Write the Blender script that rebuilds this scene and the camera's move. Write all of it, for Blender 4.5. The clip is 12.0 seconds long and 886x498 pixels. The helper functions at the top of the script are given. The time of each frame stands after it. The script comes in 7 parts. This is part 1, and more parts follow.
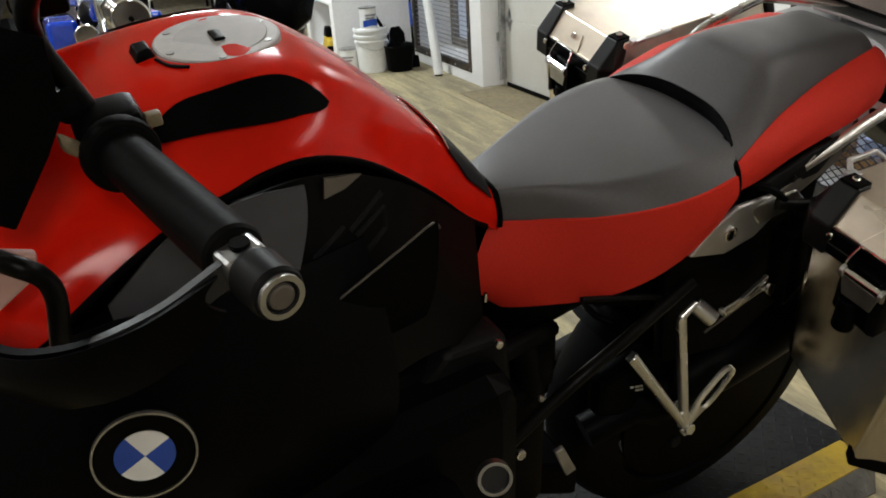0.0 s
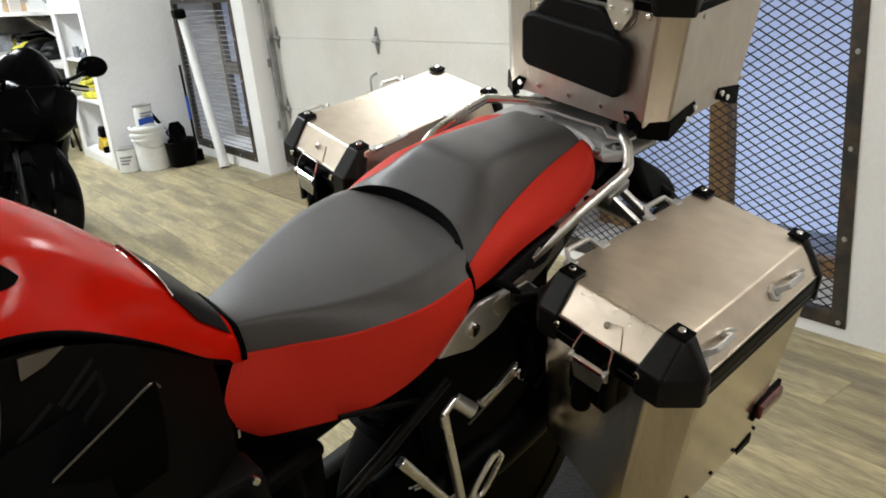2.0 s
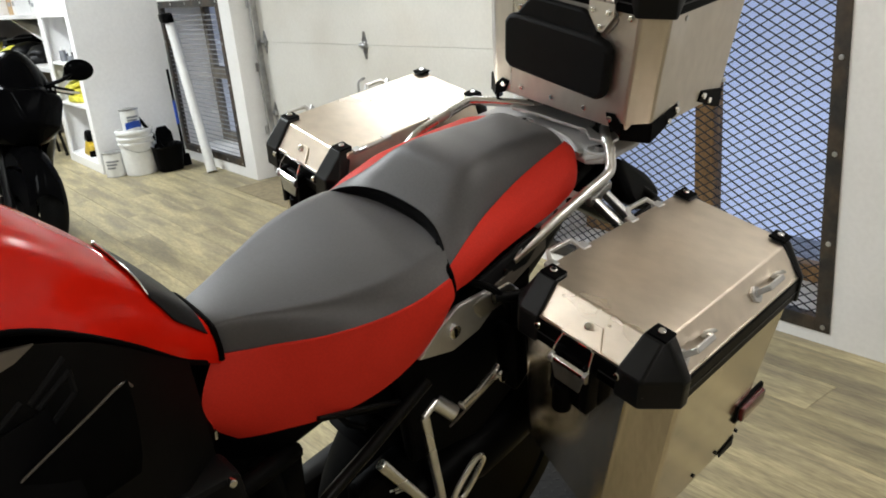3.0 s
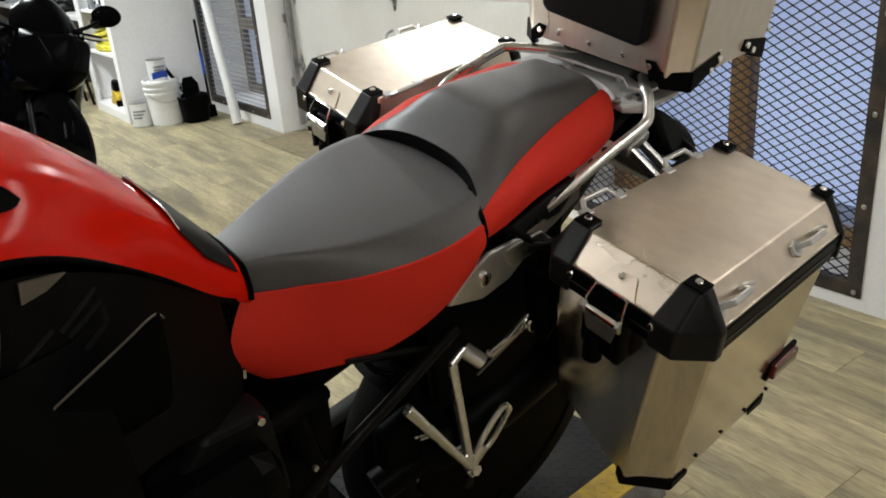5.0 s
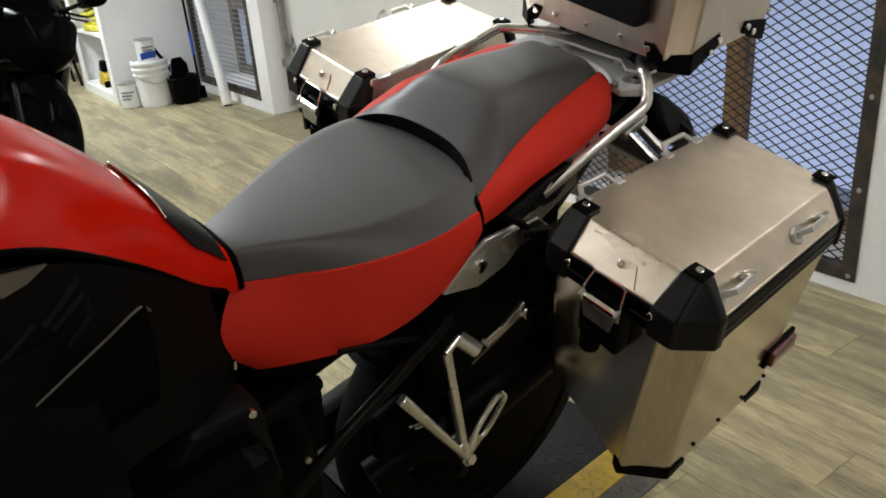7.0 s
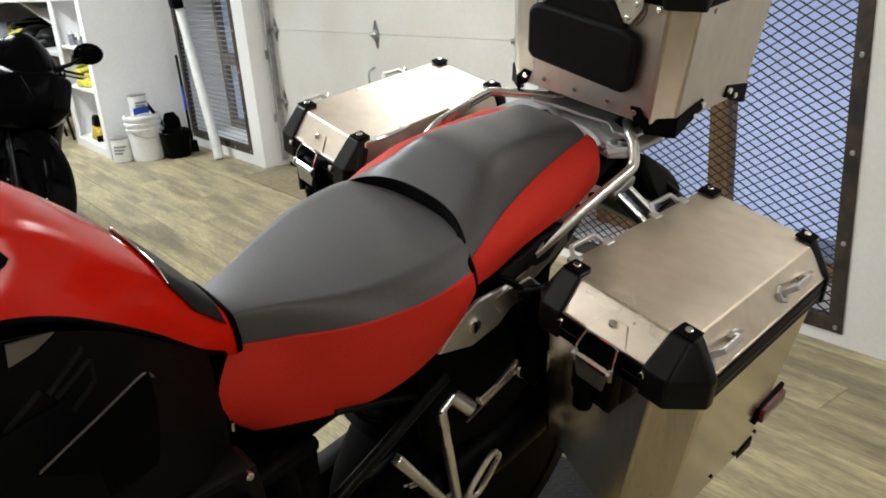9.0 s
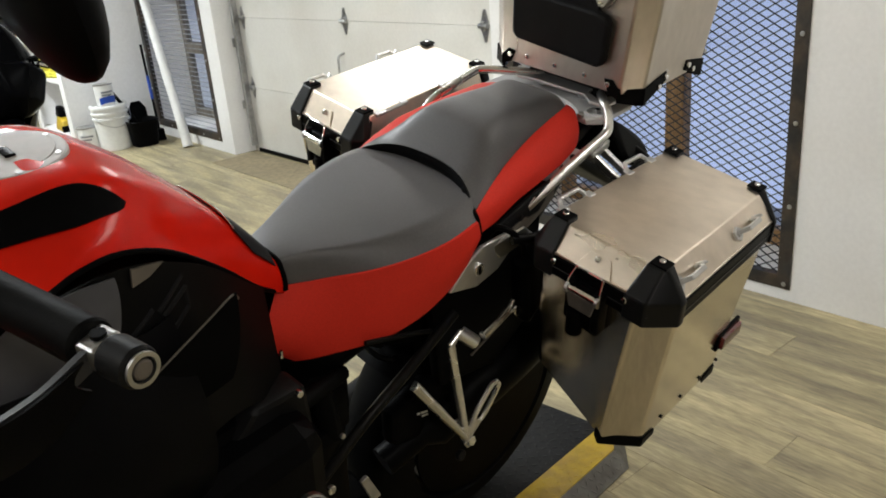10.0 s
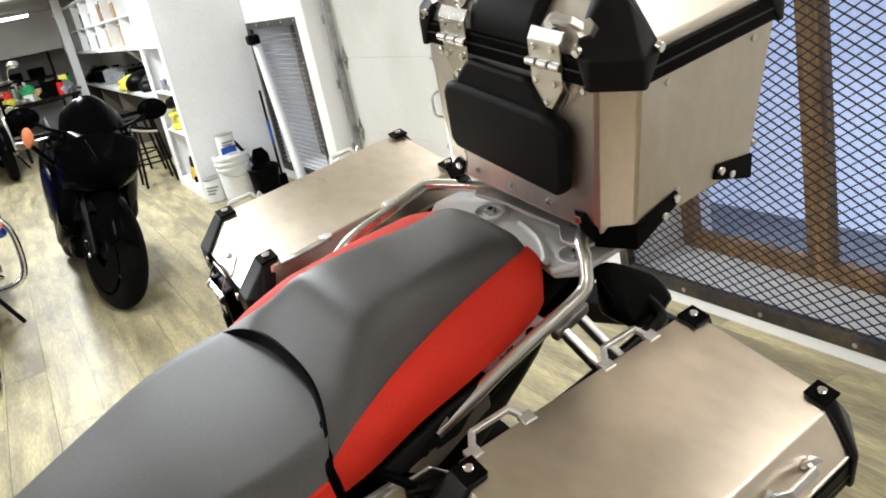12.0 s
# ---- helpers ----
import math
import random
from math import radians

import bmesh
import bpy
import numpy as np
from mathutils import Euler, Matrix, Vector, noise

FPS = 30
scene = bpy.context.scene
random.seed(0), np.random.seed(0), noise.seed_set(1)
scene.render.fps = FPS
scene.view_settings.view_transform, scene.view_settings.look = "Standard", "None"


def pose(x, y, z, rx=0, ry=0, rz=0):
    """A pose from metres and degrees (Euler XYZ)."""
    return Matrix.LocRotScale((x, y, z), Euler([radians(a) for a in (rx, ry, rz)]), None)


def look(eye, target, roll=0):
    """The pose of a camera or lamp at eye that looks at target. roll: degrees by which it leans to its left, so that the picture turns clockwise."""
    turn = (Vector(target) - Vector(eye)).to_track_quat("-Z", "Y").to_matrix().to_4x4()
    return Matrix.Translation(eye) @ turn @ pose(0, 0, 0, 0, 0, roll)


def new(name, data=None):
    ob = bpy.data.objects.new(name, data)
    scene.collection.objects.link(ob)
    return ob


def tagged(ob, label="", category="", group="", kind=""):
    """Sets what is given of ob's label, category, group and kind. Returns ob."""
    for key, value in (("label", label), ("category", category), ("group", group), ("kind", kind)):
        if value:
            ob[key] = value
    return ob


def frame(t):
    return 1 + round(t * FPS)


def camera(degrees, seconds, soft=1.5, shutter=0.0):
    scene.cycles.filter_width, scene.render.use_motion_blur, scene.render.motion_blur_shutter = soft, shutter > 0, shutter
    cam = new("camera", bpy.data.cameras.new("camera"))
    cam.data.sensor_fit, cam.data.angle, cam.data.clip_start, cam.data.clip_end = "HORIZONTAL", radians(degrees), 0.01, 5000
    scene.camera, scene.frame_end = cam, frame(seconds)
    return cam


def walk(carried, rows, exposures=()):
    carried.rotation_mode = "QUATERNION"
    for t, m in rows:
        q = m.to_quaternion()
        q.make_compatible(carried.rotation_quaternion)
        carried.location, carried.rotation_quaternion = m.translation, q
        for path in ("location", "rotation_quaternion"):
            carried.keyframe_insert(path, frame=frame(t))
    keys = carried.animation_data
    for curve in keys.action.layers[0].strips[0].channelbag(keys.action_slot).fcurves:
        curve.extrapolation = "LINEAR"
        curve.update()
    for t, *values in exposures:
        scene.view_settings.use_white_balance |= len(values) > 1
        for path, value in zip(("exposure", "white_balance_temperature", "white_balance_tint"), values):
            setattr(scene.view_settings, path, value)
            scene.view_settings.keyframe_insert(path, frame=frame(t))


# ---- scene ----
cam = camera(57.1, 12.0, 1.8)
PATH = [
    (0, (0.297, 0.254, 1.273), (0.964, 1.964, 0.478), -3.7),
    (0.5, (0.326, 0.228, 1.294), (1.166, 1.879, 0.541), -3.6),
    (1, (0.352, 0.224, 1.311), (1.339, 1.796, 0.566), -5.0),
    (1.5, (0.386, 0.209, 1.322), (1.461, 1.743, 0.62), -5.7),
    (2, (0.394, 0.211, 1.335), (1.487, 1.747, 0.666), -5.8),
    (2.5, (0.401, 0.208, 1.33), (1.501, 1.745, 0.674), -5.6),
    (3, (0.405, 0.206, 1.324), (1.522, 1.729, 0.668), -5.4),
    (3.5, (0.399, 0.205, 1.317), (1.481, 1.735, 0.618), -4.5),
    (5.5, (0.398, 0.233, 1.297), (1.445, 1.762, 0.545), -4.6),
    (6, (0.401, 0.241, 1.301), (1.472, 1.743, 0.529), -4.6),
    (6.5, (0.404, 0.248, 1.297), (1.45, 1.76, 0.509), -4.7),
    (8.5, (0.429, 0.248, 1.301), (1.529, 1.732, 0.534), -4.1),
    (8.8, (0.418, 0.24, 1.322), (1.533, 1.754, 0.639), -5.8),
    (9, (0.396, 0.238, 1.321), (1.502, 1.762, 0.646), -4.4),
    (9.3, (0.34, 0.205, 1.323), (1.479, 1.659, 0.557), -3.6),
    (9.5, (0.297, 0.169, 1.325), (1.501, 1.566, 0.55), -5.1),
    (9.7, (0.242, 0.14, 1.333), (1.456, 1.553, 0.604), -4.0),
    (10, (0.209, 0.134, 1.339), (1.388, 1.585, 0.628), -4.8),
    (10.2, (0.246, 0.15, 1.339), (1.469, 1.545, 0.593), -4.6),
    (10.5, (0.349, 0.177, 1.364), (1.577, 1.62, 0.723), -4.2),
    (10.7, (0.443, 0.196, 1.373), (1.616, 1.696, 0.761), -3.5),
    (11, (0.56, 0.218, 1.379), (1.622, 1.785, 0.735), -2.1),
    (11.2, (0.601, 0.223, 1.368), (1.565, 1.836, 0.682), -3.7),
    (11.5, (0.675, 0.253, 1.354), (1.582, 1.865, 0.592), -7.9),
    (11.7, (0.742, 0.296, 1.355), (1.654, 1.926, 0.641), -7.6),
    (12, (0.883, 0.34, 1.38), (1.701, 2.046, 0.732), -11.9),
]
EXPOSURES = [(0.0, 0.42), (0.5, 0.52), (1.5, 0.67), (3.5, 0.66), (5.5, 0.53), (6.5, 0.50), (8.5, 0.62), (9.5, 0.64), (10.0, 0.68), (10.5, 0.72), (11.5, 0.80), (12.0, 1.02)]
walk(cam, [(t, look(eye, target, roll)) for t, eye, target, roll in PATH], EXPOSURES)

# ---- light ----
CEILING = 2.45
world = bpy.data.worlds.new("world")
scene.world = world
world.use_nodes = True
world.node_tree.nodes["Background"].inputs[0].default_value = (0.35, 0.45, 0.75, 1)
world.node_tree.nodes["Background"].inputs[1].default_value = 0.15
# tubes out of view, placed for brightness; the last is fill behind the camera
UNSEEN_TUBES = [(2.6, 3.3, 4), (1.0, 3.25, 28), (1.0, 6.9, 56), (-0.7, 2.5, 12), (-1.9, 1.3, 12), (-1.7, 5.2, 52), (1.0, 10.2, 46), (0.9, 14.2, 46), (2.3, 0.4, 5), (0.1, -1.5, 17)]


def area_lamp(x, y, z, watts, colour, sx, sy):
    data = bpy.data.lights.new("unseen_tube_light", "AREA")
    data.shape, data.size, data.size_y, data.energy, data.color = "RECTANGLE", sx, sy, watts, colour
    ob = new("unseen_tube_light", data)
    ob.matrix_world = pose(x, y, z)
    return ob


for tx, ty, watts in UNSEEN_TUBES:
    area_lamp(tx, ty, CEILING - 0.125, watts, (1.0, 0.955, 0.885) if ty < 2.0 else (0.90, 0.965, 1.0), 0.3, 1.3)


# ---- materials ----
def material(name, colour, rough=0.5, metal=0.0, vary=0.15, scale=30.0, coarse=3.0, bump=0.1, bump_scale=200.0, coat=0.0,
             spec=0.5, stretch=(1, 1, 1), second=None, second_scale=4.0, per_object=0.0, rough_vary=0.1, distance=0.001):
    """A surface with grain at two scales, stains towards a second colour and a fine relief."""
    m = bpy.data.materials.new(name)
    m.use_nodes = True
    nt = m.node_tree
    b = nt.nodes["Principled BSDF"]
    b.inputs["Metallic"].default_value = metal
    b.inputs["Specular IOR Level"].default_value = spec
    b.inputs["Coat Weight"].default_value = coat
    b.inputs["Coat Roughness"].default_value = 0.06
    tc = nt.nodes.new("ShaderNodeTexCoord")
    mp = nt.nodes.new("ShaderNodeMapping")
    mp.inputs["Scale"].default_value = stretch
    nt.links.new(tc.outputs["Object"], mp.inputs["Vector"])
    if per_object:
        shift = nt.nodes.new("ShaderNodeVectorMath")
        shift.operation = "SCALE"
        shift.inputs[0].default_value = (37.0, 53.0, 11.0)
        nt.links.new(nt.nodes.new("ShaderNodeObjectInfo").outputs["Random"], shift.inputs["Scale"])
        nt.links.new(shift.outputs[0], mp.inputs["Location"])

    def tex(sc, detail=4.0):
        n = nt.nodes.new("ShaderNodeTexNoise")
        n.inputs["Scale"].default_value, n.inputs["Detail"].default_value = sc, detail
        nt.links.new(mp.outputs["Vector"], n.inputs["Vector"])
        return n.outputs["Fac"]

    def remap(sock, lo, hi, a=0.3, c=0.7):
        n = nt.nodes.new("ShaderNodeMapRange")
        n.inputs["From Min"].default_value, n.inputs["From Max"].default_value = a, c
        n.inputs["To Min"].default_value, n.inputs["To Max"].default_value = lo, hi
        nt.links.new(sock, n.inputs["Value"])
        return n.outputs["Result"]

    def times(a, c):
        n = nt.nodes.new("ShaderNodeMath")
        n.operation = "MULTIPLY"
        nt.links.new(a, n.inputs[0])
        nt.links.new(c, n.inputs[1])
        return n.outputs[0]

    fine, broad = tex(scale), tex(coarse)
    value = times(remap(fine, 1 - vary, 1 + vary), remap(broad, 1 - vary, 1 + vary))
    if per_object:
        info = nt.nodes.new("ShaderNodeObjectInfo")
        value = times(value, remap(info.outputs["Random"], 1 - per_object, 1 + per_object, 0, 1))
    base = nt.nodes.new("ShaderNodeMix")
    base.data_type = "RGBA"
    base.inputs["A"].default_value = (*colour, 1)
    base.inputs["B"].default_value = (*(second or colour), 1)
    nt.links.new(remap(tex(second_scale, 6.0), 0, 1, 0.42, 0.62), base.inputs["Factor"])
    mul = nt.nodes.new("ShaderNodeVectorMath")
    mul.operation = "SCALE"
    nt.links.new(base.outputs["Result"], mul.inputs[0])
    nt.links.new(value, mul.inputs["Scale"])
    nt.links.new(mul.outputs[0], b.inputs["Base Color"])
    nt.links.new(remap(broad, max(rough - rough_vary, 0.02), min(rough + rough_vary, 1)), b.inputs["Roughness"])
    if bump:
        bp = nt.nodes.new("ShaderNodeBump")
        bp.inputs["Strength"].default_value, bp.inputs["Distance"].default_value = bump, distance
        nt.links.new(tex(bump_scale, 2.0), bp.inputs["Height"])
        nt.links.new(bp.outputs[0], b.inputs["Normal"])
    return m


def glow(name, colour, strength):
    m = bpy.data.materials.new(name)
    m.use_nodes = True
    b = m.node_tree.nodes["Principled BSDF"]
    b.inputs["Base Color"].default_value = (*colour, 1)
    b.inputs["Emission Color"].default_value = (*colour, 1)
    b.inputs["Emission Strength"].default_value = strength
    return m


def glass(name, tint=(0.9, 0.95, 1.0), rough=0.02):
    m = bpy.data.materials.new(name)
    m.use_nodes = True
    b = m.node_tree.nodes["Principled BSDF"]
    b.inputs["Base Color"].default_value = (*tint, 1)
    b.inputs["Transmission Weight"].default_value = 1.0
    b.inputs["Roughness"].default_value = rough
    b.inputs["IOR"].default_value = 1.45
    return m


RED = material("red_paint", (0.64, 0.011, 0.0035), 0.15, vary=0.03, bump=0.02, bump_scale=500, coat=0.0, spec=0.14, rough_vary=0.03)
RED_VINYL = material("red_vinyl", (0.68, 0.031, 0.017), 0.6, vary=0.05, scale=300, bump=0.25, bump_scale=900, spec=0.2, distance=0.0005)
GREY_VINYL = material("grey_vinyl", (0.074, 0.072, 0.076), 0.47, vary=0.08, scale=250, bump=0.35, bump_scale=900, spec=0.48, distance=0.0005)
BLACK = material("black_plastic", (0.002, 0.002, 0.0022), 0.4, spec=0.035, vary=0.2, bump=0.2, bump_scale=700, distance=0.0005)
CAP_BLACK = material("moulded_black_nylon", (0.0055, 0.0055, 0.006), 0.40, spec=0.18, vary=0.15, bump=0.25, bump_scale=500, distance=0.0005)
SATIN = material("satin_black_plastic", (0.0018, 0.0018, 0.002), 0.55, spec=0.025, vary=0.2, bump=0.2, bump_scale=500, distance=0.0005)
DARK = material("dark_plastic", (0.0055, 0.0055, 0.006), 0.5, spec=0.12, vary=0.2, bump=0.2, bump_scale=600, distance=0.0005)
CHARCOAL = material("charcoal_plastic", (0.018, 0.018, 0.02), 0.45, spec=0.3, vary=0.1, bump=0.2, bump_scale=600, distance=0.0005)
RUBBER = material("rubber", (0.0028, 0.0028, 0.0028), 0.6, spec=0.05, vary=0.2, bump=0.3, bump_scale=150)
STEEL_BLACK = material("black_coated_steel", (0.003, 0.003, 0.003), 0.36, spec=0.1, vary=0.3, second=(0.007, 0.0065, 0.006), bump=0.15)
ALU = material("brushed_aluminium", (0.80, 0.715, 0.61), 0.32, 1.0, vary=0.07, scale=40, coarse=6, bump=0.05, bump_scale=300,
               second=(0.60, 0.52, 0.43), second_scale=3.0, stretch=(1, 0.6, 1), rough_vary=0.06, distance=0.0004)
ALU_SIDE = material("polished_sheet_aluminium", (0.70, 0.63, 0.53), 0.17, 1.0, vary=0.07, scale=40, coarse=6, bump=0.05, bump_scale=300, stretch=(1, 8, 1), rough_vary=0.06)
ALU_MATT = material("matt_brushed_aluminium", (0.74, 0.71, 0.67), 0.40, 1.0, vary=0.05, scale=60, coarse=6, bump=0.05, bump_scale=300,
                    second=(0.56, 0.515, 0.455), second_scale=3.0, stretch=(1, 1, 0.5), rough_vary=0.05, distance=0.0004)
ALU_BRIGHT = material("bright_aluminium", (0.72, 0.71, 0.69), 0.28, 1.0, vary=0.05, bump=0.05)
ALU_CAP = material("matt_aluminium", (0.45, 0.435, 0.43), 0.6, 0.3, vary=0.05, scale=80, bump=0.05)
ALU_CAST = material("cast_aluminium", (0.6, 0.6, 0.6), 0.42, 0.9, vary=0.08, bump=0.2, bump_scale=300)
CHROME = material("chrome", (0.8, 0.8, 0.8), 0.1, 1.0, vary=0.03, bump=0.0)
CARBON = material("carbon_pad", (0.008, 0.008, 0.009), 0.5, spec=0.2, vary=0.5, scale=420, bump=0.4, bump_scale=420, coat=0.03)
# grey for the walls out of view, chosen to cut bounced light
SHADE_WALL = material("unseen_wall_grey", (0.32, 0.315, 0.31), 0.7, vary=0.05, bump=0.2)
WALL = material("white_wall_paint", (0.82, 0.815, 0.81), 0.7, vary=0.025, scale=60, coarse=1.0, bump=0.25, bump_scale=130,
                second=(0.79, 0.78, 0.765), second_scale=1.5)
CEIL = material("white_ceiling_paint", (0.78, 0.77, 0.75), 0.8, vary=0.03, bump=0.2, bump_scale=90)
TRIM = material("white_gloss_trim", (0.82, 0.815, 0.81), 0.4, vary=0.03, scale=40, bump=0.1)
DOOR = material("garage_door_paint", (0.68, 0.67, 0.63), 0.5, vary=0.03, scale=60, bump=0.2, bump_scale=180, second=(0.64, 0.62, 0.57), second_scale=2)
ZINC = material("galvanised_steel", (0.45, 0.45, 0.45), 0.4, 1.0, vary=0.2, bump=0.1)
FRAME_STEEL = material("dark_steel_frame", (0.03, 0.028, 0.026), 0.5, 0.3, vary=0.3, second=(0.07, 0.05, 0.035), second_scale=9, bump=0.2)
MESH_STEEL = material("dark_mesh_steel", (0.025, 0.026, 0.03), 0.5, 0.4, vary=0.2, bump=0.0)
WOOD_FRAME = material("brown_stained_wood", (0.32, 0.18, 0.07), 0.5, vary=0.3, scale=40, stretch=(8, 8, 1), second=(0.2, 0.11, 0.045), bump=0.2)
GREY_WOOD = material("weathered_grey_timber", (0.2, 0.175, 0.14), 0.6, vary=0.25, scale=40, stretch=(8, 8, 1), second=(0.12, 0.1, 0.08), bump=0.2)
# mesh steel in a lighter tone, for the light on the far grille
MESH_LIT = material("lit_mesh_steel", (0.30, 0.31, 0.33), 0.5, 0.3, vary=0.2, bump=0.0)
PLANK = material("vinyl_plank", (0.385, 0.328, 0.190), 0.46, vary=0.23, scale=26, coarse=4, stretch=(6, 0.8, 1), second=(0.245, 0.209, 0.132),
                 second_scale=2.2, per_object=0.12, bump=0.1, bump_scale=60, rough_vary=0.08)
YELLOW = material("yellow_safety_paint", (0.52, 0.35, 0.015), 0.5, vary=0.15, second=(0.4, 0.26, 0.03), second_scale=14, bump=0.2)
PLATE = material("diamond_plate_black", (0.010, 0.010, 0.0105), 0.5, 0.0, spec=0.18, vary=0.3, bump=0.2)
PLATE_BARE = material("bare_diamond_plate", (0.15, 0.145, 0.135), 0.4, 0.9, vary=0.3, bump=0.2)
WHITE_PLASTIC = material("white_plastic", (0.75, 0.75, 0.73), 0.4, vary=0.05, bump=0.1)
BLUE = material("blue_plastic", (0.012, 0.06, 0.36), 0.4, vary=0.1)
YELLOW_SOFT = material("yellow_fabric", (0.55, 0.5, 0.05), 0.8, vary=0.3, bump=0.4)
GREEN = material("green_fabric", (0.02, 0.3, 0.1), 0.8, vary=0.2)
BROWN_BOARD = material("cardboard", (0.42, 0.28, 0.14), 0.8, vary=0.15)
GREY_METAL = material("grey_metal_shelf", (0.25, 0.26, 0.28), 0.5, 0.4, vary=0.2)
RACK = material("grey_painted_rack", (0.58, 0.58, 0.585), 0.5, 0.2, vary=0.08, bump=0.2, bump_scale=400, distance=0.0004)
BRASS = material("dull_tan_fitting", (0.22, 0.175, 0.11), 0.5, 0.2, vary=0.3, scale=90, bump=0.2)
DULL = material("dull_brown_metal", (0.11, 0.095, 0.08), 0.45, 0.3, vary=0.1)
PANEL = material("grained_black_panel", (0.003, 0.0029, 0.0028), 0.48, spec=0.06, vary=0.25, scale=300, bump=0.35, bump_scale=500, distance=0.0005)
INTAKE = material("grey_intake_plastic", (0.055, 0.055, 0.06), 0.5, spec=0.2, vary=0.1, bump=0.2, bump_scale=600, distance=0.0005)
PALE_LENS = material("pale_lens", (0.5, 0.3, 0.27), 0.25, vary=0.1, coat=0.3)
RED_LENS = material("red_lens", (0.10, 0.006, 0.007), 0.2, vary=0.1, coat=0.6)
AMBER = material("amber_lens", (0.62, 0.19, 0.08), 0.15, vary=0.05, coat=0.6)
SKY = glow("dusk_sky", (0.40, 0.46, 0.64), 0.5)
TUBE_GLOW = glow("tube_glow", (1.0, 0.97, 0.92), 7.0)
GLASS = glass("window_glass")
LENS = glass("lamp_lens", (0.95, 0.95, 0.9))


# ---- mesh helpers ----
def finish(name, bm, mat, angle=38.0):
    bmesh.ops.recalc_face_normals(bm, faces=bm.faces)
    limit = radians(angle)
    for f in bm.faces:
        f.smooth = True
    area = [f.calc_area() for f in bm.faces]
    bm.faces.index_update()
    for e in bm.edges:
        if len(e.link_faces) != 2:
            e.smooth = False
            continue
        bend = e.calc_face_angle(0)
        a, b = (area[f.index] for f in e.link_faces)
        # broad flat faces keep their own shading beside narrow rounded edges
        e.smooth = bend < limit and not (bend > 0.05 and max(a, b) > 7 * min(a, b))
    me = bpy.data.meshes.new(name)
    bm.to_mesh(me)
    bm.free()
    me.materials.append(mat)
    return me


def part(name, bm, mat, parent=None, label="", angle=38.0):
    ob = new(name, finish(name, bm, mat, angle))
    if parent is not None:
        ob.parent = parent
    if label:
        ob["label"] = label
    return ob


def thing(name, label, category, group="", kind="", m=None):
    ob = new(name)
    ob.empty_display_size = 0.1
    if m is not None:
        ob.matrix_world = m
    return tagged(ob, label, category, group, kind)


def B():
    return bmesh.new()


def box(bm, lo, hi, bevel=0.0, m=None, segments=2):
    """A block between two corners, with rounded edges."""
    t = bmesh.new()
    bmesh.ops.create_cube(t, size=1)
    c = [(a + b) / 2 for a, b in zip(lo, hi)]
    s = [abs(b - a) for a, b in zip(lo, hi)]
    bmesh.ops.transform(t, matrix=Matrix.LocRotScale(c, None, s), verts=t.verts)
    if bevel:
        bmesh.ops.bevel(t, geom=t.edges[:], offset=bevel, segments=segments, affect="EDGES", profile=0.5)
    merge(bm, t, m)
    return bm


def merge(bm, t, m=None):
    if m is not None:
        bmesh.ops.transform(t, matrix=m, verts=t.verts)
    me = bpy.data.meshes.new("tmp")
    t.to_mesh(me)
    t.free()
    bm.from_mesh(me)
    bpy.data.meshes.remove(me)


def rod(bm, a, b, r, r2=None, seg=16, bevel=0.0):
    """A round bar from a to b, which may taper."""
    a, b = Vector(a), Vector(b)
    t = bmesh.new()
    bmesh.ops.create_cone(t, cap_ends=True, segments=seg, radius1=r, radius2=r if r2 is None else r2, depth=(b - a).length)
    if bevel:
        rim = [e for e in t.edges if any(len(f.verts) > 4 for f in e.link_faces)]
        bmesh.ops.bevel(t, geom=rim, offset=bevel, segments=2, affect="EDGES", profile=0.5)
    q = (b - a).to_track_quat("Z", "Y")
    merge(bm, t, Matrix.Translation((a + b) / 2) @ q.to_matrix().to_4x4())
    return bm


def spline(pts, n=6, closed=False):
    """Points along a smooth curve through pts."""
    P = [Vector(p) for p in pts]
    out = []
    N = len(P)
    for i in range(N if closed else N - 1):
        p0 = P[(i - 1) % N] if closed or i > 0 else P[0] * 2 - P[1]
        p1, p2 = P[i], P[(i + 1) % N]
        p3 = P[(i + 2) % N] if closed or i + 2 < N else P[-1] * 2 - P[-2]
        for k in range(n):
            t = k / n
            out.append(0.5 * (2 * p1 + (p2 - p0) * t + (2 * p0 - 5 * p1 + 4 * p2 - p3) * t * t + (3 * p1 - p0 - 3 * p2 + p3) * t ** 3))
    if not closed:
        out.append(P[-1])
    return out


def tube(bm, pts, r, seg=10, smooth=6, closed=False):
    """A pipe bent along pts."""
    C = spline(pts, smooth, closed) if smooth else [Vector(p) for p in pts]
    rings, up, N = [], None, len(C)
    for i, c in enumerate(C):
        d = (C[(i + 1) % N] - C[i - 1]) if closed else (C[min(i + 1, N - 1)] - C[max(i - 1, 0)])
        d.normalize()
        if up is None:
            up = Vector((0, 0, 1)) if abs(d.z) < 0.9 else Vector((1, 0, 0))
        side = d.cross(up).normalized()
        up = side.cross(d).normalized()
        rr = r[i * (len(r) - 1) // max(N - 1, 1)] if isinstance(r, (list, tuple)) else r
        rings.append([bm.verts.new(c + (side * math.cos(a) + up * math.sin(a)) * rr) for a in (2 * math.pi * k / seg for k in range(seg))])
    bridge(bm, rings, closed)
    return bm


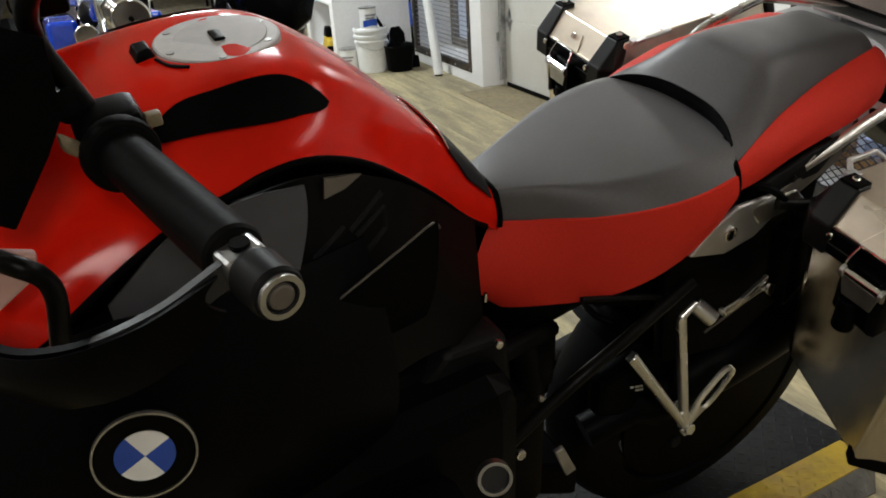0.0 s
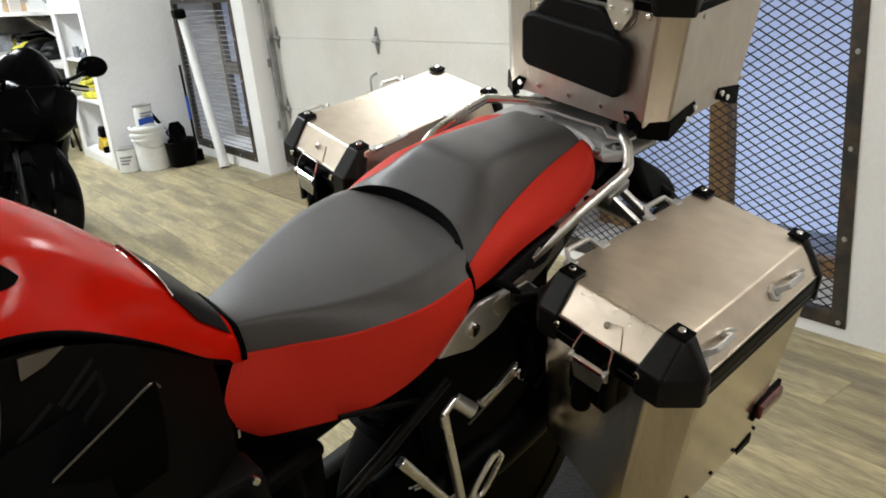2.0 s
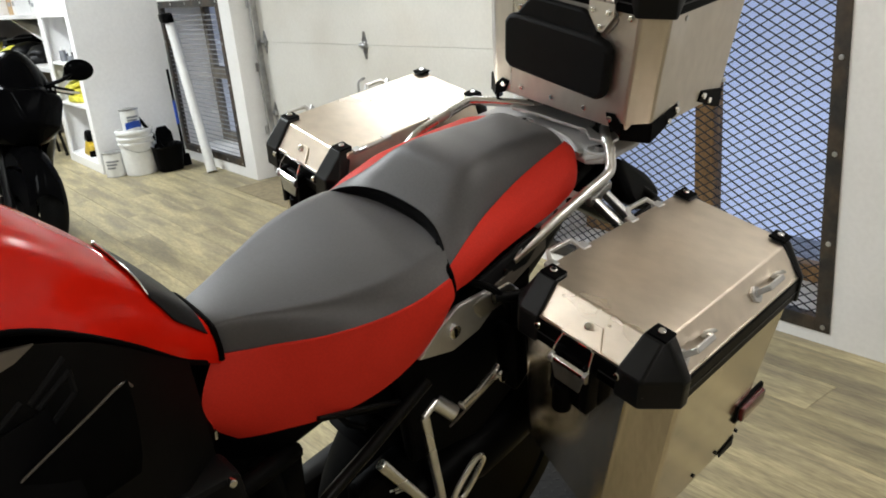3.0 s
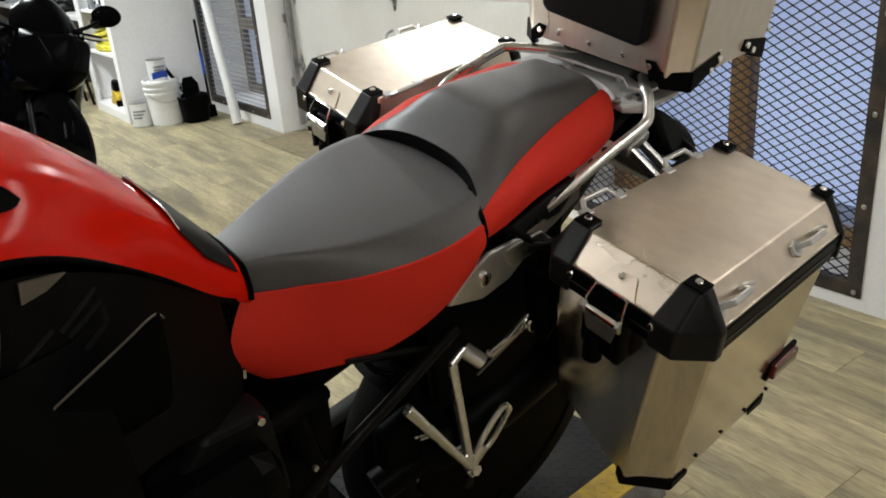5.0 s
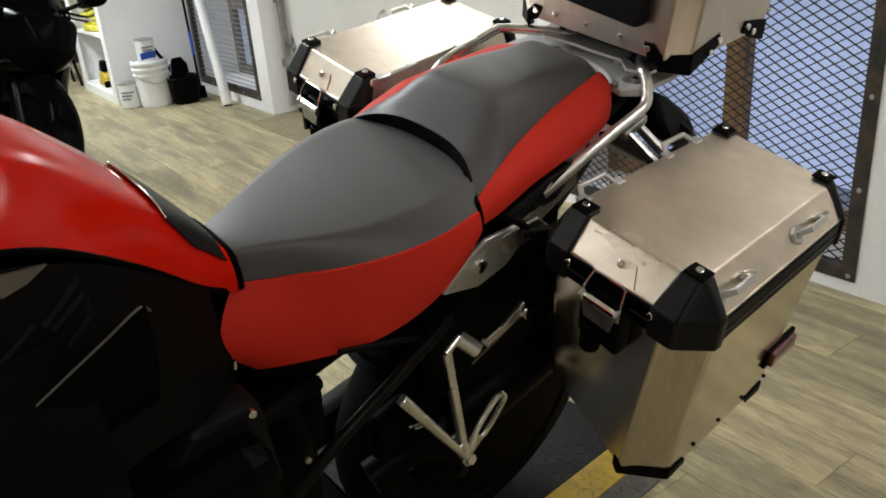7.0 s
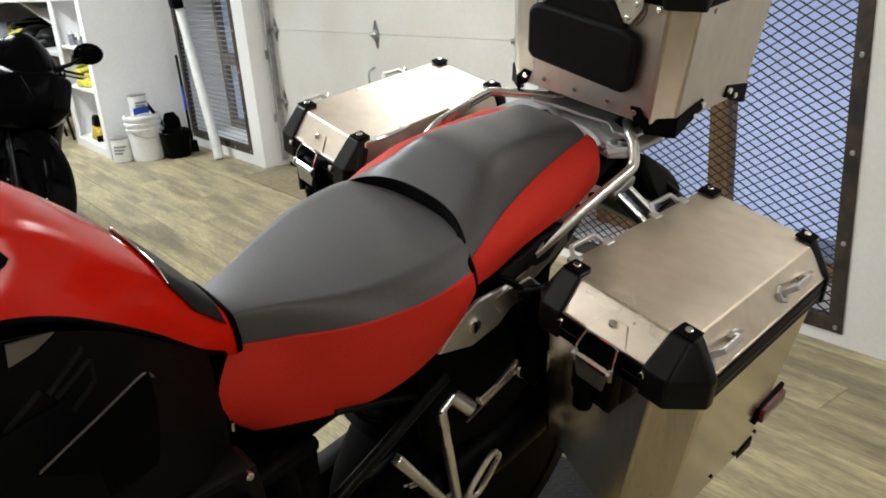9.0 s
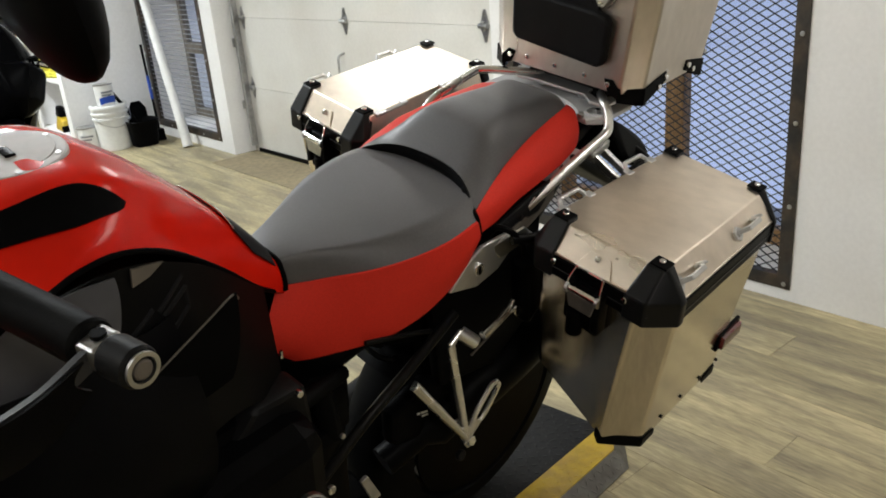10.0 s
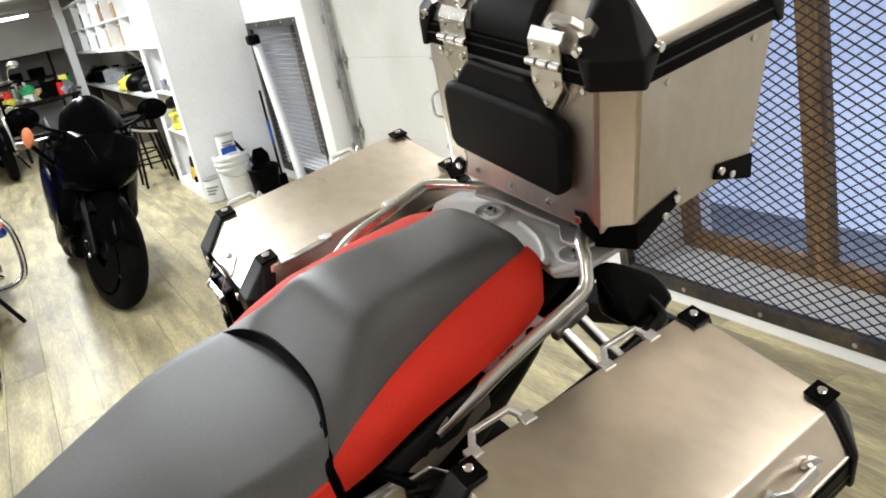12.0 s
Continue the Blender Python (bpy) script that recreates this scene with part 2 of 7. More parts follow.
def bridge(bm, rings, closed=False, caps=True):
    n = len(rings)
    for i in range(n if closed else n - 1):
        a, b = rings[i], rings[(i + 1) % n]
        for k in range(len(a)):
            bm.faces.new((a[k], a[(k + 1) % len(a)], b[(k + 1) % len(b)], b[k]))
    if caps and not closed:
        bm.faces.new(rings[0][::-1])
        bm.faces.new(rings[-1])


def hull(bm, pts, bevel=0.0, segments=2):
    """The convex solid round pts."""
    t = bmesh.new()
    for p in pts:
        t.verts.new(p)
    bmesh.ops.convex_hull(t, input=t.verts)
    bmesh.ops.dissolve_limit(t, angle_limit=0.02, verts=t.verts, edges=t.edges)
    if bevel:
        bmesh.ops.bevel(t, geom=t.edges[:], offset=bevel, segments=segments, affect="EDGES", profile=0.5, clamp_overlap=True)
    merge(bm, t)
    return bm


def prism(bm, poly, lo, hi, axis="y", bevel=0.0, m=None, segments=2):
    """A plate of outline poly (two coordinates) between lo and hi along an axis."""
    t = bmesh.new()

    def at(p, h):
        return {"x": (h, p[0], p[1]), "y": (p[0], h, p[1]), "z": (p[0], p[1], h)}[axis]

    a = [t.verts.new(at(p, lo)) for p in poly]
    b = [t.verts.new(at(p, hi)) for p in poly]
    t.faces.new(a)
    t.faces.new(b[::-1])
    for k in range(len(a)):
        t.faces.new((a[k], b[k], b[(k + 1) % len(a)], a[(k + 1) % len(a)]))
    bmesh.ops.recalc_face_normals(t, faces=t.faces)
    if bevel:
        bmesh.ops.bevel(t, geom=t.edges[:], offset=bevel, segments=segments, affect="EDGES", profile=0.5, clamp_overlap=True)
    merge(bm, t, m)
    return bm


def ring(bm, centre, axis, r, w, depth, seg=40, m=None):
    """A flat ring round centre."""
    c = Vector(centre)
    q = Vector(axis).to_track_quat("Z", "Y").to_matrix()
    rows = []
    for rr, h in ((r - w, -depth / 2), (r, -depth / 2), (r, depth / 2), (r - w, depth / 2)):
        rows.append([bm.verts.new(c + q @ Vector((rr * math.cos(a), rr * math.sin(a), h))) for a in (2 * math.pi * k / seg for k in range(seg))])
    bridge(bm, rows, closed=True)
    return bm


def tyre(bm, centre, axis, R, width, profile=0.6, seg=48, rim=0.72):
    """A tyre with a rounded tread."""
    c = Vector(centre)
    q = Vector(axis).to_track_quat("Z", "Y").to_matrix()
    rows = []
    for k in range(13):
        a = -math.pi / 2 + math.pi * k / 12
        h, rr = math.sin(a) * width / 2, R * rim + (R - R * rim) * (math.cos(a) ** profile if math.cos(a) > 1e-6 else 0)
        rows.append([bm.verts.new(c + q @ Vector((rr * math.cos(b), rr * math.sin(b), h))) for b in (2 * math.pi * i / seg for i in range(seg))])
    bridge(bm, rows, closed=True)
    return bm


def catmull(xs, ys, x):
    """A smooth value at x through (xs, ys)."""
    n = len(xs)
    if x <= xs[0]:
        return ys[0]
    if x >= xs[-1]:
        return ys[-1]
    i = max(k for k in range(n - 1) if xs[k] <= x)
    t = (x - xs[i]) / (xs[i + 1] - xs[i])
    m0 = (ys[i + 1] - ys[i - 1]) / (xs[i + 1] - xs[i - 1]) if i > 0 else (ys[1] - ys[0]) / (xs[1] - xs[0])
    m1 = (ys[i + 2] - ys[i]) / (xs[i + 2] - xs[i]) if i + 2 < n else (ys[-1] - ys[-2]) / (xs[-1] - xs[-2])
    h = xs[i + 1] - xs[i]
    return (2 * t ** 3 - 3 * t * t + 1) * ys[i] + (t ** 3 - 2 * t * t + t) * h * m0 + (-2 * t ** 3 + 3 * t * t) * ys[i + 1] + (t ** 3 - t * t) * h * m1


def sheet(bm, point, nu, nv, thick=0.0):
    """A curved sheet of the function point(u, v) over the unit square; thick gives it a back."""
    grid = [[bm.verts.new(point(i / nu, j / nv)) for j in range(nv + 1)] for i in range(nu + 1)]
    for i in range(nu):
        for j in range(nv):
            bm.faces.new((grid[i][j], grid[i + 1][j], grid[i + 1][j + 1], grid[i][j + 1]))
    if thick:
        bm.normal_update()
        bmesh.ops.solidify(bm, geom=bm.faces[:], thickness=thick)
    return bm

# ---- the room ----
WX = 2.87          # face of the wall with the barred window and the garage door
PX = 2.74          # face of the pier and the second window
FAR, BACK, SIDE = 18.5, -2.6, -4.2


def wall_box(name, lo, hi, label, mat=WALL, category="wall"):
    ob = part(name, box(B(), lo, hi), mat)
    return tagged(ob, label, category, kind="structure")


def security_window(name, x, y0, y1, z0, z1, depth, mullions, rails, stile=0.075, strand_w=0.0038, mesh_steel=MESH_STEEL, timber=WOOD_FRAME, bars=False):
    """A deep window behind a bolted steel frame with expanded mesh: frame, bolts, mesh, timber window, glass."""
    win = thing(name, "deep timber window behind a bolted dark steel grille", "window", kind="structure")
    f = 0.05
    t = 0.006
    bm = B()
    for lo, hi in (((x - t, y0, z0), (x - 0.0005, y0 + f, z1)), ((x - t, y1 - f, z0), (x - 0.0005, y1, z1)),
                   ((x - t, y0 + f, z0), (x - 0.0005, y1 - f, z0 + f)), ((x - t, y0 + f, z1 - f), (x - 0.0005, y1 - f, z1))):
        box(bm, lo, hi, 0.0015)
    # angle lip that holds the mesh
    for lo, hi in (((x, y0 + f - 0.006, z0 + f), (x + 0.03, y0 + f, z1 - f)), ((x, y1 - f, z0 + f), (x + 0.03, y1 - f + 0.006, z1 - f)),
                   ((x, y0 + f, z0 + f - 0.006), (x + 0.03, y1 - f, z0 + f)), ((x, y0 + f, z1 - f), (x + 0.03, y1 - f, z1 - f + 0.006))):
        box(bm, lo, hi)
    part("grille_frame", bm, FRAME_STEEL, win, "dark steel flat-bar frame with rust")
    n = max(2, round((z1 - z0) / 0.29))
    for i in range(n + 1):
        z = z0 + 0.02 + (z1 - z0 - 0.04) * i / n
        for y in (y0 + 0.022, y1 - 0.022):
            part("bolt", rod(B(), (x - t - 0.005, y, z), (x - t, y, z), 0.009, seg=10, bevel=0.002), ZINC, win)
    for i in range(1, 4):
        y = y0 + (y1 - y0) * i / 4
        for z in (z0 + 0.022, z1 - 0.022):
            part("bolt", rod(B(), (x - t - 0.005, y, z), (x - t, y, z), 0.009, seg=10, bevel=0.002), ZINC, win)
    # expanded mesh, diamonds 58 by 33 mm
    verts, faces = [], []
    cw, ch, s = 0.058, 0.0325, strand_w
    ya, yb, za, zb = y0 + f - 0.004, y1 - f + 0.004, z0 + f - 0.004, z1 - f + 0.004

    def strand(p, q):
        d = Vector(q) - Vector(p)
        w = Vector((0, -d.z, d.y)).normalized() * s / 2
        k = len(verts)
        for e in (p, q):
            for dx, sg in ((-s / 2, 1), (-s / 2, -1), (s / 2, -1), (s / 2, 1)):
                verts.append((e[0] + dx, e[1] + w.y * sg, e[2] + w.z * sg))
        for a in range(4):
            faces.append((k + a, k + (a + 1) % 4, k + 4 + (a + 1) % 4, k + 4 + a))

    rows = 0 if bars else int((zb - za) / (ch / 2))
    for r in range(int((zb - za) / 0.034) if bars else 0):
        strand((x + 0.012, ya, za + 0.034 * r), (x + 0.012, yb, za + 0.034 * r))
    for r in range(rows):
        zlo, zhi = za + r * ch / 2, za + (r + 1) * ch / 2
        c = 0
        while ya + c * cw / 2 < yb:
            u0, u1 = ya + c * cw / 2, min(ya + (c + 1) * cw / 2, yb)
            a, b = (zlo, zhi) if (c + r) % 2 == 0 else (zhi, zlo)
            strand((x + 0.012, u0, a), (x + 0.012, u1, b))
            c += 1
    me = bpy.data.meshes.new("mesh_grille")
    me.from_pydata(verts, [], faces)
    me.materials.append(mesh_steel)
    g = new("mesh_grille", me)
    g.parent = win
    # the recess's lining
    xr = x + depth
    bm = B()
    box(bm, (x + 0.032, y0 - 0.03, z0 - 0.03), (xr + 0.1, y1 + 0.03, z0 + 0.012), 0.002)
    part("window_sill", bm, TRIM, win, "white painted sill of the recess")
    # timber window
    fw = 0.075
    frames = [((xr - 0.03, y0, z0 + 0.012), (xr + 0.03, y0 + stile, z1)), ((xr - 0.03, y1 - fw, z0 + 0.012), (xr + 0.03, y1, z1)),
              ((xr - 0.03, y0 + stile, z0 + 0.012), (xr + 0.03, y1 - fw, z0 + 0.012 + fw)), ((xr - 0.03, y0 + stile, z1 - fw), (xr + 0.03, y1 - fw, z1))]
    bm = B()
    for lo, hi in frames:
        box(bm, lo, hi, 0.004)
    part("window_frame", bm, timber, win, "stained timber frame")
    for y in mullions:
        part("mullion", box(B(), (xr - 0.035, y - 0.045, z0 + 0.012 + fw), (xr + 0.028, y + 0.045, z1 - fw), 0.004), timber, win)
    for z in rails:
        part("rail", box(B(), (xr - 0.028, y0 + fw, z - 0.045), (xr + 0.026, y1 - fw, z + 0.045), 0.004), timber, win)
        part("window_catch", box(B(), (xr - 0.06, y0 + fw + 0.02, z - 0.015), (xr - 0.028, y0 + fw + 0.12, z + 0.02), 0.004), ALU_BRIGHT, win)
    pane = part("pane", box(B(), (xr - 0.003, y0 + fw - 0.01, z0 + fw), (xr + 0.003, y1 - fw + 0.01, z1 - fw + 0.01)), GLASS, win)
    pane.visible_shadow = False
    return win


D = 0.36
W1 = (1.43, 2.84, 0.045, 1.275)    # barred window: y, y, z, z
W2 = (5.70, 6.86, 0.075, 1.25)     # second window
DY0, DY1, DZ = 2.93, 5.52, 2.15    # garage door opening
TH = 0.5

tagged(part("floor_slab", box(B(), (SIDE, BACK, -0.12), (WX + 1.2, FAR, -0.006)), GREY_METAL), "dark underlay below the vinyl planks", "floor", kind="structure")
tagged(part("ceiling", box(B(), (SIDE, BACK, CEILING), (WX + TH + 0.7, FAR, CEILING + 0.12)), CEIL), "white painted ceiling", "ceiling", kind="structure")
# wall with the barred window, from behind the camera to the garage door
bm = B()
box(bm, (WX, BACK, 0), (WX + TH, W1[0] + 0.02, CEILING))
box(bm, (WX, W1[0] + 0.02, 0), (WX + TH, W1[1] - 0.02, W1[2] + 0.02))
box(bm, (WX, W1[0] + 0.02, W1[3] - 0.02), (WX + TH, W1[1] - 0.02, CEILING))
box(bm, (WX, W1[1] - 0.02, 0), (WX + TH, DY0, CEILING))
box(bm, (WX, DY0, DZ), (WX + TH, DY1, CEILING))
tagged(part("wall_east", bm, WALL), "white painted wall with a barred window and garage door", "wall", kind="structure")
bm = B()
box(bm, (PX, DY1, 0), (WX + TH, W2[0] + 0.02, CEILING))
box(bm, (PX, W2[0] + 0.02, 0), (WX + TH, W2[1] - 0.02, W2[2] + 0.02))
box(bm, (PX, W2[0] + 0.02, W2[3] - 0.02), (WX + TH, W2[1] - 0.02, CEILING))
box(bm, (PX, W2[1] - 0.02, 0), (WX + TH, 6.91, CEILING))
tagged(part("wall_pier", bm, WALL), "white painted pier around the far window", "wall", kind="structure")
wall_box("wall_north", (SIDE, FAR, 0), (WX + TH, FAR + 0.15, CEILING), "grey painted end wall behind cluttered shelves")
# two unseen closing walls, darkened so the near side gets less fill
wall_box("wall_south", (SIDE, BACK - 0.15, 0), (WX + TH, BACK, CEILING), "unseen wall, grey to cut the fill light", SHADE_WALL)
wall_box("wall_west", (SIDE - 0.15, BACK, 0), (SIDE, FAR, CEILING), "unseen wall, grey to cut the fill light", SHADE_WALL)
wall_box("wall_bench", (2.95, 6.915, 0), (2.95 + 0.4, FAR, CEILING), "white painted wall behind the long bench")
security_window("window_1", WX, *W1, D, (2.16,), (), 0.22)
security_window("window_2", PX, *W2, D, (), (0.66,), 0.16, 0.0045, MESH_LIT, GREY_WOOD, True)
for k, (a, b, xx) in enumerate(((0.6, 3.6, WX), (4.9, 7.6, PX))):
    sky = part("backdrop", box(B(), (xx + 0.95, a, -0.3), (xx + 0.97, b, 1.9)), SKY)
    tagged(sky, "pale blue evening daylight outside the window", "sky", kind="structure")
wall_box("ground_outside", (WX + TH, 0.3, -0.2), (WX + 1.0, 8.0, -0.13), "dim paving outside the windows", GREY_METAL, "ground")


# ---- garage door ----
def garage_door():
    door = thing("garage_door", "closed cream sectional garage door with steel hinges", "garage door", kind="structure")
    x = 2.905
    heights = [0.0, 0.465, 0.942, 1.42, 1.90, 2.4]
    for a, b in zip(heights, heights[1:]):
        bm = B()
        box(bm, (x, DY0 - 0.03, a + 0.001), (x + 0.05, DY1 + 0.0, b - 0.0006), 0.002)
        part("door_panel", bm, DOOR, door)
    for z in heights[1:-1]:
        for y in (DY0 + 0.07, 4.165, 5.40):
            bm = B()
            prism(bm, [(y - 0.028, z + 0.012), (y - 0.008, z + 0.075), (y + 0.008, z + 0.075), (y + 0.028, z + 0.012)], x - 0.004, x - 0.0016, "x", 0.0008)
            prism(bm, [(y - 0.028, z - 0.012), (y - 0.008, z - 0.075), (y + 0.008, z - 0.075), (y + 0.028, z - 0.012)], x - 0.004, x - 0.0016, "x", 0.0008)
            rod(bm, (x - 0.012, y - 0.03, z), (x - 0.012, y + 0.03, z), 0.013, seg=12)
            box(bm, (x - 0.022, y - 0.012, z - 0.02), (x - 0.004, y + 0.012, z + 0.02), 0.003)
            hinge = part("hinge", bm, ZINC, door, "galvanised steel hinge")
            for dz in (-0.05, 0.05):
                part("screw", rod(B(), (x - 0.009, y, z + dz), (x - 0.004, y, z + dz), 0.006, seg=8), ZINC, hinge)
    h = B()
    tube(h, [(x, 4.215, 0.62), (x - 0.04, 4.215, 0.64), (x - 0.045, 4.215, 0.69), (x - 0.04, 4.215, 0.74), (x, 4.215, 0.76)], 0.007)
    part("lift_handle", h, ZINC, door, "galvanised lift handle")
    tr = B()
    for y in (5.465,):
        box(tr, (x - 0.055, y - 0.004, 0.05), (x - 0.003, y, 2.4))
        box(tr, (x - 0.055, y - 0.03, 0.05), (x - 0.052, y - 0.004, 2.4))
        for z in (0.35, 0.78, 1.2):
            box(tr, (x - 0.07, y, z - 0.03), (x - 0.01, y + 0.012, z + 0.03), 0.002)
    part("track", tr, ZINC, door, "galvanised vertical roller track")
    part("weather_seal", box(B(), (x - 0.006, DY0, 0.0005), (x + 0.03, DY1 - 0.06, 0.03), 0.004), RUBBER, door, "black rubber bottom seal")


garage_door()


# ---- ceiling lamps ----
def tube_fixture(x, y):
    lamp = thing("ceiling_light", "white fluorescent batten light, unseen ones added for brightness", "ceiling light", "ceiling lights", m=pose(x, y, CEILING))
    part("housing", box(B(), (-0.09, -0.63, -0.06), (0.09, 0.63, 0.0), 0.008), TRIM, lamp)
    for dx in (-0.045, 0.045):
        part("tube", rod(B(), (dx, -0.6, -0.085), (dx, 0.6, -0.085), 0.016), TUBE_GLOW, lamp, "glowing white tube")
    return lamp


# housings for the added tubes; only the low far one is in view
for tx, ty, watts in UNSEEN_TUBES:
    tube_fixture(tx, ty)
low = tube_fixture(1.2, 15.5)
low.matrix_world = pose(1.15, 15.5, 2.0, 0, 0, 90)
tagged(part("ceiling_low", box(B(), (SIDE, 12.0, 2.0), (2.95, FAR, 2.06)), CEIL), "lower white ceiling at the far end", "ceiling", kind="structure")


# ---- lift platform below the motorcycle ----
def platform():
    """In its own axes: the back edge at x = 0, the deck's near edge at y = 0."""
    p = thing("motorcycle_platform", "low black checker-plate platform with a worn yellow edge", "platform", m=pose(1.735, 1.382, 0, 0, 0, 6.5))
    z, x0, y1 = 0.042, -2.80, 0.70
    part("deck", box(B(), (x0, 0.0, 0.0), (0.0, y1, z), 0.003), PLATE, p)

    def raised(xa, xb, ya, yb, step, zf, mat, size=1.0):
        vs, fs = [], []
        for i in range(int((xb - xa) / step)):
            for j in range(int((yb - ya) / step)):
                cx, cy = xa + (i + 0.5) * step, ya + (j + 0.5) * step
                a = radians(45 if (i + j) % 2 else -45)
                k = len(vs)
                for u, w, h in ((-0.013, 0, 0), (0, -0.004, 0), (0.013, 0, 0), (0, 0.004, 0), (0, 0, 0.002)):
                    px, py = cx + size * (u * math.cos(a) - w * math.sin(a)), cy + size * (u * math.sin(a) + w * math.cos(a))
                    vs.append((px, py, zf(py) + h))
                fs.extend([(k, k + 1, k + 4), (k + 1, k + 2, k + 4), (k + 2, k + 3, k + 4), (k + 3, k, k + 4)])
        me = bpy.data.meshes.new("tread")
        me.from_pydata(vs, [], fs)
        me.materials.append(mat)
        t = new("tread", me)
        t.parent = p

    raised(-1.30, -0.004, 0.004, y1, 0.024, lambda y: z, PLATE)
    bm = B()
    prism(bm, [(x0, -0.088), (-0.075, -0.088), (-0.022, -0.050), (-0.030, -0.001), (x0, -0.001)], 0.0, z + 0.002, "z", 0.002)
    part("yellow_edge", bm, YELLOW, p, "worn yellow safety paint")
    raised(-1.30, -0.085, -0.086, -0.004, 0.024, lambda y: z + 0.002, YELLOW)
    bm = B()
    prism(bm, [(-0.089, 0.0), (-0.089, z), (-0.132, 0.004), (-0.132, 0.0)], x0, -0.075, "x", 0.001)
    hull(bm, [(-0.075, -0.089, h) for h in (0.0, z)] + [(-0.022, -0.051, h) for h in (0.0, z)] + [(-0.075, -0.132, 0.0), (0.006, -0.072, 0.0), (-0.075, -0.132, 0.004), (0.006, -0.072, 0.004)], 0.001)
    part("side_plate", bm, PLATE_BARE, p, "bare metal checker-plate bevel")
    raised(-1.30, -0.08, -0.130, -0.091, 0.019, lambda y: 0.004 + (z - 0.004) * (y + 0.132) / 0.043, PLATE_BARE, 0.75)


platform()

# ---- the motorcycle, in its own axes: x to its tail, y to its right, z up; it leans on its side stand ----
AXES = Matrix(((0.99046, -0.11120, -0.08144, 1.1625), (0.09056, 0.97045, -0.22366, 1.2525), (0.10391, 0.21415, 0.97126, 0.96), (0, 0, 0, 1)))
q_bike = AXES.to_quaternion()
bike = thing("motorcycle", "red and black adventure motorcycle with aluminium luggage cases", "motorcycle",
             m=Matrix.LocRotScale(AXES.translation, q_bike, None))

TX = [-1.06, -0.96, -0.86, -0.76, -0.69, -0.63, -0.57, -0.505, -0.445]
TV = [0.0, 0.25, 0.5, 0.75, 1.0]
TANK = [[(0, .227), (.10, .222), (.17, .191), (.212, .165), (.235, .13)],
        [(0, .257), (.10, .252), (.165, .225), (.202, .196), (.222, .165)],
        [(0, .275), (.095, .271), (.140, .252), (.175, .229), (.200, .206)],
        [(0, .281), (.090, .279), (.128, .258), (.160, .233), (.182, .206)],
        [(0, .276), (.085, .270), (.118, .248), (.146, .220), (.166, .188)],
        [(0, .239), (.072, .233), (.103, .212), (.130, .181), (.148, .148)],
        [(0, .182), (.062, .176), (.088, .156), (.107, .120), (.116, .078)],
        [(0, .105), (.052, .100), (.073, .080), (.087, .046), (.088, .012)],
        [(0, .018), (.042, .014), (.057, -.002), (.062, -.022), (.060, -.042)]]


def tank_point(x, v, lift=0.0):
    """A point of the tank's skin: v from -1 (left edge) over the ridge to 1."""
    def raw(x, v):
        a = abs(v)
        ys = [catmull(TV, [s[k][0] for k in range(5)], a) for s in ((TANK[i]) for i in range(len(TX)))]
        zs = [catmull(TV, [s[k][1] for k in range(5)], a) for s in ((TANK[i]) for i in range(len(TX)))]
        return Vector((x, math.copysign(catmull(TX, ys, x), v), catmull(TX, zs, x)))
    p = raw(x, v)
    if lift:
        e = 0.004
        n = (raw(x + e, v) - raw(x - e, v)).cross(raw(x, min(v + 0.03, 1)) - raw(x, max(v - 0.03, -1))).normalized()
        p = p + n * (lift if n.dot(Vector((0, v, 0.6))) > 0 else -lift)
    return p


def tank_reach(x):
    """How far down the flank the red skin goes."""
    return catmull([-1.06, -0.9, -0.8, -0.76, -0.71, -0.65, -0.57, -0.51, -0.445], [1.0, 1.0, 0.965, 0.91, 0.90, 0.925, 0.92, 0.975, 1.0], x)


tank = part("fuel_tank", sheet(B(), lambda u, v: tank_point(-1.06 + u * 0.615, (2 * v - 1) * tank_reach(-1.06 + u * 0.615)), 60, 40, 0.004), RED, bike, "glossy red painted fuel tank", 60)
# black inlays on the flanks
for sgn in (-1, 1):
    def inlay(u, v, sgn=sgn):
        u = 0.5 - 0.5 * math.cos(math.pi * u)
        lo = catmull([0, 0.06, 0.2, 0.4, 0.75, 0.88, 0.96, 1], [0.47, 0.40, 0.33, 0.325, 0.325, 0.38, 0.46, 0.53], u)
        hi = catmull([0, 0.06, 0.2, 0.4, 0.65, 0.88, 0.96, 1], [0.48, 0.52, 0.55, 0.585, 0.625, 0.61, 0.585, 0.54], u)
        return tank_point(-0.848 + u * 0.172, sgn * (lo + (hi - lo) * v), 0.0025)
    part("tank_inlay", sheet(B(), inlay, 48, 10), SATIN, bike, "black plastic inlay in the tank", 60)
# rear centre pad
def pad_point(u, v):
    """The rear pad, wider towards the seat and stopping short of the tank's edge."""
    half = 0.43 + 0.14 * min(1.0, u * 3.0) - 0.07 * max(0.0, u - 0.4)
    return tank_point(-0.528 + u * 0.063 + 0.006 * (2 * v - 1) ** 2, (2 * v - 1) * half, 0.004)


part("tank_pad", sheet(B(), pad_point, 22, 20, 0.002), CARBON, bike, "black carbon-look tank pad", 60)
for sgn in (-1, 1):
    part("tank_border", tube(B(), [tank_point(x, sgn * tank_reach(x), 0.0) for x in (-0.96, -0.90, -0.84, -0.80, -0.76, -0.71, -0.65, -0.57, -0.51, -0.47)], 0.0035, 8, 4), SATIN, bike, "black border below the tank")
part("tank_edge_seal", tube(B(), [tank_point(-0.444, v, 0.001) for v in (-0.9, -0.7, -0.5, -0.25, 0.25, 0.5, 0.7, 0.9)], 0.0045, 8, 4), SATIN, bike, "black rubber edge seal")
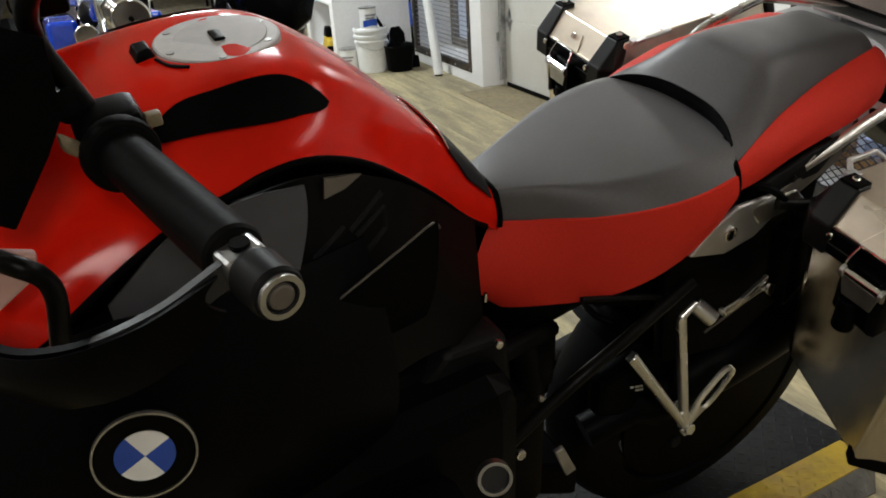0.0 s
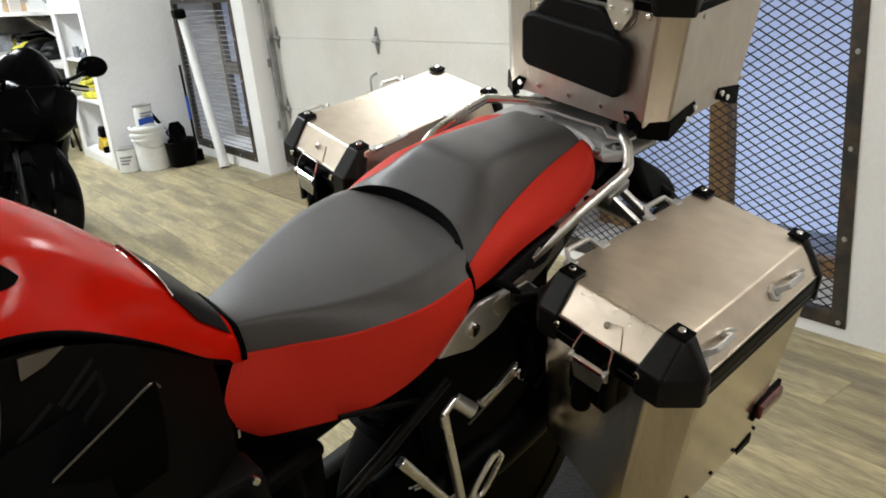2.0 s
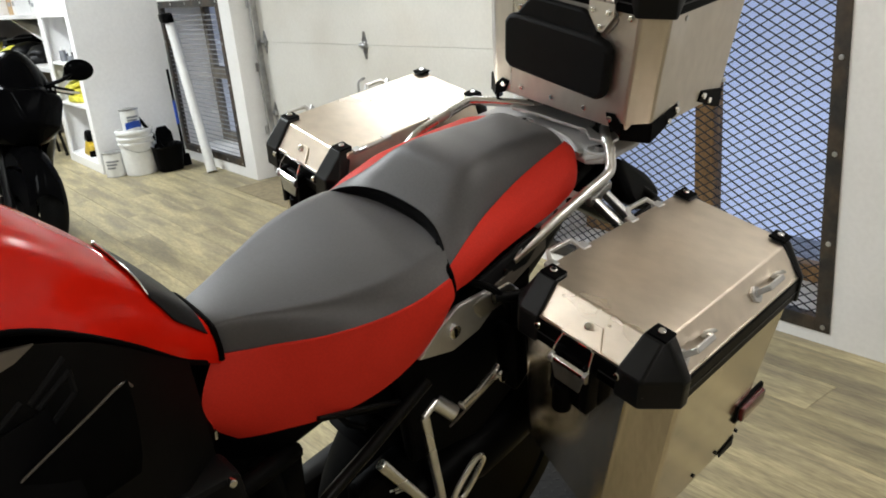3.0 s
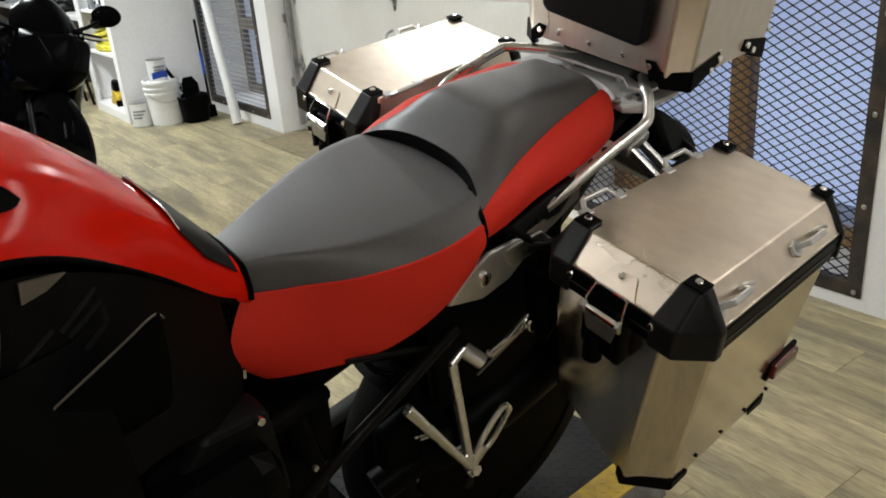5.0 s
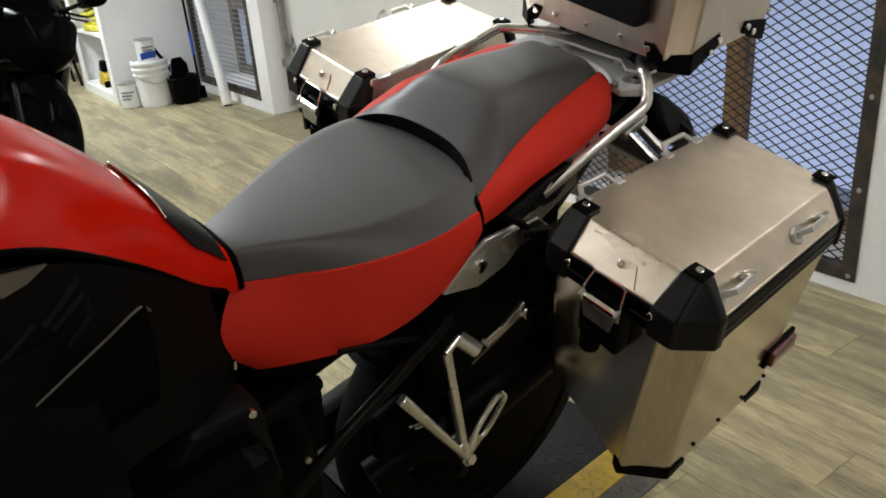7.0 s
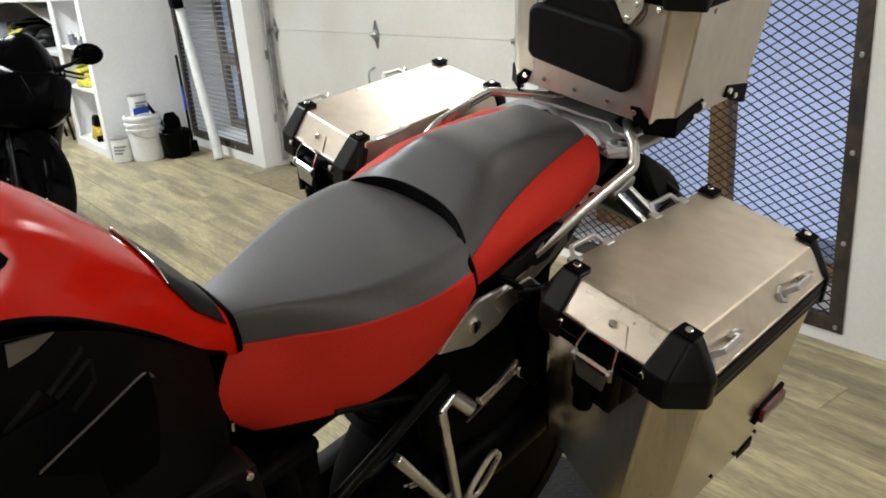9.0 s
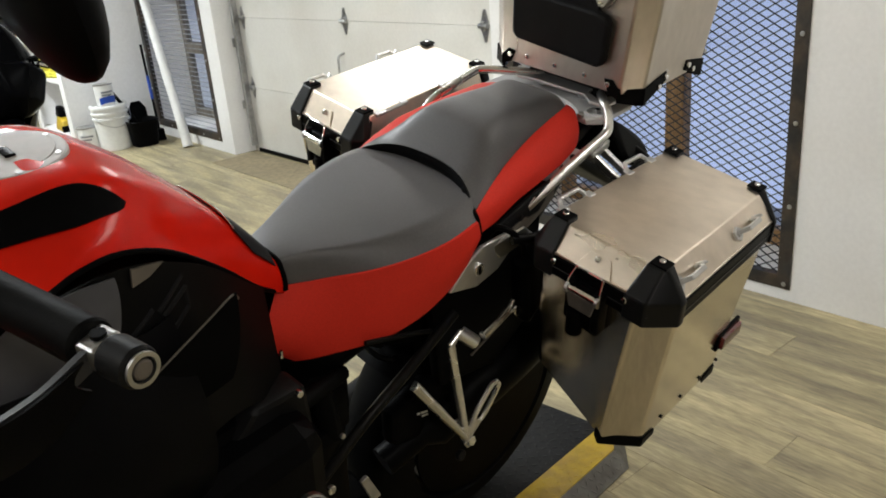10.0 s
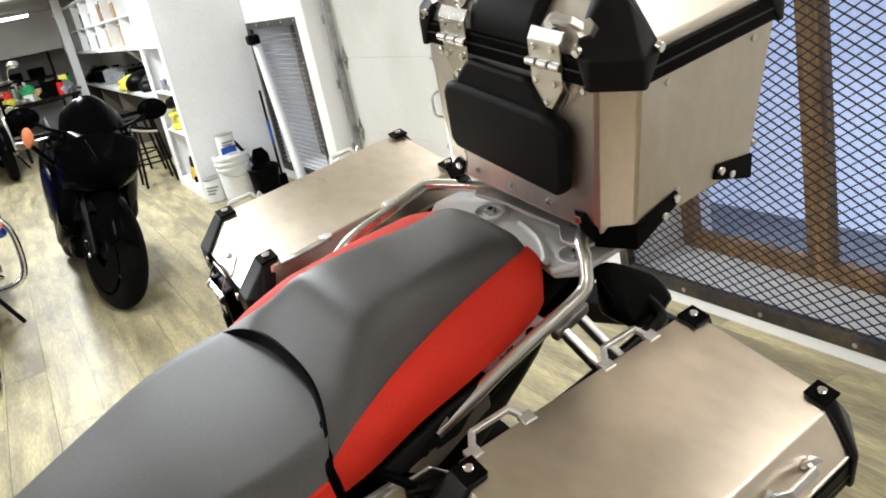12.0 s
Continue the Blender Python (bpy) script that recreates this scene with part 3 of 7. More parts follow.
part("pad_trim", tube(B(), [tank_point(-0.529 + 0.006 * v * v, v * 0.41, 0.004) for v in (-1, -0.6, -0.2, 0.2, 0.6, 1)], 0.0014, 8, 4), CHROME, bike, "chrome trim on the pad edge")

# filler cap
cap_m = Matrix.Translation((-0.742, 0.0, 0.2750)) @ pose(0, 0, 0, 0, 2, 0)
bm = B()
rod(bm, cap_m @ Vector((0, 0, -0.004)), cap_m @ Vector((0, 0, 0.006)), 0.064, seg=48, bevel=0.003)
cap = part("filler_cap", bm, ALU_CAP, bike, "round brushed aluminium filler cap")
part("cap_lid", rod(B(), cap_m @ Vector((0.004, 0, 0.006)), cap_m @ Vector((0.004, 0, 0.0072)), 0.047, seg=40, bevel=0.0006), ALU_CAP, cap)
for sx, sy in ((0.03, 0.02), (0.045, 0.0)):
    part("cap_slit", box(B(), (sx - 0.001, sy - 0.016, 0.0066), (sx + 0.001, sy + 0.006, 0.0076), 0.0, cap_m), BLACK, cap)
part("key_slot", box(B(), (-0.006, -0.014, 0.006), (0.006, 0.014, 0.0095), 0.002, cap_m), BLACK, cap, "black key slot flap")
for k in range(6):
    a = radians(60 * k + 20)
    part("cap_screw", rod(B(), cap_m @ Vector((0.055 * math.cos(a), 0.055 * math.sin(a), 0.006)), cap_m @ Vector((0.055 * math.cos(a), 0.055 * math.sin(a), 0.0068)), 0.004, seg=10), ZINC, cap)
tclip = tank_point(-0.815, 0.02)
part("tank_clip", hull(B(), [tclip + Vector((a, b, c)) for a, b, c in ((-0.012, -0.022, -0.004), (0.010, -0.018, -0.004), (-0.012, 0.016, -0.004), (0.010, 0.016, -0.004), (-0.008, -0.018, 0.008), (0.006, -0.014, 0.009), (-0.008, 0.012, 0.008), (0.006, 0.012, 0.009))], 0.002), BLACK, bike, "black plastic clip on the tank")
part("tank_seam", tube(B(), [tank_point(-0.808, -0.05, 0.001), tank_point(-0.800, -0.11, 0.001), tank_point(-0.786, -0.15, 0.001)], 0.002, 6), BLACK, bike)

# ---- seats ----
RX = [-0.450, -0.437, -0.388, -0.342, -0.29, -0.229, -0.165, -0.112]
RW = [0.046, 0.051, 0.078, 0.109, 0.139, 0.163, 0.172, 0.168]
RZ = [-0.040, -0.036, -0.037, -0.035, -0.029, -0.021, -0.013, -0.006]
RT = [0.000, 0.008, 0.010, 0.008, 0.007, 0.010, 0.013, 0.015]
RB = [-0.160, -0.171, -0.170, -0.163, -0.151, -0.128, -0.088, -0.030]
RBW = [0.058, 0.066, 0.097, 0.126, 0.149, 0.164, 0.170, 0.166]


def rider_top(u, v):
    s = 2 * v - 1
    end = -0.078 - 0.055 * abs(s) ** 3
    x = RX[0] + u * (end - RX[0])
    w, ze, zt = catmull(RX, RW, x), catmull(RX, RZ, x), catmull(RX, RT, x)
    return Vector((x, s * w, zt - (zt - ze) * (0.16 * abs(s) ** 2 + 0.84 * max(0.0, (abs(s) - 0.74) / 0.26) ** 1.6)))


def rider_side(sgn):
    def f(u, v):
        x = RX[0] + u * (-0.133 - RX[0])
        w, ze, wb, zb = catmull(RX, RW, x), catmull(RX, RZ, x), catmull(RX, RBW, x), catmull(RX, RB, x)
        nose = -0.034 * max(0, 1 - u / 0.25) * math.sin(math.pi * min(v * 0.95, 1))
        return Vector((x + nose, sgn * (w + (wb - w) * v + 0.007 * math.sin(math.pi * v)), ze + (zb - ze) * v))
    return f


part("rider_seat", sheet(B(), rider_top, 34, 60, 0.006), GREY_VINYL, bike, "charcoal grey rider seat cover", 60)
for sgn in (-1, 1):
    part("seat_side", sheet(B(), rider_side(sgn), 28, 12, 0.004), RED_VINYL, bike, "red vinyl side of the rider seat", 60)
part("seat_piping", tube(B(), [rider_top(u, 0) + Vector((0, -0.001, 0)) for u in (0, .2, .4, .6, .8, 1)], 0.0016, 6), RED_VINYL, bike)
# body of the seat below the cover
part("seat_pan", hull(B(), [(-0.44, s * 0.045, z) for s in (-1, 1) for z in (-0.15, -0.045)] + [(-0.13, s * 0.150, z) for s in (-1, 1) for z in (-0.06, -0.035)] +
                      [(-0.3, s * 0.12, -0.15) for s in (-1, 1)], 0.01), BLACK, bike, "black seat base")
part("seat_front_gap", hull(B(), [(-0.462, s * 0.05, -0.14) for s in (-1, 1)] + [(-0.448, s * 0.05, -0.01) for s in (-1, 1)] + [(-0.436, s * 0.055, -0.14) for s in (-1, 1)] +
                            [(-0.436, s * 0.045, 0.0) for s in (-1, 1)], 0.004), BLACK, bike)

PXX = [-0.118, -0.08, -0.05, -0.008, 0.079, 0.15, 0.222, 0.248]
PW = [0.153, 0.144, 0.136, 0.125, 0.107, 0.096, 0.085, 0.068]
PZ = [-0.004, 0.010, 0.018, 0.028, 0.042, 0.050, 0.054, 0.044]
PT = [0.026, 0.034, 0.057, 0.088, 0.090, 0.084, 0.075, 0.058]
PB = [-0.040, -0.036, -0.030, -0.022, -0.016, -0.014, -0.006, 0.012]
PBW = [0.163, 0.162, 0.160, 0.157, 0.150, 0.139, 0.118, 0.088]


def far_edge(x):
    return max(0.0, min(1.0, (x + 0.1) / 0.1, (0.24 - x) / 0.06))


def pillion_top(u, v):
    s = 2 * v - 1
    start = -0.076 - 0.042 * abs(s) ** 3
    x = start + u * (PXX[-1] - start)
    w, ze = catmull(PXX, PW, x), catmull(PXX, PZ, x)
    if s > 0:
        w, ze = w - 0.030 * far_edge(x), ze + 0.020 * far_edge(x)
    zt = catmull(PXX, PT, x)
    k = 2.2 + 2.2 * min(1, u * 2.0)
    return Vector((x, s * w, zt - (zt - ze) * (0.35 * abs(s) ** k + 0.65 * max(0.0, (abs(s) - 0.5) / 0.5) ** 2.5)))


def pillion_side(sgn):
    def f(u, v):
        x = PXX[0] + u * (PXX[-1] - PXX[0])
        w, ze, wb, zb = catmull(PXX, PW, x), catmull(PXX, PZ, x), catmull(PXX, PBW, x), catmull(PXX, PB, x)
        if sgn > 0:
            w, ze = w - 0.030 * far_edge(x), ze + 0.020 * far_edge(x)
        swell = math.sin(math.pi * v) * (far_edge(x) if sgn > 0 else 0.0)
        round_out = 0.009 * math.sin(math.pi * v ** 0.8) * max(0.0, min(1.0, (x + 0.12) / 0.06))
        return Vector((x, sgn * (w + (wb - w) * v + 0.004 * math.sin(math.pi * v) + round_out + 0.010 * swell), ze + (zb - ze) * v + 0.013 * swell + 0.5 * round_out))
    return f


part("pillion_seat", sheet(B(), pillion_top, 36, 60, 0.006), GREY_VINYL, bike, "charcoal grey pillion seat cover", 60)


def pillion_lip(u, v):
    a = pillion_top(0, u)
    low = Vector((a.x + 0.012 * v, a.y * (1 - 0.03 * v), a.z - 0.035 * v))
    return low + Vector((-0.008 * math.sin(math.pi * v), 0, 0))


# grey vinyl rolls into the gap here; its shade is put in as black
part("pillion_front", sheet(B(), pillion_lip, 28, 8, -0.004), BLACK, bike, "pillion seat's front lip, black for the shade in the gap", 60)
for sgn in (-1, 1):
    part("pillion_side", sheet(B(), pillion_side(sgn), 30, 10, 0.004), RED_VINYL, bike, "red vinyl side of the pillion seat", 60)
bm = B()
sheet(bm, lambda u, v: Vector((PXX[-1] + 0.006 * math.sin(math.pi * v), (2 * u - 1) * (PW[-1] + (PBW[-1] - PW[-1]) * v), (PT[-1] - (PT[-1] - PZ[-1]) * abs(2 * u - 1) ** 4) * (1 - v) + PB[-1] * v)), 16, 6)
part("pillion_back", bm, RED_VINYL, bike, "red rear edge of the pillion seat", 60)
part("pillion_pan", hull(B(), [(-0.12, s * 0.15, -0.035) for s in (-1, 1)] + [(0.23, s * 0.08, z) for s in (-1, 1) for z in (0.0, 0.03)] + [(-0.12, s * 0.13, 0.0) for s in (-1, 1)] +
                         [(0.05, s * 0.14, -0.02) for s in (-1, 1)], 0.006), BLACK, bike, "black pillion seat base")

# black bead laid over the joint, for the shade between the two seats
for sgn in (-1,):   # the far side is hidden
    seam = [(rider_side(sgn)(1, v) + pillion_side(sgn)(0, v)) / 2 + Vector((0, sgn * 0.001, 0.002 if v == 0 else 0)) for v in (0, 0.25, 0.5, 0.75, 0.95)]
    part("seat_gap_seal", tube(B(), [pillion_top(0, 0.5 + sgn * e) + Vector((-0.004, 0, -0.008)) for e in (0.38, 0.45)] + seam, 0.0050, 8, 4), SATIN, bike, "black bead standing for the dark gap between the seats")

# ---- subframe, rails and rack ----
rail = [(0.005, -0.168, -0.042), (0.066, -0.169, -0.026), (0.12, -0.168, -0.012), (0.19, -0.166, 0.002), (0.245, -0.165, 0.013), (0.262, -0.162, 0.022),
        (0.271, -0.154, 0.036), (0.279, -0.145, 0.048), (0.292, -0.128, 0.055), (0.34, -0.09, 0.048)]
part("grab_rail", tube(B(), rail, 0.0092, 14, 6), ALU_BRIGHT, bike, "polished aluminium tubular grab rail")
part("rail_foot", hull(B(), [(x, -0.170 + h, z + 0.25 * (x - 0.005)) for x, z in ((-0.035, -0.042), (-0.030, -0.052), (0.022, -0.028), (0.026, -0.040)) for h in (-0.004, 0.004)], 0.002), ALU_CAST, bike, "flattened end of the grab rail")
part("rail_screw", rod(B(), (-0.018, -0.178, -0.050), (-0.018, -0.172, -0.050), 0.0055, seg=12, bevel=0.001), STEEL_BLACK, bike)
railr = [(0.02, 0.160, -0.022), (0.09, 0.164, 0.015), (0.123, 0.165, 0.031), (0.19, 0.170, 0.040), (0.250, 0.174, 0.047), (0.272, 0.163, 0.050), (0.313, 0.086, 0.054), (0.36, 0.04, 0.046)]
part("grab_rail", tube(B(), railr, 0.0088, 14, 6), ALU_BRIGHT, bike, "polished aluminium tubular grab rail")
bm = B()
prism(bm, [(0.252, -0.09), (0.246, -0.122), (0.270, -0.144), (0.37, -0.145), (0.50, -0.10), (0.50, 0.10), (0.37, 0.145), (0.26, 0.148), (0.228, 0.125), (0.252, 0.09)], 0.020, 0.030, "z", 0.003)
rackp = part("rack_plate", bm, RACK, bike, "light grey cast luggage rack plate")
# raised ribs and pockets of the casting
for px, py in ((0.288, -0.116), (0.288, 0.056)):
    part("pocket_rim", ring(B(), (px, py, 0.032), (0, 0, 1), 0.024, 0.005, 0.007, 28), RACK, rackp)
    part("pocket", rod(B(), (px, py, 0.0295), (px, py, 0.0312), 0.0195, seg=24), ALU_CAST, rackp)
    part("rack_bolt", rod(B(), (px + 0.004, py, 0.031), (px + 0.004, py, 0.038), 0.009, seg=6, bevel=0.001), ZINC, rackp)
    part("bolt_socket", rod(B(), (px + 0.004, py, 0.038), (px + 0.004, py, 0.0385), 0.004, seg=6), BLACK, rackp)
part("rack_rib", tube(B(), [(0.256, -0.095, 0.030), (0.265, -0.085, 0.033), (0.285, -0.05, 0.033), (0.30, 0.0, 0.031)], 0.005, 8, 4), RACK, rackp)
part("rack_rib", tube(B(), [(0.246, -0.118, 0.030), (0.262, -0.132, 0.033), (0.285, -0.140, 0.031)], 0.005, 8, 4), RACK, rackp)
part("rack_bolt", rod(B(), (0.252, -0.104, 0.030), (0.249, -0.106, 0.040), 0.006, seg=12, bevel=0.002), ZINC, rackp)
# adapter plate of the top case with its cranked front edge
bm = B()
prism(bm, [(0.310, 0.115), (0.290, 0.085), (0.300, 0.030), (0.300, -0.012), (0.304, -0.074), (0.280, -0.102), (0.287, -0.138), (0.330, -0.140), (0.330, -0.118), (0.302, -0.108), (0.318, -0.074), (0.42, -0.06), (0.42, 0.115)], 0.048, 0.054, "z", 0.0015)
part("adapter_plate", bm, ALU_CAST, bike, "bright folded adapter plate under the top case")
for sgn in (-1, 1):
    part("plate_spacer", rod(B(), (0.34, sgn * 0.05, 0.030), (0.34, sgn * 0.05, 0.048), 0.012, seg=16), ZINC, bike)
    part("rack_lug", hull(B(), [(0.11 + a, sgn * (0.105 + b), -0.046 + c + 0.2 * a) for a in (0.0, 0.10) for b in (0, 0.05) for c in (0.0, 0.014)], 0.004), RACK, bike, "light grey cast rack lug")
    part("lug_hole", rod(B(), (0.185, sgn * 0.146, -0.022), (0.185, sgn * 0.146, -0.016), 0.012, seg=18), BLACK, bike)
    part("rail_stay", tube(B(), [(0.12, sgn * 0.163, -0.012), (0.15, sgn * 0.14, -0.03), (0.22, sgn * 0.09, -0.02)], 0.007, 8), STEEL_BLACK, bike)
    for xc, mat_c in ((0.204, ALU_BRIGHT), (0.236, ZINC)):
        part("case_clamp", hull(B(), [(xc + a + 0.10 * (y - 0.17), sgn * y, z - 0.60 * (y - 0.17)) for a in (0.0, 0.011) for y in (0.166, 0.236) for z in (-0.024, -0.008)], 0.0015), mat_c, bike, "flat metal clamp bar of the case carrier")
    part("clamp_block", hull(B(), [(x, sgn * (0.162 + w), z + 0.25 * (x - 0.20)) for x in (0.195, 0.252) for w in (0.0, 0.014) for z in (-0.022, -0.007)], 0.003), ZINC, bike, "grey clamp block under the rail")
    # pannier carrier
    tube_pts = [(-0.06, sgn * 0.19, -0.07), (0.02, sgn * 0.215, -0.075), (0.30, sgn * 0.215, -0.06), (0.36, sgn * 0.19, -0.06), (0.36, sgn * 0.08, -0.04)]
    part("case_carrier", tube(B(), tube_pts, 0.009, 10, 4), STEEL_BLACK, bike, "black tubular pannier carrier")
    part("case_carrier", tube(B(), [(0.0, sgn * 0.215, -0.08), (0.02, sgn * 0.22, -0.25), (0.15, sgn * 0.222, -0.30), (0.30, sgn * 0.215, -0.2), (0.31, sgn * 0.215, -0.07)], 0.009, 10, 4), STEEL_BLACK, bike)
    part("subframe_tube", tube(B(), [(-0.46, sgn * 0.045, -0.185), (-0.22, sgn * 0.135, -0.15), (0.05, sgn * 0.14, -0.075), (0.34, sgn * 0.10, -0.02)], 0.013, 10, 4), SATIN, bike)
    part("indicator", hull(B(), [(x, sgn * y, z) for x, y, z in ((0.305, 0.13, 0.010), (0.335, 0.13, 0.012), (0.305, 0.195, -0.058), (0.300, 0.14, -0.060), (0.415, 0.135, -0.070), (0.415, 0.185, -0.078), (0.400, 0.150, -0.040), (0.340, 0.190, -0.085))], 0.008), BLACK, bike)
part("tail_light", box(B(), (0.40, -0.06, -0.06), (0.46, 0.06, -0.01), 0.01), RED_LENS, bike, "red tail light")
part("tail_cover", hull(B(), [(0.1, s * 0.11, -0.03) for s in (-1, 1)] + [(0.46, s * 0.06, z) for s in (-1, 1) for z in (-0.03, 0.012)] + [(0.2, s * 0.09, 0.008) for s in (-1, 1)] +
                        [(0.25, s * 0.09, -0.06) for s in (-1, 1)], 0.01), SATIN, bike, "black plastic tail cover")
part("mudguard", hull(B(), [(0.30, s * 0.08, -0.06) for s in (-1, 1)] + [(0.58, s * 0.07, -0.28) for s in (-1, 1)] + [(0.56, s * 0.07, -0.29) for s in (-1, 1)] + [(0.28, s * 0.08, -0.09) for s in (-1, 1)], 0.006), BLACK, bike, "black rear mudguard")

# lock plate beside the seat
bm = B()
prism(bm, [(-0.201, -0.117), (-0.165, -0.083), (-0.120, -0.062), (-0.050, -0.066), (-0.032, -0.100), (-0.075, -0.130), (-0.132, -0.139)], -0.176, -0.167, "y", 0.003)
lp = part("lock_plate", bm, ALU_CAST, bike, "silver side plate with helmet lock")
lk = part("lock", rod(B(), (-0.131, -0.181, -0.101), (-0.131, -0.175, -0.101), 0.012, seg=20, bevel=0.002), CHROME, lp, "chrome key lock")
part("keyhole", box(B(), (-0.133, -0.1822, -0.108), (-0.129, -0.1805, -0.094)), BLACK, lk)
bm = B()
hull(bm, [(x, y + h, z) for x, y, z in ((-0.100, -0.174, -0.075), (-0.022, -0.190, -0.060), (0.004, -0.194, -0.088), (-0.074, -0.178, -0.108)) for h in (0.0, 0.006)], 0.004)
part("carrier_strap", bm, ALU_BRIGHT, bike, "bright folded carrier strap")
part("carrier_clamp", tube(B(), [(-0.078, -0.160, -0.046), (-0.060, -0.186, -0.054), (-0.040, -0.200, -0.084), (-0.034, -0.196, -0.108)], 0.006, 8, 4), BLACK, bike, "black rubber strap")
part("tail_skirt", hull(B(), [(x, y + h, z) for x, y, z in ((-0.075, -0.165, -0.050), (0.02, -0.172, -0.020), (0.10, -0.170, -0.012), (0.03, -0.180, -0.055), (-0.05, -0.176, -0.062)) for h in (0.0, 0.008)], 0.003), DARK, bike, "dark plastic tail skirt")

# ---- passenger footrest bracket ----
T, A, Bp, Bt, C = Vector((-0.180, -0.205, -0.452)), Vector((-0.278, -0.165, -0.277)), Vector((-0.186, -0.165, -0.242)), Vector((-0.160, -0.165, -0.224)), Vector((-0.105, -0.210, -0.358))
out = Vector((0.03, -0.96, 0.27)).normalized()


def bar(bm, a, b, wa, wb, th):
    """A tapered cast bar with a raised spine."""
    d = (b - a).normalized()
    n = d.cross(out).normalized()
    hull(bm, [p + n * s * w / 2 + out * h for p, w in ((a, wa), (b, wb)) for s, h in ((-1, -th / 2), (1, -th / 2), (-1, th * 0.25), (1, th * 0.25), (-0.3, th * 0.6), (0.3, th * 0.6))], 0.0015, 1)


bm = B()
bar(bm, A, T, 0.019, 0.013, 0.014)
bar(bm, Bp, T, 0.016, 0.013, 0.014)
bar(bm, Bp - (Bt - Bp) * 0.1, Bt, 0.015, 0.011, 0.013)
bar(bm, T, T + (C - T) * 0.36, 0.014, 0.026, 0.012)
hull(bm, [T + out * h + (q - T) * 0.17 for q in (A, Bp, C) for h in (-0.006, 0.006)] + [T + out * h for h in (-0.006, 0.006)], 0.002, 1)
br = part("footrest_bracket", bm, ALU_BRIGHT, bike, "cast aluminium passenger footrest bracket")
d = (C - T).normalized()
n = d.cross(out).normalized()
a0 = T + (C - T) * 0.38
part("footrest_loop", tube(B(), [a0 + n * 0.011, C + n * 0.011 - d * 0.014, C + n * 0.005, C - n * 0.005, C - n * 0.011 - d * 0.014, a0 - n * 0.011], 0.0052, 8, 3, closed=True), ALU_BRIGHT, br, "slotted aluminium hanger")
bm = B()
rod(bm, T + out * -0.010 + Vector((0.004, 0, -0.006)), T + out * 0.012 + Vector((0.004, 0, -0.006)), 0.0105, seg=6, bevel=0.001)
hull(bm, [T + Vector((a, 0, c)) + out * h for a, c in ((-0.012, -0.004), (0.014, 0.004), (0.018, -0.022), (0.0, -0.026)) for h in (-0.005, 0.005)], 0.002, 1)
part("bracket_bolt", bm, CHROME, br)
peg = part("footrest_peg", rod(B(), Bt + Vector((0.0, 0.004, -0.006)), Bt + Vector((0.020, -0.022, -0.030)), 0.0135, seg=20, bevel=0.003), ALU_BRIGHT, bike, "folded silver footpeg end")
part("peg_socket", rod(B(), Bt + Vector((0.0195, -0.0214, -0.0295)), Bt + Vector((0.0208, -0.023, -0.031)), 0.0085, seg=16), BLACK, peg)
bm = B()
a, b = Vector((-0.135, -0.195, -0.236)), Vector((-0.050, -0.195, -0.218))
rod(bm, a, b, 0.0075, 0.0065, seg=12, bevel=0.001)
hull(bm, [Vector(p) + Vector((0, h, 0)) for p in ((-0.112, -0.196, -0.228), (-0.052, -0.196, -0.197), (-0.046, -0.196, -0.204), (-0.094, -0.196, -0.229)) for h in (-0.004, 0.004)], 0.0015, 1)
part("case_lug", bm, ALU_BRIGHT, bike, "bright cast case lug")
lock = part("case_lock", rod(B(), (-0.048, -0.196, -0.222), (-0.048, -0.208, -0.220), 0.0115, seg=18, bevel=0.002), CHROME, bike, "chrome case lock")
part("keyhole", box(B(), (-0.0495, -0.2095, -0.228), (-0.0465, -0.2075, -0.212)), BLACK, lock)
part("brake_line", tube(B(), [(-0.140, -0.175, -0.290), (-0.090, -0.178, -0.268), (-0.050, -0.180, -0.250), (-0.034, -0.182, -0.232)], 0.0024, 6, 4), DULL, bike, "thin grey cable")
part("mount_block", hull(B(), [(x, y, z) for y in (-0.225, -0.180) for x, z in ((-0.050, -0.115), (0.004, -0.110), (0.010, -0.215), (-0.036, -0.255))], 0.008), BLACK, bike, "black case mount")

for k, (dx, dz) in enumerate(((0.0, 0.0), (0.010, -0.004), (0.020, -0.008), (0.012, -0.013), (0.022, -0.017))):
    part("print_bar", hull(B(), [(-0.236 + dx + a, -0.131 + h, -0.402 + dz + c - 0.45 * a) for a in (0.0, 0.007 + 0.002 * (k % 2)) for c in (0.0, 0.0045) for h in (0.0, 0.001)]), WHITE_PLASTIC, bike, "white bar of unreadable print")
part("swingarm_cover", hull(B(), [(x, y, z) for y in (-0.130, -0.095) for x, z in ((-0.30, -0.36), (-0.20, -0.34), (-0.06, -0.44), (-0.07, -0.52), (-0.18, -0.50), (-0.30, -0.44))], 0.012), SATIN, bike, "black swingarm cover")
part("stand_bracket", hull(B(), [(x, -0.20 + h, z) for x, z in ((-0.440, -0.355), (-0.425, -0.352), (-0.398, -0.420), (-0.416, -0.424)) for h in (-0.004, 0.004)], 0.002), ZINC, bike, "small bare metal bracket")
part("engine_bolt", rod(B(), (-0.501, -0.200, -0.318), (-0.501, -0.208, -0.317), 0.008, seg=12, bevel=0.002), ALU_BRIGHT, bike)
part("engine_bolt", rod(B(), (-0.454, -0.180, -0.251), (-0.454, -0.186, -0.250), 0.0045, seg=12, bevel=0.001), ZINC, bike)
part("peg_joint", rod(B(), (-0.139, -0.150, -0.569), (-0.139, -0.162, -0.567), 0.012, seg=16, bevel=0.003), DARK, bike)
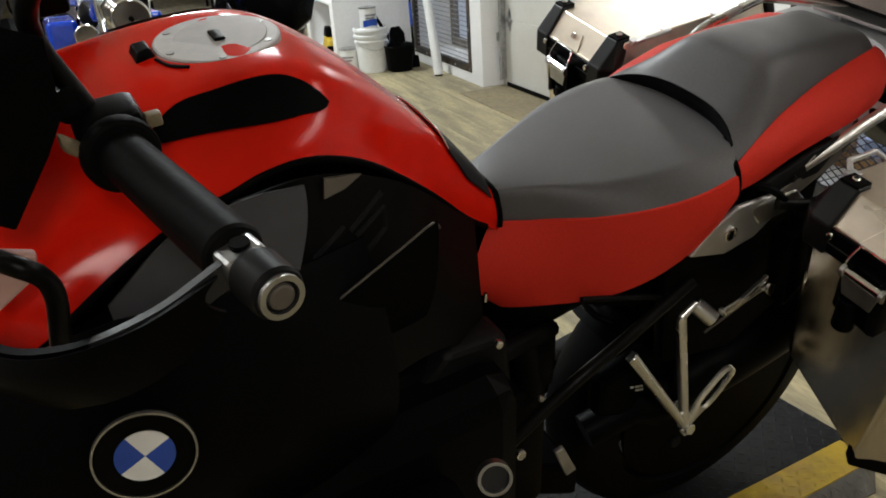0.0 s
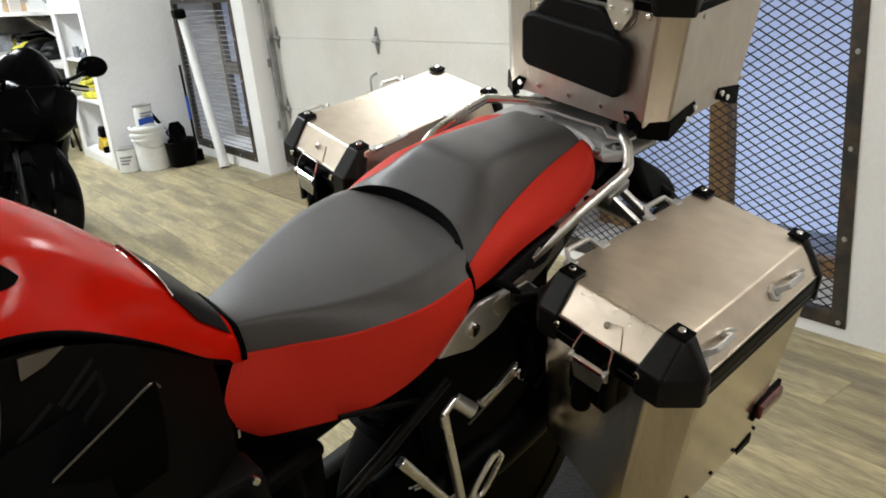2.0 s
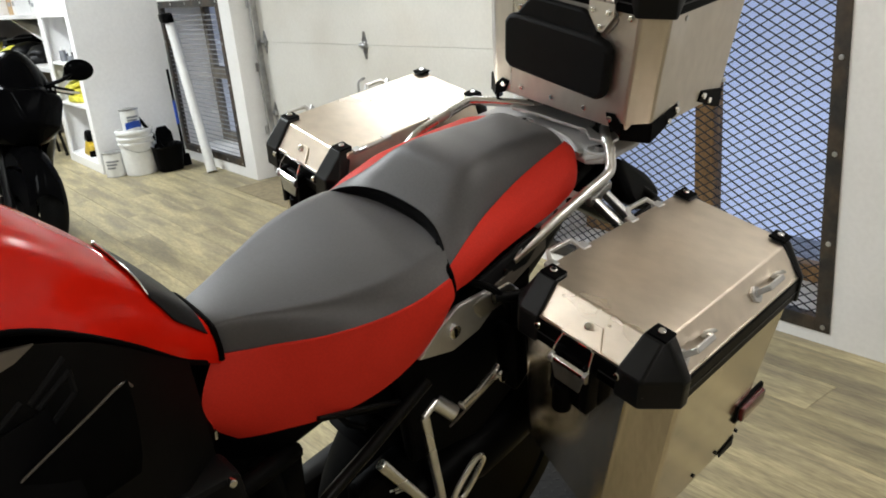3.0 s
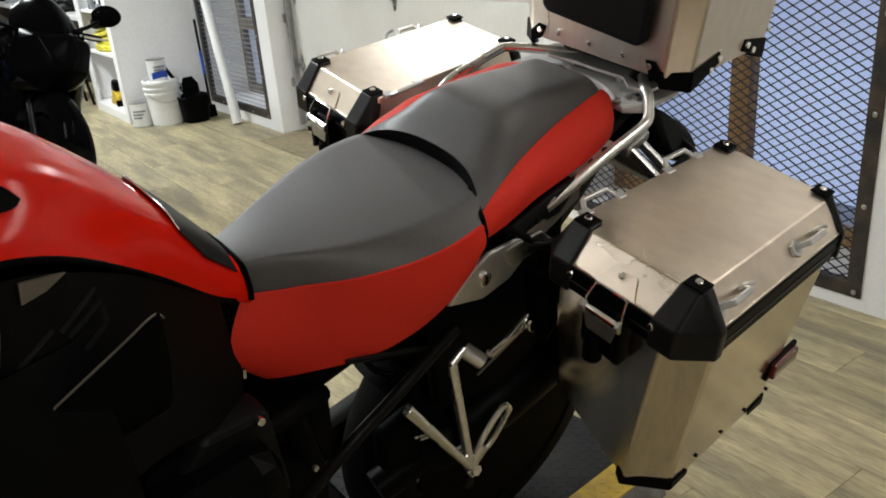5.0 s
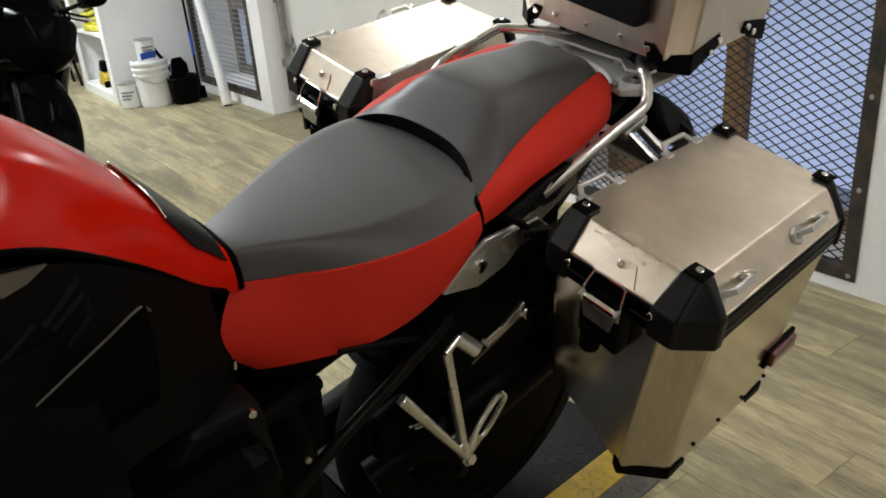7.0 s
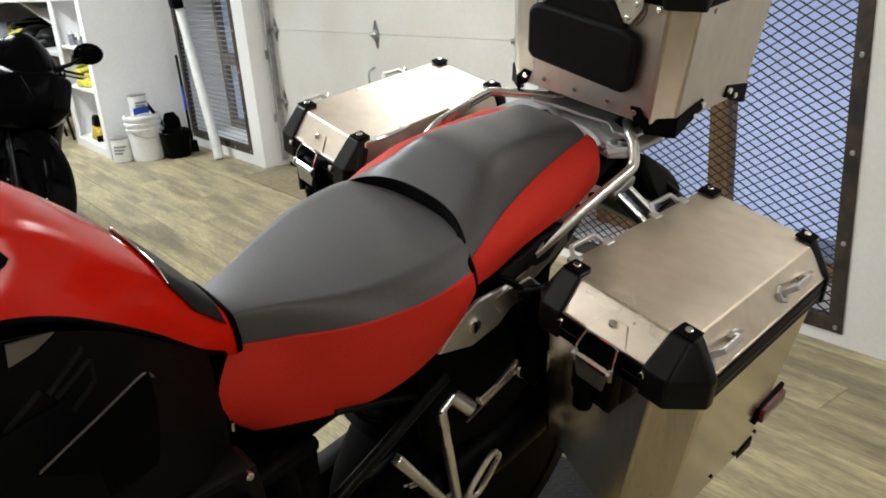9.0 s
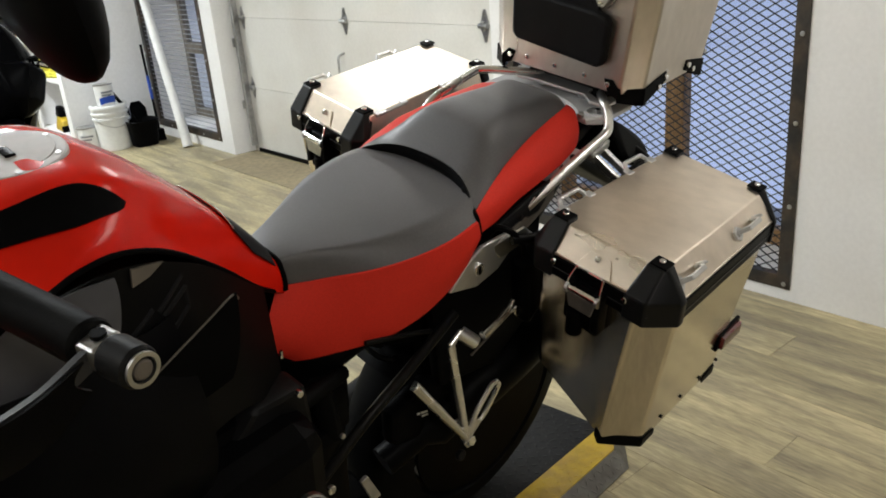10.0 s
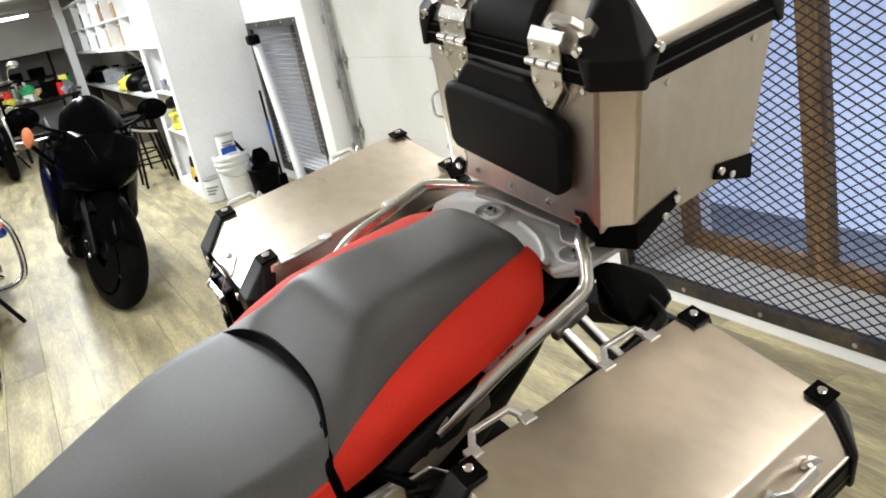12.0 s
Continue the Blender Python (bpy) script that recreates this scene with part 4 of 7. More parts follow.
part("seat_tab", hull(B(), [(-0.491 + a, -0.100 + h, -0.106 + c) for a, c in ((0.0, 0.0), (0.004, 0.001), (0.003, -0.014), (-0.001, -0.013)) for h in (0.0, 0.004)]), ALU_BRIGHT, bike)

# ---- black side structure ----
for sgn in (-1, 1):
    # panel under the tank
    def side_panel(u, v, sgn=sgn):
        x = -0.80 + u * 0.30
        top = catmull([-0.80, -0.72, -0.66, -0.60, -0.52, -0.44], [0.205, 0.20, 0.172, 0.125, 0.036, -0.045], x)
        wid = catmull([-0.80, -0.70, -0.60, -0.50, -0.44], [0.182, 0.168, 0.136, 0.09, 0.062], x)
        return Vector((x, sgn * (wid - 0.004 + 0.05 * v * (1 - u * 0.6)), top - 0.004 - v * (0.30 - 0.12 * u)))
    sp = part("side_panel", sheet(B(), side_panel, 24, 14, 0.004), PANEL, bike, "matt black textured side panel", 60)
    # raised ornament strokes, in a lighter black for the light on their edges
    def on_panel(x, z, lift=0.002):
        u = (x + 0.80) / 0.30
        z0, z1 = side_panel(u, 0).z, side_panel(u, 1).z
        return side_panel(u, (z0 - z) / (z0 - z1)) + Vector((0, sgn * lift, 0))
    for xa, za, xb, zb in ((-.692, .124, -.647, .143), (-.737, .116, -.698, .132), (-.720, .101, -.698, .109), (-.687, .115, -.646, .127), (-.733, .084, -.698, .095),
                           (-.690, .088, -.648, .103), (-.646, .127, -.648, .103), (-.698, .109, -.698, .095), (-.737, .116, -.733, .084)):
        part("raised_stroke", tube(B(), [on_panel(xa, za), on_panel((xa + xb) / 2, (za + zb) / 2), on_panel(xb, zb)], 0.0045, 8, 3), DARK, sp)
    # lower panel; a lighter bead along its upper edge paints the highlight
    def apron(u, v, sgn=sgn):
        x = -0.745 + u * 0.135
        return Vector((x, sgn * (0.218 - 0.012 * u - 0.05 * v * v), 0.0745 + 0.37 * (x + 0.745) - 0.17 * v))
    ap = part("apron_panel", sheet(B(), apron, 12, 8, 0.003), SATIN, bike, "matt black apron panel", 60)
    edge = [apron(u, 0) + Vector((0, sgn * 0.001, 0.001)) for u in (0.1, 0.4, 0.7, 0.96)]
    part("panel_seam", tube(B(), edge + [edge[-1] + Vector((0.010, -sgn * 0.004, -0.012))], 0.0014, 6, 3), DULL, ap, "lighter grey bead for the panel's lit edge")

    def intake(u, v, sgn=sgn):
        x = -0.925 + u * (0.19 - 0.04 * v * v)
        top = catmull([-0.925, -0.86, -0.79, -0.735], [0.165, 0.205, 0.21, 0.20], x)
        bot = catmull([-0.925, -0.86, -0.79, -0.735], [0.06, 0.06, 0.09, 0.12], x)
        return Vector((x, sgn * (0.215 - 0.03 * u + 0.03 * v), top + (bot - top) * v))
    part("intake_panel", sheet(B(), intake, 16, 10, 0.004), INTAKE, bike, "dark grey intake panel", 60)
    # lighter plate for the light that the side panel's top reflects
    part("panel_plate", hull(B(), [(x, sgn * (y + h), z) for x, y, z in ((-0.710, 0.172, 0.192), (-0.668, 0.162, 0.178), (-0.69, 0.169, 0.172), (-0.714, 0.175, 0.172)) for h in (0.0, 0.003)]), DULL, bike, "small lighter plate for the sheen on the side panel")
    # lower fairing with the round badge
    def lower(u, v, sgn=sgn):
        x = -1.10 + u * 0.42
        return Vector((x, sgn * (0.262 + 0.05 * math.sin(math.pi * v) - 0.05 * u - 0.16 * max(0, u - 0.6) ** 1.5), 0.17 - 0.10 * max(0, u - 0.4) - v * 0.30))
    part("lower_fairing", sheet(B(), lower, 14, 12, 0.005), BLACK, bike, "black lower fairing panel", 60)
    # cylinder head and engine masses
    part("cylinder_head", box(B(), (-0.86, sgn * 0.22, -0.42), (-0.62, sgn * 0.37, -0.23), 0.03), SATIN, bike, "black cylinder head cover")
    part("throttle_body", box(B(), (-0.66, sgn * 0.08, -0.30), (-0.50, sgn * 0.145, -0.14), 0.02), BLACK, bike)
    bm = B()
    hull(bm, [(x, sgn * w, z) for x, z in ((-0.66, -0.20), (-0.58, -0.125), (-0.49, -0.135), (-0.475, -0.30), (-0.60, -0.29)) for w in (0.10, 0.155)], 0.01)
    cov = part("engine_cover", bm, DARK, bike, "black moulded engine cover")
    part("cover_screw", rod(B(), (-0.508, sgn * 0.153, -0.140), (-0.508, sgn * 0.164, -0.138), 0.006, seg=14, bevel=0.002), ALU_BRIGHT, cov)
    part("frame_tube", tube(B(), [(-0.50, sgn * 0.175, -0.325), (-0.40, sgn * 0.183, -0.252), (-0.30, sgn * 0.178, -0.215), (-0.18, sgn * 0.168, -0.172)], 0.0095, 10, 4), STEEL_BLACK, bike, "black steel frame tube")
    part("frame_tube", tube(B(), [(-0.36, sgn * 0.140, -0.146), (-0.27, sgn * 0.155, -0.172), (-0.19, sgn * 0.160, -0.205)], 0.0045, 8, 4), STEEL_BLACK, bike)
    part("frame_bolt", rod(B(), (-0.52, sgn * 0.180, -0.325), (-0.52, sgn * 0.190, -0.325), 0.008, seg=12, bevel=0.002), STEEL_BLACK, bike)
    part("rider_footrest", box(B(), (-0.50, sgn * 0.20, -0.56), (-0.43, sgn * 0.32, -0.535), 0.006), ZINC, bike, "metal rider footrest")
part("engine_block", box(B(), (-0.98, -0.22, -0.58), (-0.50, 0.22, -0.16), 0.04), BLACK, bike, "black painted engine block")
part("airbox", hull(B(), [(x, s * w, z) for s in (-1, 1) for x, w, z in ((-1.02, 0.19, 0.12), (-1.02, 0.2, -0.16), (-0.50, 0.05, 0.0), (-0.45, 0.05, -0.12), (-0.50, 0.09, -0.2), (-0.75, 0.15, 0.16))], 0.02), BLACK, bike, "black airbox below the tank")
part("gearbox", box(B(), (-0.52, -0.14, -0.58), (-0.40, 0.14, -0.28), 0.03), BLACK, bike, "black gearbox housing")
oil = part("oil_cap", ring(B(), (-0.619, -0.325, -0.150), (-0.25, -0.85, 0.45), 0.020, 0.0038, 0.012, 32), ZINC, bike, "round aluminium oil cap")
part("cap_centre", rod(B(), (-0.619, -0.320, -0.153), (-0.6205, -0.327, -0.1495), 0.0165, seg=24), CHARCOAL, oil)
# badge: plain quarters in a black ring
bc = Vector((-0.938, -0.309, 0.082))
bn = Vector((-0.12, -0.97, 0.2)).normalized()
qb = bn.to_track_quat("Z", "Y").to_matrix().to_4x4()
badge = part("badge", rod(B(), bc - bn * 0.006, bc + bn * 0.002, 0.040, seg=48, bevel=0.002), BLACK, bike, "round badge with plain blue and white quarters")
part("badge_rim", ring(B(), bc + bn * 0.002, bn, 0.041, 0.0018, 0.004, 48), ZINC, badge)
for k in range(4):
    bm = B()
    pts = [(0, 0)] + [(0.0235 * math.cos(radians(90 * k + 25 + a)), 0.0235 * math.sin(radians(90 * k + 25 + a))) for a in range(0, 91, 10)]
    prism(bm, pts, 0.0021, 0.0032, "z", 0, Matrix.Translation(bc) @ qb)
    part("badge_quarter", bm, BLUE if k % 2 else WHITE_PLASTIC, badge)

# ---- handlebar, left and right ends ----
part("handlebar", tube(B(), [(-0.90, -0.20, 0.335), (-0.93, -0.10, 0.33), (-0.95, 0.0, 0.32), (-0.93, 0.10, 0.33), (-0.90, 0.20, 0.335)], 0.014, 12), STEEL_BLACK, bike, "black handlebar tube")
for sgn in (-1, 1):
    g0, g1 = Vector((-0.878, sgn * 0.235, 0.303)), Vector((-0.848, sgn * 0.418, 0.316))
    d = (g1 - g0).normalized()
    part("grip", rod(B(), g0, g1, 0.0195, seg=24, bevel=0.005), RUBBER, bike, "black rubber handlebar grip")
    part("grip_flange", rod(B(), g0 - d * 0.012, g0 + d * 0.004, 0.029, seg=24, bevel=0.004), RUBBER, bike)
    part("switch_block", hull(B(), [g0 + Vector((dx, -sgn * dy, dz)) for dx in (-0.026, 0.024) for dy in (0.010, 0.058) for dz in (-0.028, 0.026)], 0.008), BLACK, bike, "black switch block")
    for k in range(3):
        part("switch_button", box(B(), (-0.006, -0.005, -0.005), (0.006, 0.005, 0.006), 0.002, Matrix.Translation(g0 + Vector((0.03, -sgn * (0.02 + 0.017 * k), 0.012 - 0.008 * k)))), CHARCOAL if k else BRASS, bike)
    part("bar_weight", rod(B(), g1 + d * 0.020, g1 + d * 0.052, 0.0166, 0.0160, seg=32, bevel=0.004), DARK, bike, "dark bar-end weight")
    part("bar_bolt", rod(B(), g1 + d * 0.050, g1 + d * 0.0545, 0.0080, seg=24, bevel=0.002), DULL, bike, "silver bar-end bolt")
    part("bar_ring", ring(B(), g1 + d * 0.052, d, 0.0134, 0.0034, 0.005, 32), ZINC, bike, "silver bar-end ring")
    side = d.cross(Vector((0, 0, 1))).normalized()
    clampb = part("bar_clamp", hull(B(), [g1 + d * a + side * b * sgn + Vector((0, 0, c)) for a in (-0.002, 0.020) for b, c in ((-0.014, -0.008), (-0.014, 0.010), (0.010, 0.014), (0.014, 0.004), (0.010, -0.012))], 0.003), ZINC, bike, "bright handguard clamp")
    part("clamp_screw", rod(B(), g1 + d * 0.009 + Vector((0, 0, 0.012)), g1 + d * 0.009 + Vector((0, 0, 0.0155)), 0.006, seg=12), BLACK, clampb)
    # handguard: flat bar and black shield
    hp = [g1 + d * 0.012 + Vector((-0.012, 0, 0.0)), g1 + Vector((-0.055, sgn * 0.010, -0.018)), g1 + Vector((-0.105, -sgn * 0.015, -0.040)), g1 + Vector((-0.147, -sgn * 0.075, -0.063)), g1 + Vector((-0.175, -sgn * 0.175, -0.075))]
    bm = B()
    pts = spline(hp, 6)
    rows = []
    for i, c in enumerate(pts):
        dd = (pts[min(i + 1, len(pts) - 1)] - pts[max(i - 1, 0)]).normalized()
        side = dd.cross(Vector((0, 0, 1))).normalized()
        rows.append([bm.verts.new(c + side * a + Vector((0, 0, b))) for a, b in ((0.003, 0.009), (0.003, -0.009), (-0.003, -0.009), (-0.003, 0.009))])
    guard = [[v.co.copy() for v in r] for r in rows]
    bm = B()
    bridge(bm, [[bm.verts.new(c) for c in r] for r in guard[:11]])
    part("handguard_bar", bm, CHARCOAL, bike, "dark flat metal handguard bar")
    bm = B()
    bridge(bm, [[bm.verts.new(c) for c in r] for r in guard[10:]])
    part("handguard_end", bm, SATIN, bike, "black coated end of the handguard bar")

    def shield(u, v, hp=pts, sgn=sgn):
        c = hp[min(int(u * (len(hp) - 1)), len(hp) - 1)]
        h0, h1 = 0.004 + 0.012 * u, -0.012 - 0.022 * math.sin(math.pi * min(1, 0.15 + u))
        return c + Vector((-0.006 - 0.01 * math.sin(math.pi * v), sgn * 0.007, h0 + (h1 - h0) * v))
    part("handguard", sheet(B(), shield, 20, 8, 0.003), BLACK, bike, "black plastic hand guard", 60)
    part("lever", tube(B(), [(-0.985, sgn * 0.33, 0.322), (-0.962, sgn * 0.36, 0.320), (-0.950, sgn * 0.362, 0.307), (-0.948, sgn * 0.362, 0.289), (-0.956, sgn * 0.36, 0.255)], 0.0065, 10, 5), STEEL_BLACK, bike, "black lever")
    part("reservoir", hull(B(), [(-.935, sgn * .21, .41), (-.902, sgn * .235, .40), (-.907, sgn * .235, .345), (-.925, sgn * .23, .315), (-.965, sgn * .22, .26), (-.985, sgn * .21, .27), (-.96, sgn * .21, .38), (-.93, sgn * .16, .36)], 0.01), BLACK, bike, "black fluid reservoir and cable shroud")
    part("lever_clamp", hull(B(), [(-0.916 + a, sgn * (0.215 + b), 0.312 + c - 0.9 * a) for a in (0, 0.016) for b in (0, 0.012) for c in (0, 0.016)], 0.005), BRASS, bike, "bare metal lever clamp")
    part("mirror_stem", tube(B(), [g0 + Vector((-0.01, -sgn * 0.045, 0.02)), g0 + Vector((-0.03, -sgn * 0.03, 0.10)), (-0.875, sgn * 0.36, 0.50)], 0.008, 10, 5), STEEL_BLACK, bike, "black mirror stem")
    bm = B()
    t = bmesh.new()
    bmesh.ops.create_uvsphere(t, u_segments=24, v_segments=14, radius=1)
    merge(bm, t, Matrix.Translation((-0.825, sgn * 0.415, 0.580)) @ pose(0, 0, 0, 0, -10, sgn * 12) @ Matrix.Diagonal((0.026, 0.112, 0.068, 1)))
    part("mirror", bm, SATIN, bike, "black oval rear-view mirror")
    part("front_indicator", hull(B(), [(x, sgn * (y + h), z) for x, y, z in ((-1.0, 0.222, 0.262), (-0.957, 0.224, 0.244), (-0.962, 0.226, 0.226), (-1.0, 0.228, 0.205)) for h in (0.0, 0.010)], 0.003), PALE_LENS, bike, "pale front indicator lens")
# windscreen base, fork and front
part("cockpit", hull(B(), [(x, s * w, z) for s in (-1, 1) for x, w, z in ((-1.02, 0.10, 0.28), (-1.22, 0.12, 0.36), (-1.25, 0.14, 0.15), (-1.02, 0.14, 0.2))], 0.02), BLACK, bike, "black cockpit cover")
part("fork_clamp", box(B(), (-1.0, -0.11, 0.28), (-0.91, 0.11, 0.31), 0.01), SATIN, bike)
for sgn in (-1, 1):
    part("fork_leg", rod(B(), (-0.97, sgn * 0.10, 0.30), (-1.36, sgn * 0.10, -0.47), 0.026, seg=16), STEEL_BLACK, bike, "black fork leg")
part("tyre", tyre(B(), (-1.36, 0, -0.449), (0, 1, 0), 0.34, 0.115), RUBBER, bike, "black front tyre")
# rear wheel, hugger, shaft, exhaust
wheel_c = Vector((0.04, 0.0, -0.612))
part("tyre", tyre(B(), wheel_c, (0, 1, 0), 0.325, 0.155), RUBBER, bike, "black rear tyre")
part("rim", ring(B(), wheel_c, (0, 1, 0), 0.235, 0.02, 0.10, 48), STEEL_BLACK, bike, "black wheel rim")
part("hub", rod(B(), wheel_c + Vector((0, -0.06, 0)), wheel_c + Vector((0, 0.06, 0)), 0.05, seg=24, bevel=0.005), STEEL_BLACK, bike)
# added disc that hides the bright floor behind the spokes
part("brake_disc", rod(B(), wheel_c + Vector((0, -0.075, 0)), wheel_c + Vector((0, -0.068, 0)), 0.22, seg=40), SATIN, bike, "black disc added to close the rear wheel")
for k in range(10):
    a = radians(36 * k)
    part("spoke", rod(B(), wheel_c + Vector((0.045 * math.cos(a), 0.0, 0.045 * math.sin(a))), wheel_c + Vector((0.22 * math.cos(a), 0.0, 0.22 * math.sin(a))), 0.009, seg=8), STEEL_BLACK, bike)
def hugger(u, v):
    a = radians(60 + u * 78)
    return wheel_c + Vector((0.355 * math.cos(a), (2 * v - 1) * 0.085, 0.355 * math.sin(a))) - Vector((math.cos(a), 0, math.sin(a))) * 0.03 * (2 * v - 1) ** 2
part("hugger", sheet(B(), hugger, 20, 10, 0.003), BLACK, bike, "black rear wheel hugger", 60)
part("swingarm", hull(B(), [(-0.42, s * 0.08, z) for s in (-1, 1) for z in (-0.62, -0.54)] + [(-0.32, s * 0.12, z) for s in (-1, 1) for z in (-0.64, -0.56)], 0.01), BLACK, bike)
part("swingarm", hull(B(), [(-0.38, w, z) for w in (0.10, 0.15) for z in (-0.64, -0.56)] + [(0.07, w, z) for w in (0.10, 0.16) for z in (-0.63, -0.53)], 0.015), STEEL_BLACK, bike, "black drive shaft arm")
bm = B()
pts = [(-0.30, -0.10, -0.50), (-0.16, -0.12, -0.46), (0.0, -0.14, -0.41), (0.16, -0.15, -0.36)]
tube(bm, pts, [0.03, 0.05, 0.056, 0.056, 0.05], 20, 5)
muf = part("silencer", bm, BLACK, bike, "black exhaust silencer")
for k in range(2):
    part("label_mark", box(B(), (-0.195 + 0.0 * k, -0.182, -0.425 - 0.012 * k), (-0.17, -0.178, -0.420 - 0.012 * k)), WHITE_PLASTIC, muf, "small white label marks")
part("shock_spring", tube(B(), [(-0.28 + 0.018 * math.cos(a * 0.9) + a * 0.004, 0.035 * math.sin(a * 0.9), -0.20 - a * 0.0075) for a in range(0, 36)], 0.006, 8, 1), STEEL_BLACK, bike, "black shock spring")
part("side_stand", tube(B(), [(-0.42, -0.16, -0.56), (-0.40, -0.27, -0.76), (-0.39, -0.33, -0.862)], 0.013, 10, 3), STEEL_BLACK, bike, "black side stand")
# added black filler, keeps the floor from showing in a dark area
part("side_cover", hull(B(), [(x, y, z) for y in (-0.165, -0.14) for x, z in ((-0.235, -0.13), (-0.21, -0.33), (-0.06, -0.37), (0.06, -0.30), (0.06, -0.08), (-0.1, -0.10))], 0.008), SATIN, bike, "matt black filler beside the rear wheel")
part("inner_fender", hull(B(), [(x, s * w, z) for s in (-1, 1) for x, w, z in ((-0.25, 0.10, -0.17), (-0.2, 0.11, -0.30), (0.0, 0.11, -0.27), (0.25, 0.09, -0.12), (0.30, 0.08, -0.05), (-0.2, 0.12, -0.12))], 0.02), BLACK, bike, "black inner fender and battery box")
# two more added black fillers, round the dark gap below the seat
part("coil_housing", hull(B(), [(x, s * w, z) for s in (-1, 1) for x, w, z in ((-0.475, 0.05, -0.15), (-0.30, 0.12, -0.15), (-0.31, 0.11, -0.19), (-0.40, 0.10, -0.215), (-0.475, 0.05, -0.22))], 0.008), BLACK, bike, "black filler below the seat")
part("coil_housing", hull(B(), [(x, s * w, z) for s in (-1, 1) for x, w, z in ((-0.475, 0.04, -0.17), (-0.37, 0.09, -0.18), (-0.375, 0.11, -0.235), (-0.375, 0.11, -0.33), (-0.48, 0.11, -0.36))], 0.008), BLACK, bike, "black filler below the seat")
for sgn in (-1, 1):
    part("seat_skirt", hull(B(), [(x, sgn * y, z) for x, y, z in ((-0.325, 0.118, -0.145), (-0.325, 0.100, -0.200), (-0.24, 0.120, -0.230), (-0.10, 0.135, -0.20), (-0.09, 0.155, -0.04), (-0.20, 0.150, -0.09), (-0.29, 0.135, -0.13))] +
                             [(x, 0.0, z) for x, z in ((-0.325, -0.145), (-0.24, -0.22), (-0.09, -0.05))], 0.004), SATIN, bike, "black skirt below the seat")
part("rail_panel", hull(B(), [(x, y, z) for x, y, z in ((-0.045, -0.180, -0.060), (-0.02, -0.180, -0.085), (0.085, -0.172, -0.030), (0.085, -0.172, -0.055), (-0.045, -0.174, -0.060), (-0.02, -0.174, -0.085), (0.085, -0.166, -0.030), (0.085, -0.166, -0.055))], 0.003), DULL, bike, "dull grey side strap below the grab rail")
part("hose", tube(B(), [(-0.56, -0.12, -0.16), (-0.50, -0.13, -0.19), (-0.43, -0.12, -0.20), (-0.38, -0.10, -0.22)], 0.014, 10), RUBBER, bike, "black rubber hose")
part("hose", tube(B(), [(-0.44, -0.11, -0.2), (-0.43, -0.12, -0.30), (-0.43, -0.11, -0.42)], 0.02, 10), RUBBER, bike)


# ---- side cases ----
def eye_bar(bm, a, b, out, up, w=0.0055):
    """A cast lashing eye: two flat feet joined by an angular raised bar."""
    a, b, out, up = Vector(a), Vector(b), Vector(out), Vector(up)
    d = (b - a).normalized()
    c1, c2 = a + d * 0.012 + out + up, b - d * 0.012 + out + up
    for p, q in ((a, c1), (c1, c2), (c2, b)):
        n = (q - p).normalized()
        s = n.cross(up).normalized() * w
        t = n.cross(s).normalized() * w * 0.8
        hull(bm, [e + s * i + t * j for e in (p - n * w * 0.4, q + n * w * 0.4) for i in (-1, 1) for j in (-1, 1)], 0.0012, 1)


